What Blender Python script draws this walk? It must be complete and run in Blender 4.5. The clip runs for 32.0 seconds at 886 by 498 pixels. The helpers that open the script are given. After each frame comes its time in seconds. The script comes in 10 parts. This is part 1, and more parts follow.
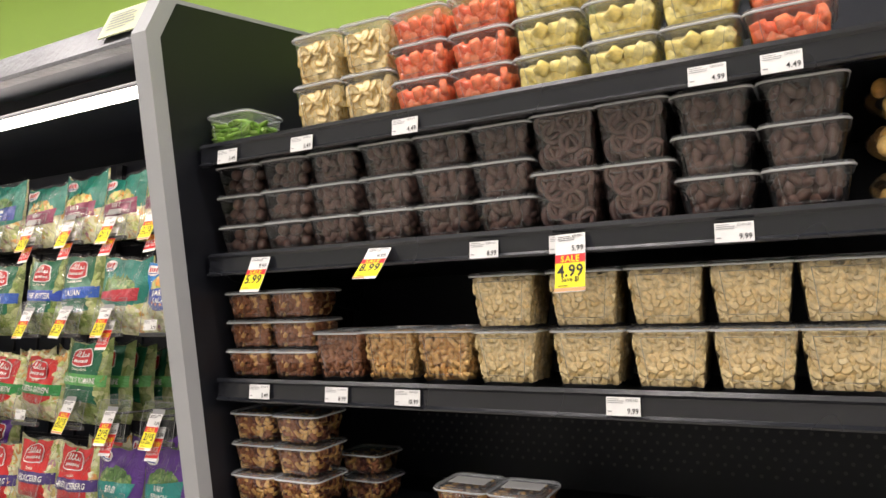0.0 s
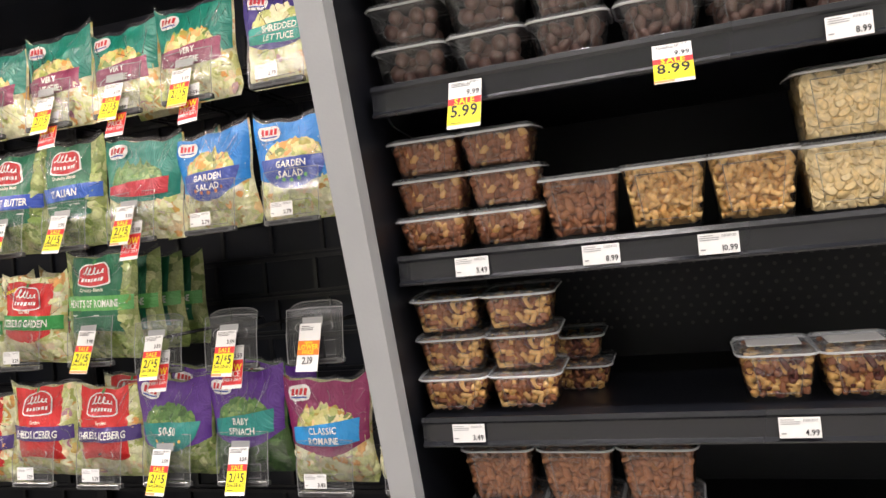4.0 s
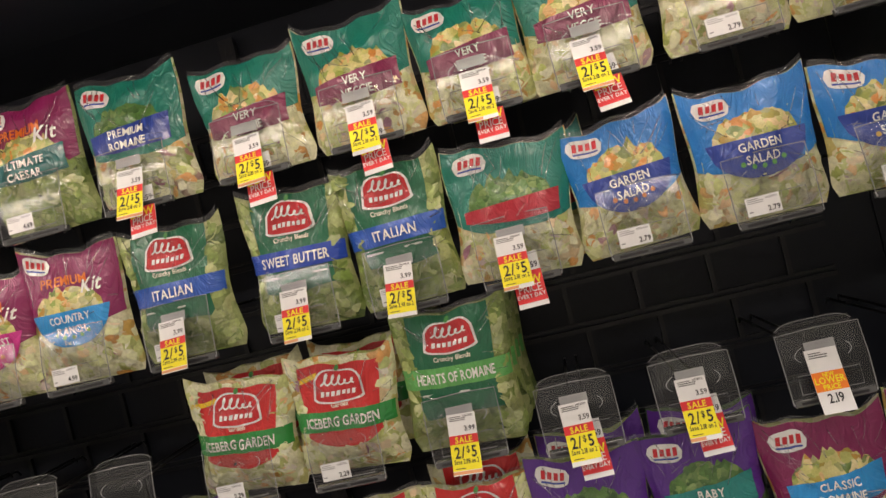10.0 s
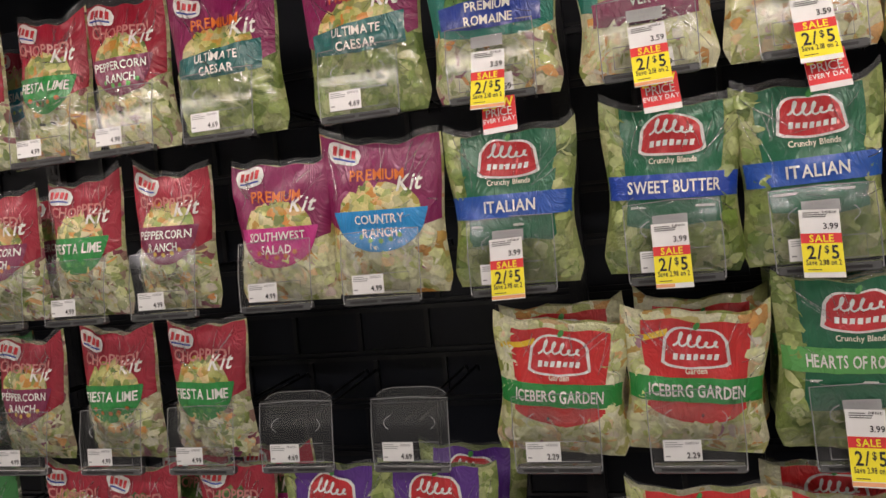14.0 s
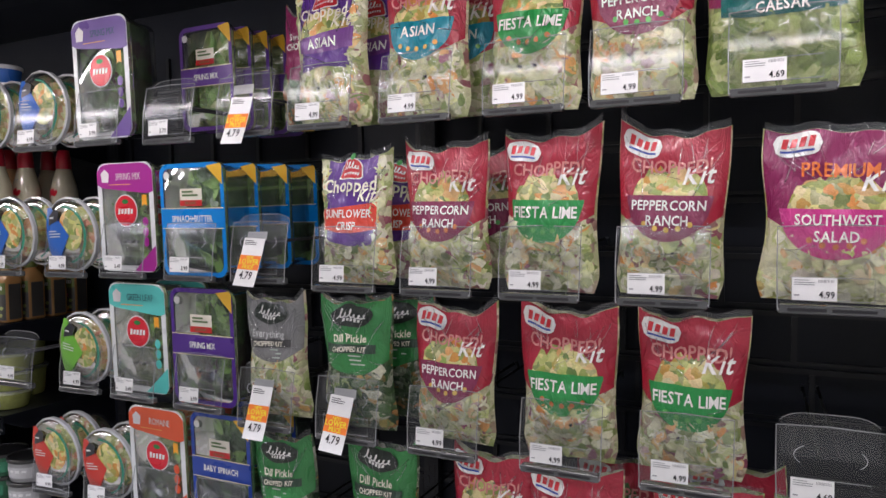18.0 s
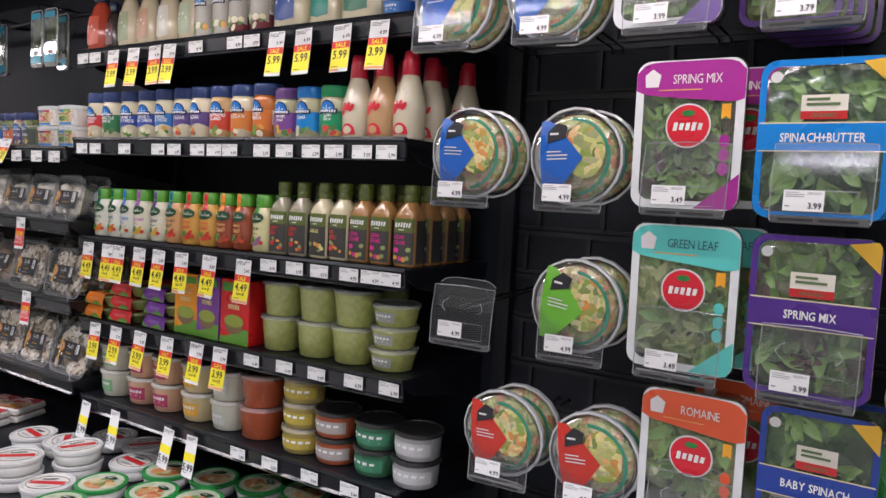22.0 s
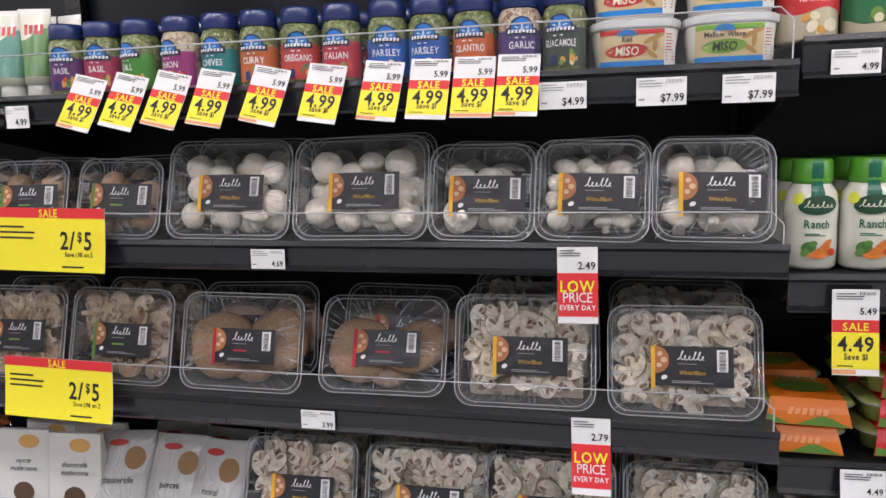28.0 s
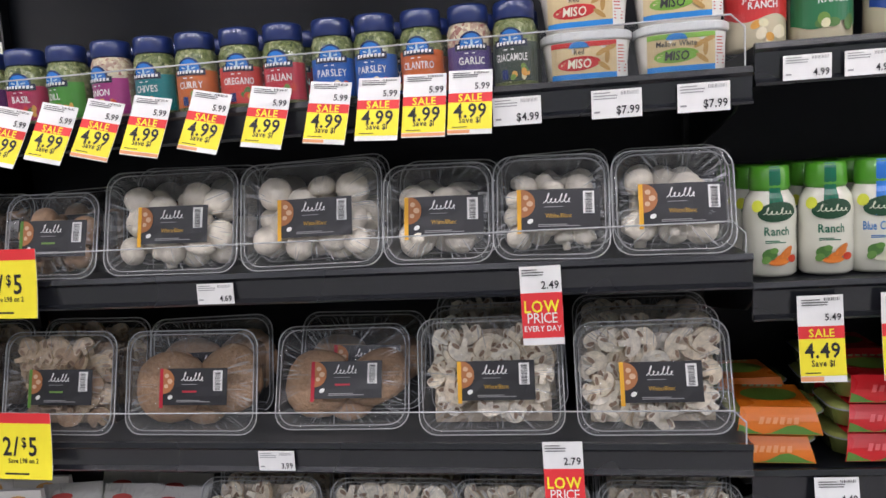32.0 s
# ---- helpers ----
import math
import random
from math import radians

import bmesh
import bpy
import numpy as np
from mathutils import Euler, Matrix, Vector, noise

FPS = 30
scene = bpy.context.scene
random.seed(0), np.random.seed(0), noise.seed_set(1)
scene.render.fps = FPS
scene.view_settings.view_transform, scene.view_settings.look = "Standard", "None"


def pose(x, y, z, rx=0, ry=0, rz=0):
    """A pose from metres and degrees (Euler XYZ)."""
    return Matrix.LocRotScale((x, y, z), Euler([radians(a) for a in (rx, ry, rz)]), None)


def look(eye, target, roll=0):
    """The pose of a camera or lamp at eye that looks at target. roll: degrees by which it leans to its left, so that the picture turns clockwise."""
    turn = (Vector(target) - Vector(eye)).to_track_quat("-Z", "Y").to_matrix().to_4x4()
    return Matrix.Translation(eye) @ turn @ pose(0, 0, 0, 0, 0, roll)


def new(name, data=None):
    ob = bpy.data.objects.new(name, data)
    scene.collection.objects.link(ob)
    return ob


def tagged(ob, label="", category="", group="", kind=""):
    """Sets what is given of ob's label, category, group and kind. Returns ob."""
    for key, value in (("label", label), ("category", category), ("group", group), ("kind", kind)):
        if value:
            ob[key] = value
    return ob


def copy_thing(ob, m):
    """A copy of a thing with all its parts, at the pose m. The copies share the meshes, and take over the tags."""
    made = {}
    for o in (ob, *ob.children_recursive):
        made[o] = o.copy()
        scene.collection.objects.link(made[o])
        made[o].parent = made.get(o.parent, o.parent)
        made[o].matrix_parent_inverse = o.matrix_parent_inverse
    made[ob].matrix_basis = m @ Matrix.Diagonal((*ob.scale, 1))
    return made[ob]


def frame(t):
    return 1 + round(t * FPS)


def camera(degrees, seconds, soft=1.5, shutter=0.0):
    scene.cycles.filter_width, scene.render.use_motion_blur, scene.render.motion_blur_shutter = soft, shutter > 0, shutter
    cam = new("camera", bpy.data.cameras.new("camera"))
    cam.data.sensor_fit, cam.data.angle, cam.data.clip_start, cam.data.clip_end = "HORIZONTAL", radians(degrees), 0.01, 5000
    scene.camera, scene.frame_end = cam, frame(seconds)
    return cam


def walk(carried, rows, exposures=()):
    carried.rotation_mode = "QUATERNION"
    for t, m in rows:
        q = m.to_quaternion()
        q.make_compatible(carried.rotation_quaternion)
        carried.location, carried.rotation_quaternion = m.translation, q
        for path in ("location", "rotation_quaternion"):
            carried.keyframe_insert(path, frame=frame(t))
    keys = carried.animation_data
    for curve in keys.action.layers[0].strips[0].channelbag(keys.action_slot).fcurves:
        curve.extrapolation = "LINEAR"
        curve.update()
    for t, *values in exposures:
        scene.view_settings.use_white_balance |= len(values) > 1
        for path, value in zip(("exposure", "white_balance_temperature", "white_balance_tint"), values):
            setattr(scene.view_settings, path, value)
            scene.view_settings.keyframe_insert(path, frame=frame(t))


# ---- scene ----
cam = camera(64.3, 32.0)
PATH = [
    (0, (-0.048, -1.341, 1.208), (-0.983, 0.401, 1.511), 0.5),
    (0.5, (-0.232, -1.351, 1.206), (-1.184, 0.374, 1.551), 0.8),
    (1, (-0.394, -1.279, 1.266), (-1.287, 0.464, 1.673), 0.3),
    (1.5, (-0.461, -1.23, 1.292), (-1.22, 0.573, 1.709), -1.3),
    (2, (-0.476, -1.224, 1.306), (-1.116, 0.626, 1.718), -2.7),
    (2.5, (-0.471, -1.26, 1.294), (-1.012, 0.633, 1.647), -4.0),
    (3, (-0.512, -1.307, 1.186), (-1.033, 0.611, 1.41), -5.0),
    (3.5, (-0.597, -1.328, 1.157), (-1.14, 0.593, 1.286), -5.5),
    (4, (-0.738, -1.262, 1.147), (-1.357, 0.64, 1.187), -5.5),
    (4.5, (-0.936, -1.154, 1.142), (-1.663, 0.709, 1.136), -5.1),
    (6.5, (-1.594, -1.11, 1.334), (-2.053, 0.837, 1.321), -9.8),
    (7, (-1.634, -1.042, 1.356), (-1.856, 0.945, 1.38), -11.3),
    (7.5, (-1.65, -1.065, 1.366), (-1.653, 0.934, 1.402), -12.6),
    (8, (-1.639, -1.077, 1.348), (-1.605, 0.922, 1.277), -13.8),
    (8.5, (-1.676, -1.08, 1.332), (-1.768, 0.909, 1.143), -14.6),
    (9, (-1.695, -1.087, 1.309), (-1.937, 0.887, 1.104), -14.9),
    (9.5, (-1.749, -1.113, 1.308), (-2.065, 0.857, 1.166), -14.7),
    (10, (-1.817, -1.139, 1.343), (-2.102, 0.841, 1.343), -14.2),
    (10.5, (-1.895, -1.064, 1.397), (-2.091, 0.922, 1.525), -14.2),
    (11, (-1.987, -0.963, 1.417), (-2.136, 1.02, 1.635), -14.5),
    (11.5, (-2.039, -0.955, 1.432), (-2.194, 1.027, 1.658), -14.8),
    (12, (-2.146, -0.99, 1.406), (-2.381, 0.986, 1.608), -14.6),
    (12.5, (-2.218, -1.011, 1.39), (-2.574, 0.953, 1.52), -13.8),
    (13, (-2.252, -1.015, 1.378), (-2.692, 0.935, 1.429), -12.0),
    (13.5, (-2.278, -1.009, 1.369), (-2.773, 0.929, 1.359), -8.9),
    (15.5, (-2.415, -1.026, 1.341), (-3.004, 0.881, 1.203), 0.6),
    (16, (-2.518, -1.058, 1.332), (-3.2, 0.818, 1.207), -0.1),
    (16.5, (-2.636, -1.021, 1.339), (-3.415, 0.818, 1.237), -0.8),
    (17, (-2.756, -0.984, 1.37), (-3.604, 0.826, 1.283), -1.0),
    (17.5, (-2.837, -0.977, 1.384), (-3.706, 0.823, 1.293), -0.9),
    (18, (-2.905, -1.01, 1.387), (-3.781, 0.786, 1.292), -0.6),
    (18.5, (-2.984, -1.061, 1.375), (-3.868, 0.73, 1.272), -0.4),
    (19, (-3.092, -1.083, 1.34), (-3.997, 0.698, 1.24), 0.1),
    (19.5, (-3.232, -1.033, 1.333), (-4.161, 0.735, 1.237), 0.8),
    (20, (-3.326, -1.011, 1.332), (-4.272, 0.748, 1.242), 1.5),
    (20.5, (-3.452, -1.048, 1.325), (-4.41, 0.705, 1.23), 2.0),
    (21, (-3.589, -1.103, 1.326), (-4.574, 0.634, 1.211), 2.1),
    (21.5, (-3.712, -1.126, 1.316), (-4.735, 0.588, 1.18), 2.5),
    (22, (-3.86, -1.096, 1.28), (-4.933, 0.585, 1.126), 2.9),
    (22.5, (-4.013, -1.084, 1.272), (-5.105, 0.582, 1.096), 3.1),
    (23, (-4.235, -1.128, 1.286), (-5.343, 0.528, 1.113), 3.2),
    (23.5, (-4.423, -1.102, 1.277), (-5.529, 0.556, 1.112), 3.1),
    (24, (-4.634, -1.012, 1.29), (-5.738, 0.649, 1.133), 2.6),
    (24.5, (-4.822, -1.015, 1.28), (-5.908, 0.657, 1.119), 2.2),
    (25, (-5.022, -1.062, 1.27), (-6.079, 0.625, 1.083), 1.6),
    (25.5, (-5.243, -1.021, 1.241), (-6.224, 0.71, 1.041), 1.2),
    (26, (-5.42, -0.946, 1.252), (-6.31, 0.831, 1.027), 0.9),
    (26.5, (-5.646, -0.943, 1.259), (-6.453, 0.871, 1.017), 0.7),
    (28.5, (-6.151, -0.843, 1.269), (-6.504, 1.105, 0.986), -1.9),
    (29, (-6.134, -0.839, 1.264), (-6.429, 1.118, 0.977), -2.3),
    (29.5, (-6.135, -0.841, 1.268), (-6.423, 1.117, 0.983), -2.6),
    (30, (-6.138, -0.838, 1.268), (-6.424, 1.122, 0.986), -2.9),
    (30.5, (-6.129, -0.831, 1.272), (-6.421, 1.126, 0.982), -3.3),
    (31, (-6.126, -0.826, 1.269), (-6.418, 1.132, 0.983), -3.5),
    (31.5, (-6.126, -0.825, 1.273), (-6.419, 1.134, 0.995), -3.6),
    (32, (-6.128, -0.828, 1.274), (-6.455, 1.131, 1.039), -3.6),
]
walk(cam, [(t, look(eye, target, roll)) for t, eye, target, roll in PATH], exposures=[(0, 0.05, 6900, 17), (2, -0.11, 6900, 18), (3, 0.30, 6750, 17), (4.5, 0.17, 6900, 18), (6.5, -0.54, 7500, 18), (8, -0.56, 7100, 17), (10.5, -0.61, 7300, 20), (13.5, -0.74, 7000, 20), (16, -0.52, 5950, 22), (19, -0.47, 6000, 21), (24, -0.2, 6050, 22), (26.5, -0.12, 6050, 21), (32, -0.11, 5950, 19)])

# ---- light ----
world = bpy.data.worlds.new("store_air")
world.use_nodes = True
world.node_tree.nodes["Background"].inputs[0].default_value = (0.9, 0.95, 1.0, 1)
world.node_tree.nodes["Background"].inputs[1].default_value = 0.12
scene.world = world

# ---- materials ----
def nodes_of(m):
    return m.node_tree.nodes, m.node_tree.links


def principled(name, color, rough=0.5, metal=0.0, coat=0.0, grain=0.0, grain_scale=60.0, bump=0.0, bump_scale=120.0, spec=0.5, random_tint=0.0):
    """A plain surface with fine colour grain, relief and wear."""
    m = bpy.data.materials.new(name)
    m.use_nodes = True
    n, l = nodes_of(m)
    p = n["Principled BSDF"]
    p.inputs["Base Color"].default_value = (*color, 1)
    p.inputs["Roughness"].default_value = rough
    p.inputs["Metallic"].default_value = metal
    p.inputs["Coat Weight"].default_value = coat
    p.inputs["Coat Roughness"].default_value = 0.06
    p.inputs["Specular IOR Level"].default_value = spec
    tc = n.new("ShaderNodeTexCoord")
    if grain or random_tint:
        no = n.new("ShaderNodeTexNoise")
        no.inputs["Scale"].default_value = grain_scale
        no.inputs["Detail"].default_value = 5
        l.new(tc.outputs["Object"], no.inputs["Vector"])
        hsv = n.new("ShaderNodeHueSaturation")
        hsv.inputs["Color"].default_value = (*color, 1)
        mr = n.new("ShaderNodeMapRange")
        mr.inputs["To Min"].default_value = 1 - grain
        mr.inputs["To Max"].default_value = 1 + grain
        l.new(no.outputs["Fac"], mr.inputs["Value"])
        if random_tint:
            oi = n.new("ShaderNodeObjectInfo")
            m2 = n.new("ShaderNodeMapRange")
            m2.inputs["To Min"].default_value = 1 - random_tint
            m2.inputs["To Max"].default_value = 1 + random_tint
            l.new(oi.outputs["Random"], m2.inputs["Value"])
            mu = n.new("ShaderNodeMath")
            mu.operation = "MULTIPLY"
            l.new(m2.outputs[0], mu.inputs[0])
            l.new(mr.outputs[0], mu.inputs[1])
            l.new(mu.outputs[0], hsv.inputs["Value"])
        else:
            l.new(mr.outputs[0], hsv.inputs["Value"])
        l.new(hsv.outputs[0], p.inputs["Base Color"])
        r2 = n.new("ShaderNodeMapRange")
        r2.inputs["To Min"].default_value = max(0.02, rough - 0.12)
        r2.inputs["To Max"].default_value = min(1, rough + 0.12)
        n2 = n.new("ShaderNodeTexNoise")
        n2.inputs["Scale"].default_value = grain_scale * 0.13
        l.new(tc.outputs["Object"], n2.inputs["Vector"])
        l.new(n2.outputs["Fac"], r2.inputs["Value"])
        l.new(r2.outputs[0], p.inputs["Roughness"])
    if bump:
        nb = n.new("ShaderNodeTexNoise")
        nb.inputs["Scale"].default_value = bump_scale
        nb.inputs["Detail"].default_value = 4
        l.new(tc.outputs["Object"], nb.inputs["Vector"])
        b = n.new("ShaderNodeBump")
        b.inputs["Strength"].default_value = 1.0
        b.inputs["Distance"].default_value = bump
        l.new(nb.outputs["Fac"], b.inputs["Height"])
        l.new(b.outputs[0], p.inputs["Normal"])
    return m


def film_bump(m, crease=0.0015):
    """Creases of a plastic film, as relief on the surface and its gloss."""
    n, l = nodes_of(m)
    p = n["Principled BSDF"]
    tc = n.new("ShaderNodeTexCoord")
    mp = n.new("ShaderNodeMapping")
    mp.inputs["Scale"].default_value = (34, 20, 15)
    oi = n.new("ShaderNodeObjectInfo")
    l.new(oi.outputs["Random"], mp.inputs["Location"])
    l.new(tc.outputs["Object"], mp.inputs["Vector"])
    no = n.new("ShaderNodeTexNoise")
    no.inputs["Scale"].default_value = 1.0
    no.inputs["Detail"].default_value = 3
    no.inputs["Distortion"].default_value = 1.6
    l.new(mp.outputs[0], no.inputs["Vector"])
    ab = n.new("ShaderNodeMath")
    ab.operation = "PINGPONG"
    ab.inputs[1].default_value = 0.13
    l.new(no.outputs["Fac"], ab.inputs[0])
    b = n.new("ShaderNodeBump")
    b.inputs["Distance"].default_value = crease * 7
    b.inputs["Strength"].default_value = 0.8
    l.new(ab.outputs[0], b.inputs["Height"])
    l.new(b.outputs[0], p.inputs["Normal"])
    l.new(b.outputs[0], p.inputs["Coat Normal"])
    return m


PRINTS = {}


def ink(color, rough=0.3):
    """Printed film or card in one ink colour."""
    key = (tuple(color), rough)
    if key not in PRINTS:
        m = principled("printed_film", color, rough + 0.08, coat=0.5, grain=0.06, grain_scale=25)
        PRINTS[key] = film_bump(m, 0.0015)
    return PRINTS[key]


CARDS = {}


def card(color, rough=0.55):
    key = (tuple(color), rough)
    if key not in CARDS:
        CARDS[key] = principled("printed_card", color, rough, grain=0.04, grain_scale=90)
    return CARDS[key]


def speckle(name, stops, scale, rough=0.38, coat=0.6, relief=0.004, film=True, squash=(1, 1, 1)):
    """Chopped food seen through film: cells of many colours with relief."""
    m = bpy.data.materials.new(name)
    m.use_nodes = True
    n, l = nodes_of(m)
    p = n["Principled BSDF"]
    p.inputs["Roughness"].default_value = rough
    p.inputs["Coat Weight"].default_value = coat
    p.inputs["Coat Roughness"].default_value = 0.12
    tc = n.new("ShaderNodeTexCoord")
    oi = n.new("ShaderNodeObjectInfo")
    mp = n.new("ShaderNodeMapping")
    mp.inputs["Scale"].default_value = squash
    sc = n.new("ShaderNodeMath")
    sc.operation = "MULTIPLY"
    sc.inputs[1].default_value = 3.0
    l.new(oi.outputs["Random"], sc.inputs[0])
    l.new(sc.outputs[0], mp.inputs["Location"])
    l.new(tc.outputs["Object"], mp.inputs["Vector"])
    wob = n.new("ShaderNodeTexNoise")
    wob.inputs["Scale"].default_value = scale * 0.6
    l.new(mp.outputs[0], wob.inputs["Vector"])
    mix = n.new("ShaderNodeVectorMath")
    mix.operation = "MULTIPLY_ADD"
    mix.inputs[1].default_value = (2.4 / scale, 2.4 / scale, 1.7 / scale)
    l.new(wob.outputs["Color"], mix.inputs[0])
    l.new(mp.outputs[0], mix.inputs[2])
    vo = n.new("ShaderNodeTexVoronoi")
    vo.inputs["Scale"].default_value = scale
    vo.inputs["Randomness"].default_value = 1.0
    l.new(mix.outputs[0], vo.inputs["Vector"])
    sep = n.new("ShaderNodeSeparateColor")
    l.new(vo.outputs["Color"], sep.inputs[0])
    ramp = n.new("ShaderNodeValToRGB")
    ramp.color_ramp.interpolation = "LINEAR"
    els = ramp.color_ramp.elements
    els[0].position, els[0].color = 0.0, (*stops[0], 1)
    els[1].position, els[1].color = 1.0, (*stops[-1], 1)
    for i, c in enumerate(stops[1:-1]):
        e = els.new((i + 1) / (len(stops) - 1))
        e.color = (*c, 1)
    l.new(sep.outputs[0], ramp.inputs[0])
    fine = n.new("ShaderNodeTexNoise")
    fine.inputs["Scale"].default_value = scale * 5
    fine.inputs["Detail"].default_value = 4
    l.new(mp.outputs[0], fine.inputs["Vector"])
    mr = n.new("ShaderNodeMapRange")
    mr.inputs["To Min"].default_value = 0.7
    mr.inputs["To Max"].default_value = 1.25
    l.new(fine.outputs["Fac"], mr.inputs["Value"])
    hs = n.new("ShaderNodeHueSaturation")
    l.new(mr.outputs[0], hs.inputs["Value"])
    l.new(ramp.outputs[0], hs.inputs["Color"])
    l.new(hs.outputs[0], p.inputs["Base Color"])
    b = n.new("ShaderNodeBump")
    b.inputs["Distance"].default_value = relief
    b.inputs["Strength"].default_value = 0.9
    b.invert = True
    hm = n.new("ShaderNodeMath")
    hm.operation = "MULTIPLY_ADD"
    hm.inputs[1].default_value = 0.55
    l.new(fine.outputs["Fac"], hm.inputs[0])
    l.new(vo.outputs["Distance"], hm.inputs[2])
    l.new(hm.outputs[0], b.inputs["Height"])
    l.new(b.outputs[0], p.inputs["Normal"])
    if film:
        fm = n.new("ShaderNodeMapping")
        fm.inputs["Scale"].default_value = (34, 20, 15)
        l.new(oi.outputs["Random"], fm.inputs["Location"])
        l.new(tc.outputs["Object"], fm.inputs["Vector"])
        fn = n.new("ShaderNodeTexNoise")
        fn.inputs["Scale"].default_value = 1.0
        fn.inputs["Distortion"].default_value = 1.6
        l.new(fm.outputs[0], fn.inputs["Vector"])
        pp = n.new("ShaderNodeMath")
        pp.operation = "PINGPONG"
        pp.inputs[1].default_value = 0.13
        l.new(fn.outputs["Fac"], pp.inputs[0])
        fb = n.new("ShaderNodeBump")
        fb.inputs["Distance"].default_value = 0.009
        l.new(pp.outputs[0], fb.inputs["Height"])
        l.new(fb.outputs[0], p.inputs["Coat Normal"])
    return m


def clear_plastic(name, haze=0.05, tint=(1, 1, 1), rough=0.06, relief=0.0006, scale=30, taut=False, gain=0.75):
    """Thin clear plastic: mostly see-through, with gloss that grows at the rim and a little haze."""
    m = bpy.data.materials.new(name)
    m.use_nodes = True
    n, l = nodes_of(m)
    n.remove(n["Principled BSDF"])
    out = n["Material Output"]
    tr = n.new("ShaderNodeBsdfTransparent")
    tr.inputs[0].default_value = (*tint, 1)
    gl = n.new("ShaderNodeBsdfGlossy")
    gl.inputs["Roughness"].default_value = rough
    df = n.new("ShaderNodeBsdfDiffuse")
    df.inputs[0].default_value = (0.75, 0.78, 0.8, 1)
    m1 = n.new("ShaderNodeMixShader")
    m1.inputs[0].default_value = haze
    l.new(tr.outputs[0], m1.inputs[1])
    l.new(df.outputs[0], m1.inputs[2])
    lw = n.new("ShaderNodeLayerWeight")
    lw.inputs[0].default_value = 0.32
    ad = n.new("ShaderNodeMath")
    ad.operation = "MULTIPLY_ADD"
    ad.inputs[1].default_value = gain
    ad.inputs[2].default_value = 0.008
    l.new(lw.outputs["Fresnel"], ad.inputs[0])
    m2 = n.new("ShaderNodeMixShader")
    l.new(ad.outputs[0], m2.inputs[0])
    l.new(m1.outputs[0], m2.inputs[1])
    l.new(gl.outputs[0], m2.inputs[2])
    l.new(m2.outputs[0], out.inputs[0])
    tc = n.new("ShaderNodeTexCoord")
    no = n.new("ShaderNodeTexNoise")
    no.inputs["Scale"].default_value = scale
    no.inputs["Detail"].default_value = 2
    l.new(tc.outputs["Object"], no.inputs["Vector"])
    b = n.new("ShaderNodeBump")
    b.inputs["Distance"].default_value = relief
    l.new(no.outputs["Fac"], b.inputs["Height"])
    l.new(b.outputs[0], gl.inputs["Normal"])
    if not taut:
        l.new(b.outputs[0], lw.inputs["Normal"])
    return m


def glow(name, color, strength):
    m = bpy.data.materials.new(name)
    m.use_nodes = True
    n, l = nodes_of(m)
    p = n["Principled BSDF"]
    p.inputs["Base Color"].default_value = (*color, 1)
    p.inputs["Emission Color"].default_value = (*color, 1)
    p.inputs["Emission Strength"].default_value = strength
    return m


BLACK_STEEL = principled("black_painted_steel", (0.0062, 0.0072, 0.0105), 0.38, grain=0.25, grain_scale=14, bump=0.0002, bump_scale=400)
BLACK_BACK = principled("black_back_panel", (0.0090, 0.0115, 0.0180), 0.46, grain=0.3, grain_scale=10, bump=0.0003, bump_scale=300, spec=0.3)
RAIL = principled("dark_price_rail", (0.011, 0.0125, 0.0165), 0.26, grain=0.2, grain_scale=20, coat=0.25)
GREY_TRIM = principled("grey_painted_trim", (0.36, 0.37, 0.38), 0.45, grain=0.08, grain_scale=9, bump=0.0003, bump_scale=200)
CANOPY = principled("brushed_canopy", (0.045, 0.046, 0.05), 0.38, metal=0.3, grain=0.45, grain_scale=60, bump=0.0012, bump_scale=70)
GREEN_WALL = principled("lime_green_wall", (0.33, 0.52, 0.075), 0.6, grain=0.05, grain_scale=3, bump=0.0005, bump_scale=120)
FLOOR_M = principled("grey_vinyl_floor", (0.42, 0.40, 0.37), 0.25, grain=0.08, grain_scale=5)
WALL_M = principled("pale_store_wall", (0.55, 0.55, 0.52), 0.7, grain=0.05, grain_scale=2)
CEIL_M = principled("white_ceiling", (0.7, 0.7, 0.68), 0.8, grain=0.04, grain_scale=3)
WHITE = card((0.80, 0.80, 0.79))
YELLOW = card((0.90, 0.78, 0.02))
RED = card((0.72, 0.03, 0.035))
ORANGE = card((0.90, 0.22, 0.02))
INK_BLACK = card((0.012, 0.012, 0.014))
INK_GREY = card((0.30, 0.30, 0.31))
CLEAR = clear_plastic("clear_plastic", 0.012)
HOLDER = clear_plastic("clear_label_holder", 0.026, (0.97, 0.98, 0.985), 0.14, 0.0012, 9, True)
LID = clear_plastic("clear_lid", 0.10, (0.96, 0.97, 0.98), 0.12, 0.001, 60)
TRAY = clear_plastic("clear_tray", 0.035, (0.985, 0.99, 0.99), 0.09, 0.0006, 30, True)
TUBE = glow("lit_tube", (1.0, 0.97, 0.92), 9.0)
PANEL_LIGHT = glow("lit_ceiling_panel", (1.0, 0.98, 0.95), 5.0)

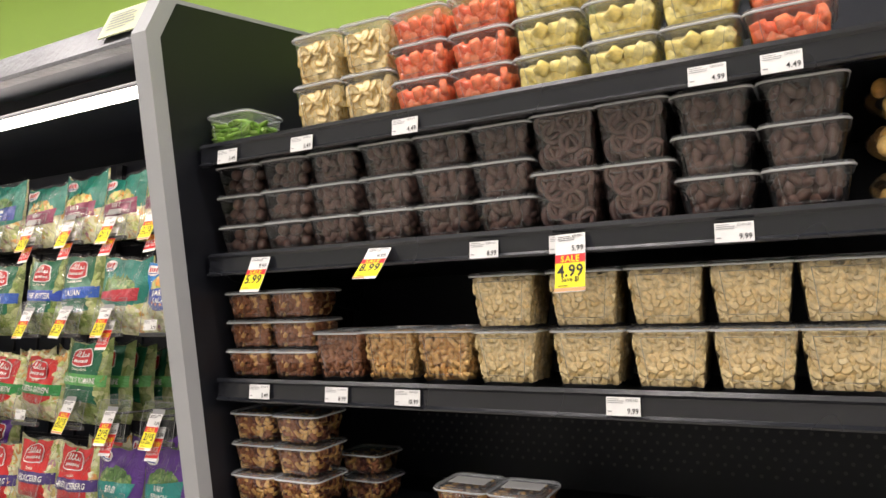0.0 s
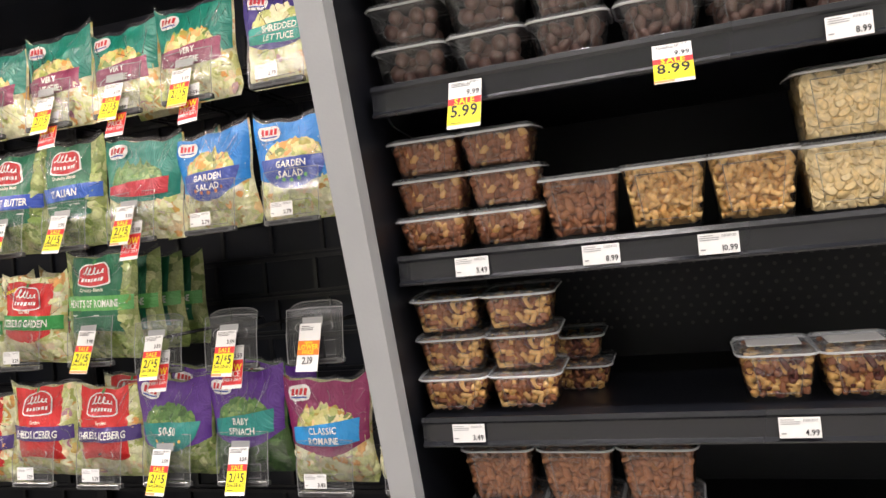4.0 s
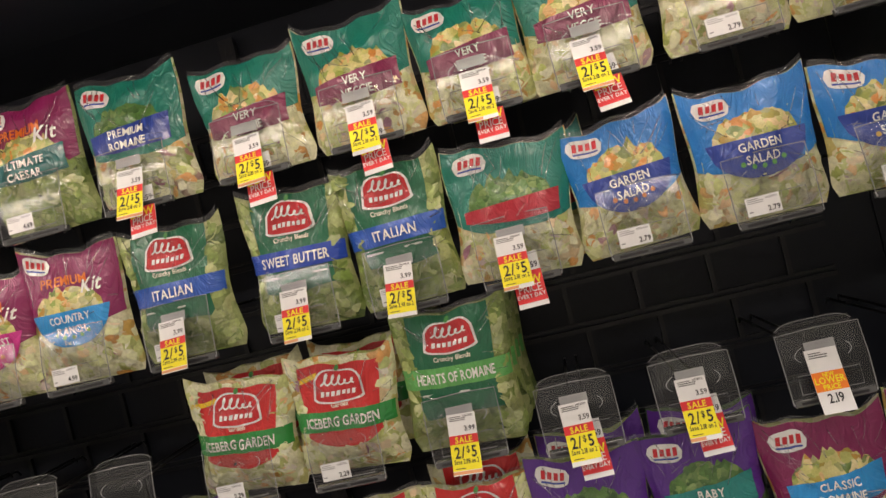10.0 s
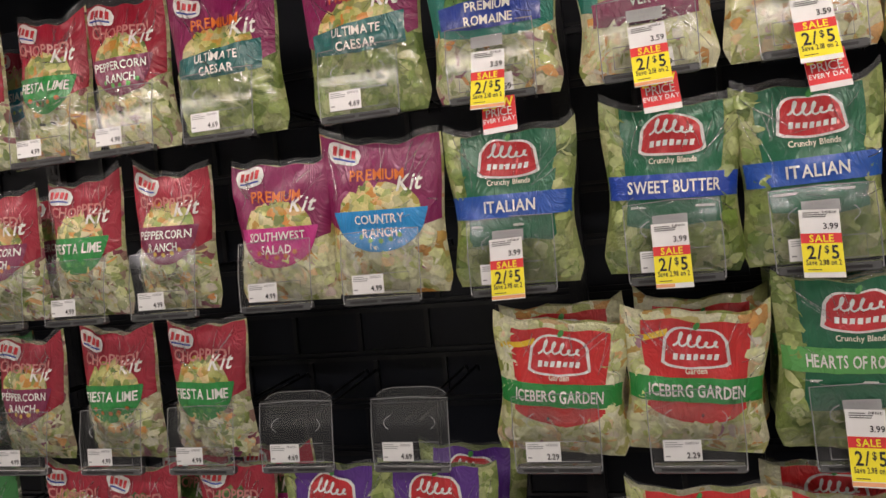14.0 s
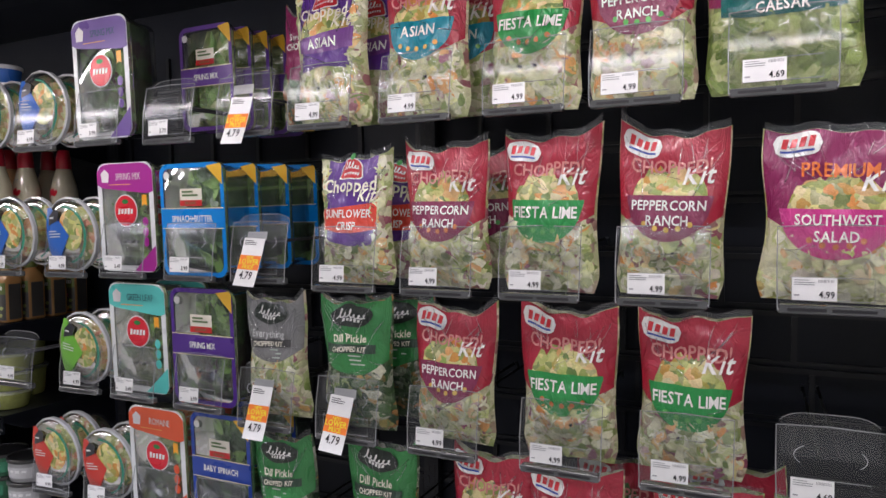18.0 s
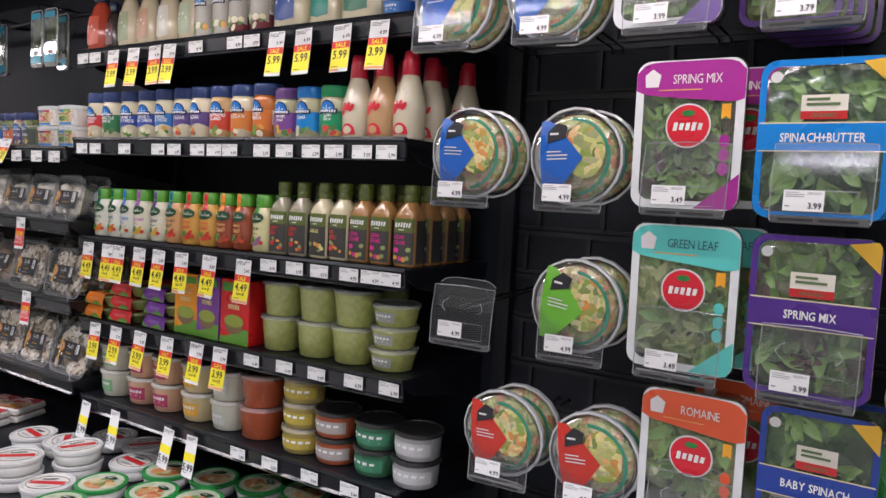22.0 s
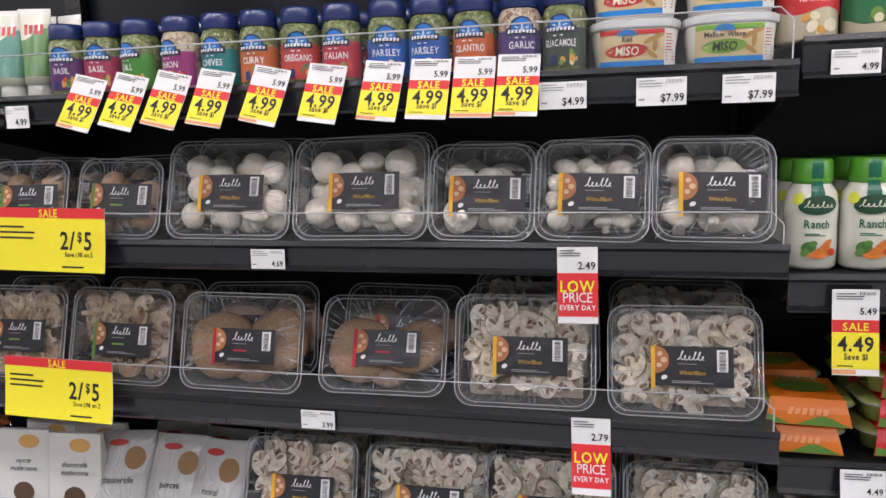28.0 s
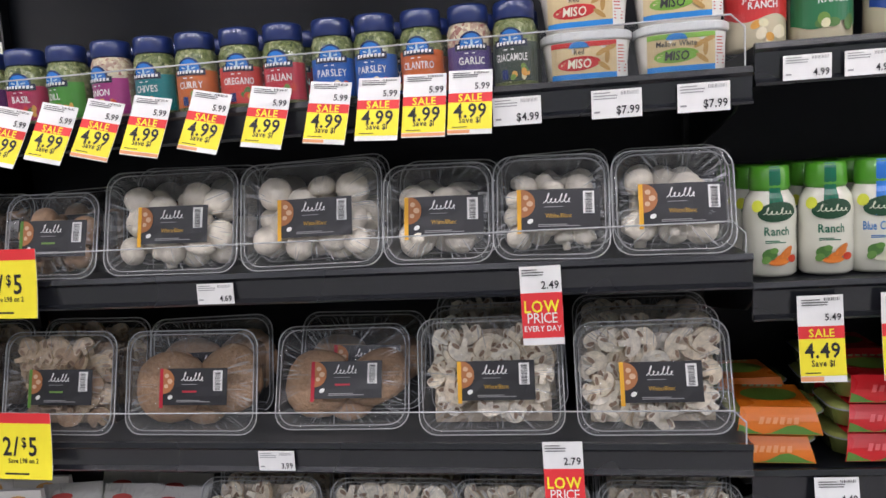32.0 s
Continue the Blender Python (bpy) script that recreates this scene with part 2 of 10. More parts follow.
PALE = speckle("pale_iceberg", [(0.36, 0.42, 0.10), (0.60, 0.64, 0.26), (0.74, 0.72, 0.44), (0.80, 0.78, 0.56), (0.76, 0.74, 0.50), (0.66, 0.30, 0.06), (0.58, 0.64, 0.24), (0.78, 0.76, 0.52), (0.70, 0.70, 0.40)], 46, relief=0.006)
LEAFY = speckle("green_romaine", [(0.07, 0.12, 0.02), (0.20, 0.29, 0.06), (0.34, 0.40, 0.14), (0.13, 0.20, 0.04), (0.42, 0.46, 0.20), (0.16, 0.24, 0.05), (0.46, 0.48, 0.22), (0.27, 0.34, 0.09)], 40, relief=0.006)
CHOPPED = speckle("chopped_salad", [(0.20, 0.28, 0.06), (0.52, 0.58, 0.24), (0.74, 0.72, 0.52), (0.70, 0.70, 0.44), (0.30, 0.38, 0.10), (0.66, 0.62, 0.42), (0.28, 0.06, 0.10), (0.60, 0.58, 0.34)], 70, relief=0.005)
KALE = speckle("dark_kale", [(0.012, 0.035, 0.012), (0.05, 0.11, 0.03), (0.02, 0.06, 0.02), (0.45, 0.45, 0.36), (0.06, 0.13, 0.04), (0.5, 0.2, 0.05)], 85, relief=0.006)
SPINACH = speckle("spinach_leaves", [(0.012, 0.035, 0.010), (0.05, 0.13, 0.03), (0.022, 0.065, 0.016), (0.10, 0.20, 0.055)], 42, relief=0.008, squash=(1, 1, 0.7))
SPRING = speckle("spring_mix_leaves", [(0.02, 0.05, 0.012), (0.11, 0.23, 0.05), (0.08, 0.025, 0.03), (0.18, 0.31, 0.08), (0.04, 0.09, 0.02)], 40, relief=0.008)
HEAP = speckle("printed_salad_picture", [(0.16, 0.24, 0.04), (0.55, 0.54, 0.16), (0.74, 0.62, 0.32), (0.66, 0.24, 0.04), (0.22, 0.34, 0.06), (0.70, 0.62, 0.24), (0.10, 0.18, 0.03), (0.62, 0.55, 0.30)], 80, rough=0.3, relief=0.0015)
HEAP_G = speckle("printed_leaf_picture", [(0.03, 0.09, 0.02), (0.10, 0.24, 0.05), (0.05, 0.13, 0.03), (0.22, 0.34, 0.10)], 110, rough=0.3, relief=0.0015)
BOWLFOOD = speckle("bowl_salad", [(0.10, 0.16, 0.03), (0.45, 0.48, 0.16), (0.68, 0.62, 0.36), (0.55, 0.20, 0.10), (0.40, 0.42, 0.10)], 70, relief=0.005)


def island_mix(name, stops, rough=0.4, coat=0.5, grain=0.22, grain_scale=130, bump=0.0008, bump_scale=160):
    """Loose pieces of food, each piece with a colour of its own out of the row of stops, with veins and blotches."""
    m = principled(name, stops[0], rough, coat=coat, bump=bump, bump_scale=bump_scale)
    n, l = nodes_of(m)
    p = n["Principled BSDF"]
    ge = n.new("ShaderNodeNewGeometry")
    ramp = n.new("ShaderNodeValToRGB")
    els = ramp.color_ramp.elements
    els[0].position, els[0].color = 0.0, (*stops[0], 1)
    els[1].position, els[1].color = 1.0, (*stops[-1], 1)
    for i, c in enumerate(stops[1:-1]):
        els.new((i + 1) / (len(stops) - 1)).color = (*c, 1)
    l.new(ge.outputs["Random Per Island"], ramp.inputs[0])
    tc = n.new("ShaderNodeTexCoord")
    no = n.new("ShaderNodeTexNoise")
    no.inputs["Scale"].default_value = grain_scale
    no.inputs["Detail"].default_value = 4
    l.new(tc.outputs["Object"], no.inputs["Vector"])
    mr = n.new("ShaderNodeMapRange")
    mr.inputs["From Min"].default_value, mr.inputs["From Max"].default_value = 0.25, 0.75
    mr.inputs["To Min"].default_value, mr.inputs["To Max"].default_value = 1 - grain * 1.6, 1 + grain
    l.new(no.outputs["Fac"], mr.inputs["Value"])
    hs = n.new("ShaderNodeHueSaturation")
    l.new(mr.outputs[0], hs.inputs["Value"])
    l.new(ramp.outputs[0], hs.inputs["Color"])
    l.new(hs.outputs[0], p.inputs["Base Color"])
    return m


def stretch_wrap(name, haze=0.02):
    """Taut clear film with fine pull lines that run out from its middle."""
    m = clear_plastic(name, haze, (1, 1, 1), 0.10, 0.009, 22, True)
    n, l = nodes_of(m)
    bump = [q for q in n if q.bl_idname == "ShaderNodeBump"][0]
    old = [q for q in n if q.bl_idname == "ShaderNodeTexNoise"][0]
    tc = n.new("ShaderNodeTexCoord")
    sep = n.new("ShaderNodeSeparateXYZ")
    l.new(tc.outputs["Object"], sep.inputs[0])
    sub = n.new("ShaderNodeMath")
    sub.operation = "SUBTRACT"
    sub.inputs[1].default_value = 0.072
    l.new(sep.outputs["Z"], sub.inputs[0])
    ang = n.new("ShaderNodeMath")
    ang.operation = "ARCTAN2"
    l.new(sub.outputs[0], ang.inputs[0])
    l.new(sep.outputs["X"], ang.inputs[1])
    mul = n.new("ShaderNodeMath")
    mul.operation = "MULTIPLY"
    mul.inputs[1].default_value = 26.0
    l.new(ang.outputs[0], mul.inputs[0])
    line = n.new("ShaderNodeTexNoise")
    line.noise_dimensions = "1D"
    line.inputs["Scale"].default_value = 1.0
    line.inputs["Detail"].default_value = 2
    l.new(mul.outputs[0], line.inputs["W"])
    mix = n.new("ShaderNodeMath")
    mix.operation = "MULTIPLY_ADD"
    mix.inputs[1].default_value = 0.42
    l.new(line.outputs["Fac"], mix.inputs[0])
    l.new(old.outputs["Fac"], mix.inputs[2])
    l.new(mix.outputs[0], bump.inputs["Height"])
    return m


MTRAY = clear_plastic("clear_mushroom_tray", 0.065, (0.985, 0.99, 0.99), 0.08, 0.003, 60, True)
TAUT = stretch_wrap("clear_taut_wrap", 0.015)
PLEAT = clear_plastic("clear_film_pleat", 0.42, (1, 1, 1), 0.2, 0.001, 60, True)
CREASE = clear_plastic("clear_film_crease", 0.10, (1, 1, 1), 0.12, 0.0006, 60, True, 3.0)
FILM = clear_plastic("clear_bag_film", 0.0, (1, 1, 1), 0.15, 0.022, 15, True, 2.0)
SHRED_PALE = island_mix("pale_lettuce_shreds", [(0.84, 0.83, 0.54), (0.66, 0.72, 0.26), (0.88, 0.87, 0.68), (0.78, 0.79, 0.46), (0.86, 0.84, 0.60), (0.52, 0.60, 0.18), (0.87, 0.86, 0.66), (0.82, 0.34, 0.05), (0.82, 0.82, 0.58), (0.72, 0.76, 0.36), (0.88, 0.87, 0.70), (0.40, 0.12, 0.22)], grain=0.14)
SHRED_LEAF = island_mix("romaine_pieces", [(0.14, 0.23, 0.04), (0.36, 0.46, 0.13), (0.56, 0.60, 0.28), (0.20, 0.31, 0.06), (0.46, 0.54, 0.19), (0.12, 0.20, 0.03), (0.64, 0.66, 0.36), (0.30, 0.42, 0.10)], grain=0.2)
SHRED_CHOP = island_mix("chopped_kit_pieces", [(0.78, 0.80, 0.40), (0.24, 0.34, 0.06), (0.86, 0.85, 0.62), (0.58, 0.66, 0.22), (0.84, 0.83, 0.58), (0.86, 0.85, 0.66), (0.16, 0.25, 0.05), (0.80, 0.80, 0.50), (0.82, 0.32, 0.05), (0.76, 0.78, 0.38), (0.87, 0.86, 0.70), (0.32, 0.06, 0.15)], grain=0.15)
SHRED_KALE = island_mix("kale_pieces", [(0.02, 0.06, 0.02), (0.07, 0.15, 0.04), (0.03, 0.09, 0.025), (0.60, 0.60, 0.44), (0.05, 0.12, 0.03), (0.30, 0.40, 0.14), (0.60, 0.22, 0.05), (0.03, 0.08, 0.02)])
SHRED_BABY = island_mix("spinach_pieces", [(0.012, 0.045, 0.010), (0.05, 0.13, 0.03), (0.02, 0.07, 0.015), (0.09, 0.19, 0.05), (0.03, 0.09, 0.02)])


# ---- building helpers ----
class Geo:
    """Collects vertices and faces, each face with the number of its material."""

    def __init__(self):
        self.v, self.f, self.m = [], [], []

    def add(self, verts, faces, mat=0):
        k = len(self.v)
        self.v += [tuple(p) for p in verts]
        self.f += [tuple(i + k for i in q) for q in faces]
        self.m += [mat] * len(faces)
        return self

    def box(self, a, b, mat=0):
        (x0, y0, z0), (x1, y1, z1) = a, b
        v = [(x0, y0, z0), (x1, y0, z0), (x1, y1, z0), (x0, y1, z0), (x0, y0, z1), (x1, y0, z1), (x1, y1, z1), (x0, y1, z1)]
        return self.add(v, [(3, 2, 1, 0), (4, 5, 6, 7), (0, 1, 5, 4), (1, 2, 6, 5), (2, 3, 7, 6), (3, 0, 4, 7)], mat)

    def bevel_box(self, a, b, r, mat=0):
        (x0, y0, z0), (x1, y1, z1) = a, b
        rings = []
        for z, i in ((z0, r), (z0 + r, 0), (z1 - r, 0), (z1, r)):
            rings.append(rect_ring((x0 + x1) / 2, (y0 + y1) / 2, x1 - x0 - 2 * i, y1 - y0 - 2 * i, r, z, 1))
        return self.loft(rings, mat)

    def loft(self, rings, mat=0, caps=True):
        n = len(rings[0])
        v = [p for ring in rings for p in ring]
        f = []
        for k in range(len(rings) - 1):
            for i in range(n):
                j = (i + 1) % n
                f.append((k * n + i, k * n + j, (k + 1) * n + j, (k + 1) * n + i))
        if caps:
            f.append(tuple(range(n - 1, -1, -1)))
            f.append(tuple(range((len(rings) - 1) * n, len(rings) * n)))
        return self.add(v, f, mat)

    def lathe(self, profile, n=20, mat=0, cx=0.0, cy=0.0, flat=1.0, caps=True):
        rings = [[(cx + r * math.cos(2 * math.pi * i / n), cy + flat * r * math.sin(2 * math.pi * i / n), z) for i in range(n)] for r, z in profile]
        return self.loft(rings, mat, caps)

    def tube(self, points, r, n=6, mat=0):
        rings = []
        pts = [Vector(p) for p in points]
        for k, p in enumerate(pts):
            d = (pts[min(k + 1, len(pts) - 1)] - pts[max(k - 1, 0)]).normalized()
            a = d.orthogonal().normalized()
            b = d.cross(a)
            if rings:
                a = (a0 - d * a0.dot(d)).normalized()
                b = d.cross(a)
            a0 = a
            rings.append([tuple(p + r * (math.cos(2 * math.pi * i / n) * a + math.sin(2 * math.pi * i / n) * b)) for i in range(n)])
        return self.loft(rings, mat)

    def grid(self, fn, nu, nv, mat=0):
        v = [fn(i / nu, j / nv) for j in range(nv + 1) for i in range(nu + 1)]
        f = [(j * (nu + 1) + i, j * (nu + 1) + i + 1, (j + 1) * (nu + 1) + i + 1, (j + 1) * (nu + 1) + i) for j in range(nv) for i in range(nu)]
        return self.add(v, f, mat)

    def ball(self, c, r, sx=1, sy=1, sz=1, turn=None, mat=0, nu=8, nv=5):
        v, f = [], []
        for j in range(nv + 1):
            a = math.pi * j / nv
            for i in range(nu):
                b = 2 * math.pi * i / nu
                p = Vector((sx * r * math.sin(a) * math.cos(b), sy * r * math.sin(a) * math.sin(b), sz * r * math.cos(a)))
                if turn:
                    p = turn @ p
                v.append((c[0] + p.x, c[1] + p.y, c[2] + p.z))
        for j in range(nv):
            for i in range(nu):
                k = (i + 1) % nu
                f.append((j * nu + i, (j + 1) * nu + i, (j + 1) * nu + k, j * nu + k))
        return self.add(v, f, mat)

    def ring(self, c, R, r, turn, mat=0, n=12, m=6):
        v, f = [], []
        for i in range(n):
            a = 2 * math.pi * i / n
            for j in range(m):
                b = 2 * math.pi * j / m
                p = turn @ Vector(((R + r * math.cos(b)) * math.cos(a), (R + r * math.cos(b)) * math.sin(a), r * math.sin(b)))
                v.append((c[0] + p.x, c[1] + p.y, c[2] + p.z))
        for i in range(n):
            for j in range(m):
                f.append((i * m + j, ((i + 1) % n) * m + j, ((i + 1) % n) * m + (j + 1) % m, i * m + (j + 1) % m))
        return self.add(v, f, mat)

    def text(self, s, fn, u, v, size, mat=0, bold=True, squeeze=0.85, align=0.5, width=None, slant=0.0):
        """Letters laid on the surface fn(u, v) with their middle at u, v."""
        glyphs = BOLD if bold else LIGHT
        x, spans = 0.0, []
        for ch in s:
            if ch == " ":
                x += 0.32
                continue
            if ch not in glyphs:
                continue
            spans.append((glyphs[ch], x))
            x += glyphs[ch][2] + 0.07
        total = max(x - 0.07, 0.01)
        sx = size * squeeze
        if width and total * sx > width:
            sx = width / total
        for (gv, gf, w), x0 in spans:
            pts = [fn(u + (x0 + px - total * align) * sx + slant * py * size, v + (py - 0.36) * size) for px, py in gv]
            self.add(pts, gf, mat)
        return self

    def bars(self, fn, u, v, w, h, rows, mat=0, seed=1):
        """Rows of small print that cannot be read."""
        rnd = random.Random(seed)
        for k in range(rows):
            z1 = v + h / 2 - h * k / rows
            z0 = z1 - h / rows * (0.55 if rows < 3 else 0.34)
            a = u - w / 2
            b = a + w * rnd.uniform(0.6, 1.0)
            self.add([fn(a, z0), fn(b, z0), fn(b, z1), fn(a, z1)], [(0, 1, 2, 3)], mat)
        return self

    def barcode(self, fn, u, v, w, h, mat=0, n=14):
        rnd = random.Random(7)
        for k in range(n):
            a = u - w / 2 + w * k / n
            b = a + w / n * rnd.uniform(0.3, 0.75)
            self.add([fn(a, v - h / 2), fn(b, v - h / 2), fn(b, v + h / 2), fn(a, v + h / 2)], [(0, 1, 2, 3)], mat)
        return self

    def patch(self, fn, lo, hi, u0, u1, nu=12, nv=6, mat=0):
        """A piece of the surface fn between the curves lo(u) and hi(u)."""
        def at(a, b):
            u = u0 + (u1 - u0) * a
            return fn(u, lo(u) + (hi(u) - lo(u)) * b)
        return self.grid(at, nu, nv, mat)

    def disc(self, fn, u, v, ru, rv, mat=0, n=24, rings=2, tilt=0.0):
        c, s = math.cos(tilt), math.sin(tilt)
        pts = [fn(u, v)]
        for k in range(1, rings + 1):
            for i in range(n):
                a = 2 * math.pi * i / n
                x, y = ru * k / rings * math.cos(a), rv * k / rings * math.sin(a)
                pts.append(fn(u + c * x - s * y, v + s * x + c * y))
        f = [(0, 1 + i, 1 + (i + 1) % n) for i in range(n)]
        for k in range(1, rings):
            o, q = 1 + (k - 1) * n, 1 + k * n
            f += [(o + i, q + i, q + (i + 1) % n, o + (i + 1) % n) for i in range(n)]
        return self.add(pts, f, mat)

    def scribble(self, fn, u, v, w, h, n=7, thick=0.0011, mat=0, seed=1):
        """A mark like quick handwriting: one thin ribbon of loops and strokes."""
        rnd = random.Random(seed)
        tall = [rnd.choice((0.38, 0.42, 0.45, 0.9)) for _ in range(n + 1)]
        tall[0] = 1.0
        pts = []
        for k in range(n * 10 + 1):
            q = k / 10
            a = 2 * math.pi * q
            t = tall[min(n, int(q))]
            pts.append((u - w / 2 + w * (q / n) + 0.32 * w / n * math.sin(a) + 0.16 * h * t * (1 - math.cos(a)), v - h * 0.30 + 0.5 * h * t * (1 - math.cos(a)) * 0.9))
        vs = []
        for k, (x, y) in enumerate(pts):
            x1, y1 = pts[min(k + 1, len(pts) - 1)]
            x0, y0 = pts[max(k - 1, 0)]
            d = math.hypot(x1 - x0, y1 - y0) or 1.0
            ox, oy = -(y1 - y0) / d * thick / 2, (x1 - x0) / d * thick / 2
            vs += [fn(x - ox, y - oy), fn(x + ox, y + oy)]
        return self.add(vs, [(2 * k, 2 * k + 2, 2 * k + 3, 2 * k + 1) for k in range(len(pts) - 1)], mat)

    def blocks(self, fn, u, v, w, h, n, mat=0, slant=0.15):
        """A row of plain leaning bars, in place of a mark."""
        cell = w / n
        for k in range(n):
            c, lean = u - w / 2 + cell * (k + 0.5), (slant + 0.18) * h * 0.4
            tall = h * (0.44, 0.36, 0.40)[k % 3]
            self.poly(fn, [(c - cell * 0.33 - lean, v - tall), (c + cell * 0.33 - lean, v - tall), (c + cell * 0.33 + lean, v + tall), (c - cell * 0.33 + lean, v + tall)], mat)
        return self

    def poly(self, fn, pts, mat=0):
        return self.add([fn(*p) for p in pts], [tuple(range(len(pts)))], mat)

    def make(self, name, mats, smooth=False):
        me = bpy.data.meshes.new(name)
        me.from_pydata(self.v, [], self.f)
        for m in mats if isinstance(mats, (list, tuple)) else [mats]:
            me.materials.append(m)
        me.polygons.foreach_set("material_index", self.m)
        if smooth:
            me.polygons.foreach_set("use_smooth", [True] * len(me.polygons))
        me.update()
        return me


def rect_ring(cx, cy, w, d, r, z, seg=3):
    """A rounded rectangle, as a ring of points."""
    r = max(0.0005, min(r, w / 2 - 1e-4, d / 2 - 1e-4))
    out = []
    for sx, sy, a0 in ((1, 1, 0), (-1, 1, 90), (-1, -1, 180), (1, -1, 270)):
        for k in range(seg + 1):
            a = radians(a0 + 90 * k / seg)
            out.append((cx + sx * (w / 2 - r) + r * math.cos(a), cy + sy * (d / 2 - r) + r * math.sin(a), z))
    return out


STUFF = ("code", "small_print", "filling", "salad_piece", "mushroom_slice", "brand_mark", "logo_mark", "label_mark", "emblem_mark", "top_mark")


def part(name, geo, mats, parent, label="", smooth=False):
    """One mesh under a thing or a part."""
    me = geo if isinstance(geo, bpy.types.Mesh) else geo.make(name, mats, smooth)
    ob = new(name, me)
    ob.parent = parent
    if me.materials and me.materials[0].name.startswith("clear_"):
        ob.visible_shadow = False
    if label:
        ob["label"] = label
    if name in STUFF:
        tagged(ob, label, kind="stuff")
    return ob


def thing(name, label, category, m, group="", kind=""):
    ob = new(name)
    ob.empty_display_size = 0.05
    ob.matrix_basis = m
    return tagged(ob, label, category, group, kind)


def solid(name, geo, mats, label="", category="", kind="structure", smooth=False, group=""):
    return tagged(new(name, geo.make(name, mats, smooth)), label, category, group, kind)


def glyph_set(offset):
    chars = "ABCDEFGHIJKLMNOPQRSTUVWXYZabcdefghijklmnopqrstuvwxyz0123456789$./-+!&'"
    made = []
    for ch in chars:
        cu = bpy.data.curves.new("glyph", "FONT")
        cu.body, cu.size, cu.resolution_u, cu.offset = ch, 1.0, 2, offset
        made.append((ch, new("glyph", cu)))
    dg = bpy.context.evaluated_depsgraph_get()
    out = {}
    for ch, ob in made:
        me = bpy.data.meshes.new_from_object(ob.evaluated_get(dg))
        pts = [(p.co.x, p.co.y) for p in me.vertices]
        x0 = min(p[0] for p in pts)
        out[ch] = ([(x - x0, y) for x, y in pts], [tuple(q.vertices) for q in me.polygons], max(p[0] for p in pts) - x0)
        bpy.data.meshes.remove(me)
    for ch, ob in made:
        cu = ob.data
        bpy.data.objects.remove(ob)
        bpy.data.curves.remove(cu)
    return out


BOLD, LIGHT = glyph_set(0.018), glyph_set(0.0)


def flat(y):
    return lambda u, v: (u, y, v)

# ---- the store around ----
solid("floor", Geo().box((-14, -8, -0.1), (6, 3, 0)), FLOOR_M, "polished grey vinyl store floor", "floor")
solid("ceiling", Geo().box((-14, -8, 4.0), (6, 3, 4.1)), CEIL_M, "white store ceiling", "ceiling")
solid("wall_north", Geo().box((-14, 0.95, 0), (6, 1.05, 4.0)), GREEN_WALL, "lime green painted wall above the cases", "wall")
solid("wall_south", Geo().box((-14, -8.1, 0), (6, -8, 4.0)), WALL_M, "pale store wall across the aisle", "wall")
solid("wall_east", Geo().box((6, -8, 0), (6.1, 1.05, 4.0)), WALL_M, "pale store wall", "wall")
solid("wall_west", Geo().box((-14.1, -8, 0), (-14, 1.05, 4.0)), WALL_M, "pale store wall", "wall")

for lx in (-10.1, -7.1, -4.1, -1.1, 1.9, 4.9):
    for ly in (-1.5, -4.8):
        lamp = thing("ceiling_light", "white ceiling light panel, lit", "ceiling light", pose(lx, ly, 4.0), "ceiling lights")
        part("frame", Geo().box((-0.63, -0.18, -0.05), (0.63, 0.18, 0.0)), CEIL_M, lamp)
        part("diffuser", Geo().box((-0.60, -0.15, -0.06), (0.60, 0.15, -0.052)), PANEL_LIGHT, lamp)
        ld = bpy.data.lights.new("ceiling_lamp", "AREA")
        ld.shape, ld.size, ld.size_y, ld.energy = "RECTANGLE", 1.2, 0.3, 62.0
        ld.color = (1.0, 0.985, 0.98)
        lo = new("ceiling_lamp", ld)
        lo.matrix_basis = pose(lx, ly, 3.92)

# ---- the salad case (hooks), the dressing bay and the mushroom bay share one cabinet ----
BACK = 0.43
back = Geo().box((-8.6, BACK, 0.30), (-1.1515, BACK + 0.05, 2.0))
case = solid("wall_back_panel", back, BLACK_BACK, "black slotted back panel of the cooler", "case back")
grid = Geo()
for k in range(13):
    z = 0.46 + k * 0.105
    grid.box((-4.62, BACK - 0.007, z), (-1.25, BACK, z + 0.010))
    grid.box((-4.62, BACK - 0.005, z + 0.016), (-1.25, BACK, z + 0.022))
    for i in range(22):
        x = -4.60 + i * 0.155 + (k % 2) * 0.03
        if x < -1.27:
            grid.box((x, BACK - 0.009, z + 0.022), (x + 0.010, BACK, z + 0.105))
tagged(part("panel_rib", grid, BLACK_STEEL, case), kind="stuff")

body = Geo()
body.bevel_box((-8.6, -0.10, 0.0), (-1.1515, BACK, 0.30), 0.01)
body.bevel_box((-8.6, -0.30, 0.30), (-1.1515, -0.22, 0.42), 0.008)
body.box((-8.6, -0.22, 0.30), (-1.1515, BACK, 0.33))
solid("cooler_base", body, BLACK_STEEL, "black steel base of the cooler", "case base")

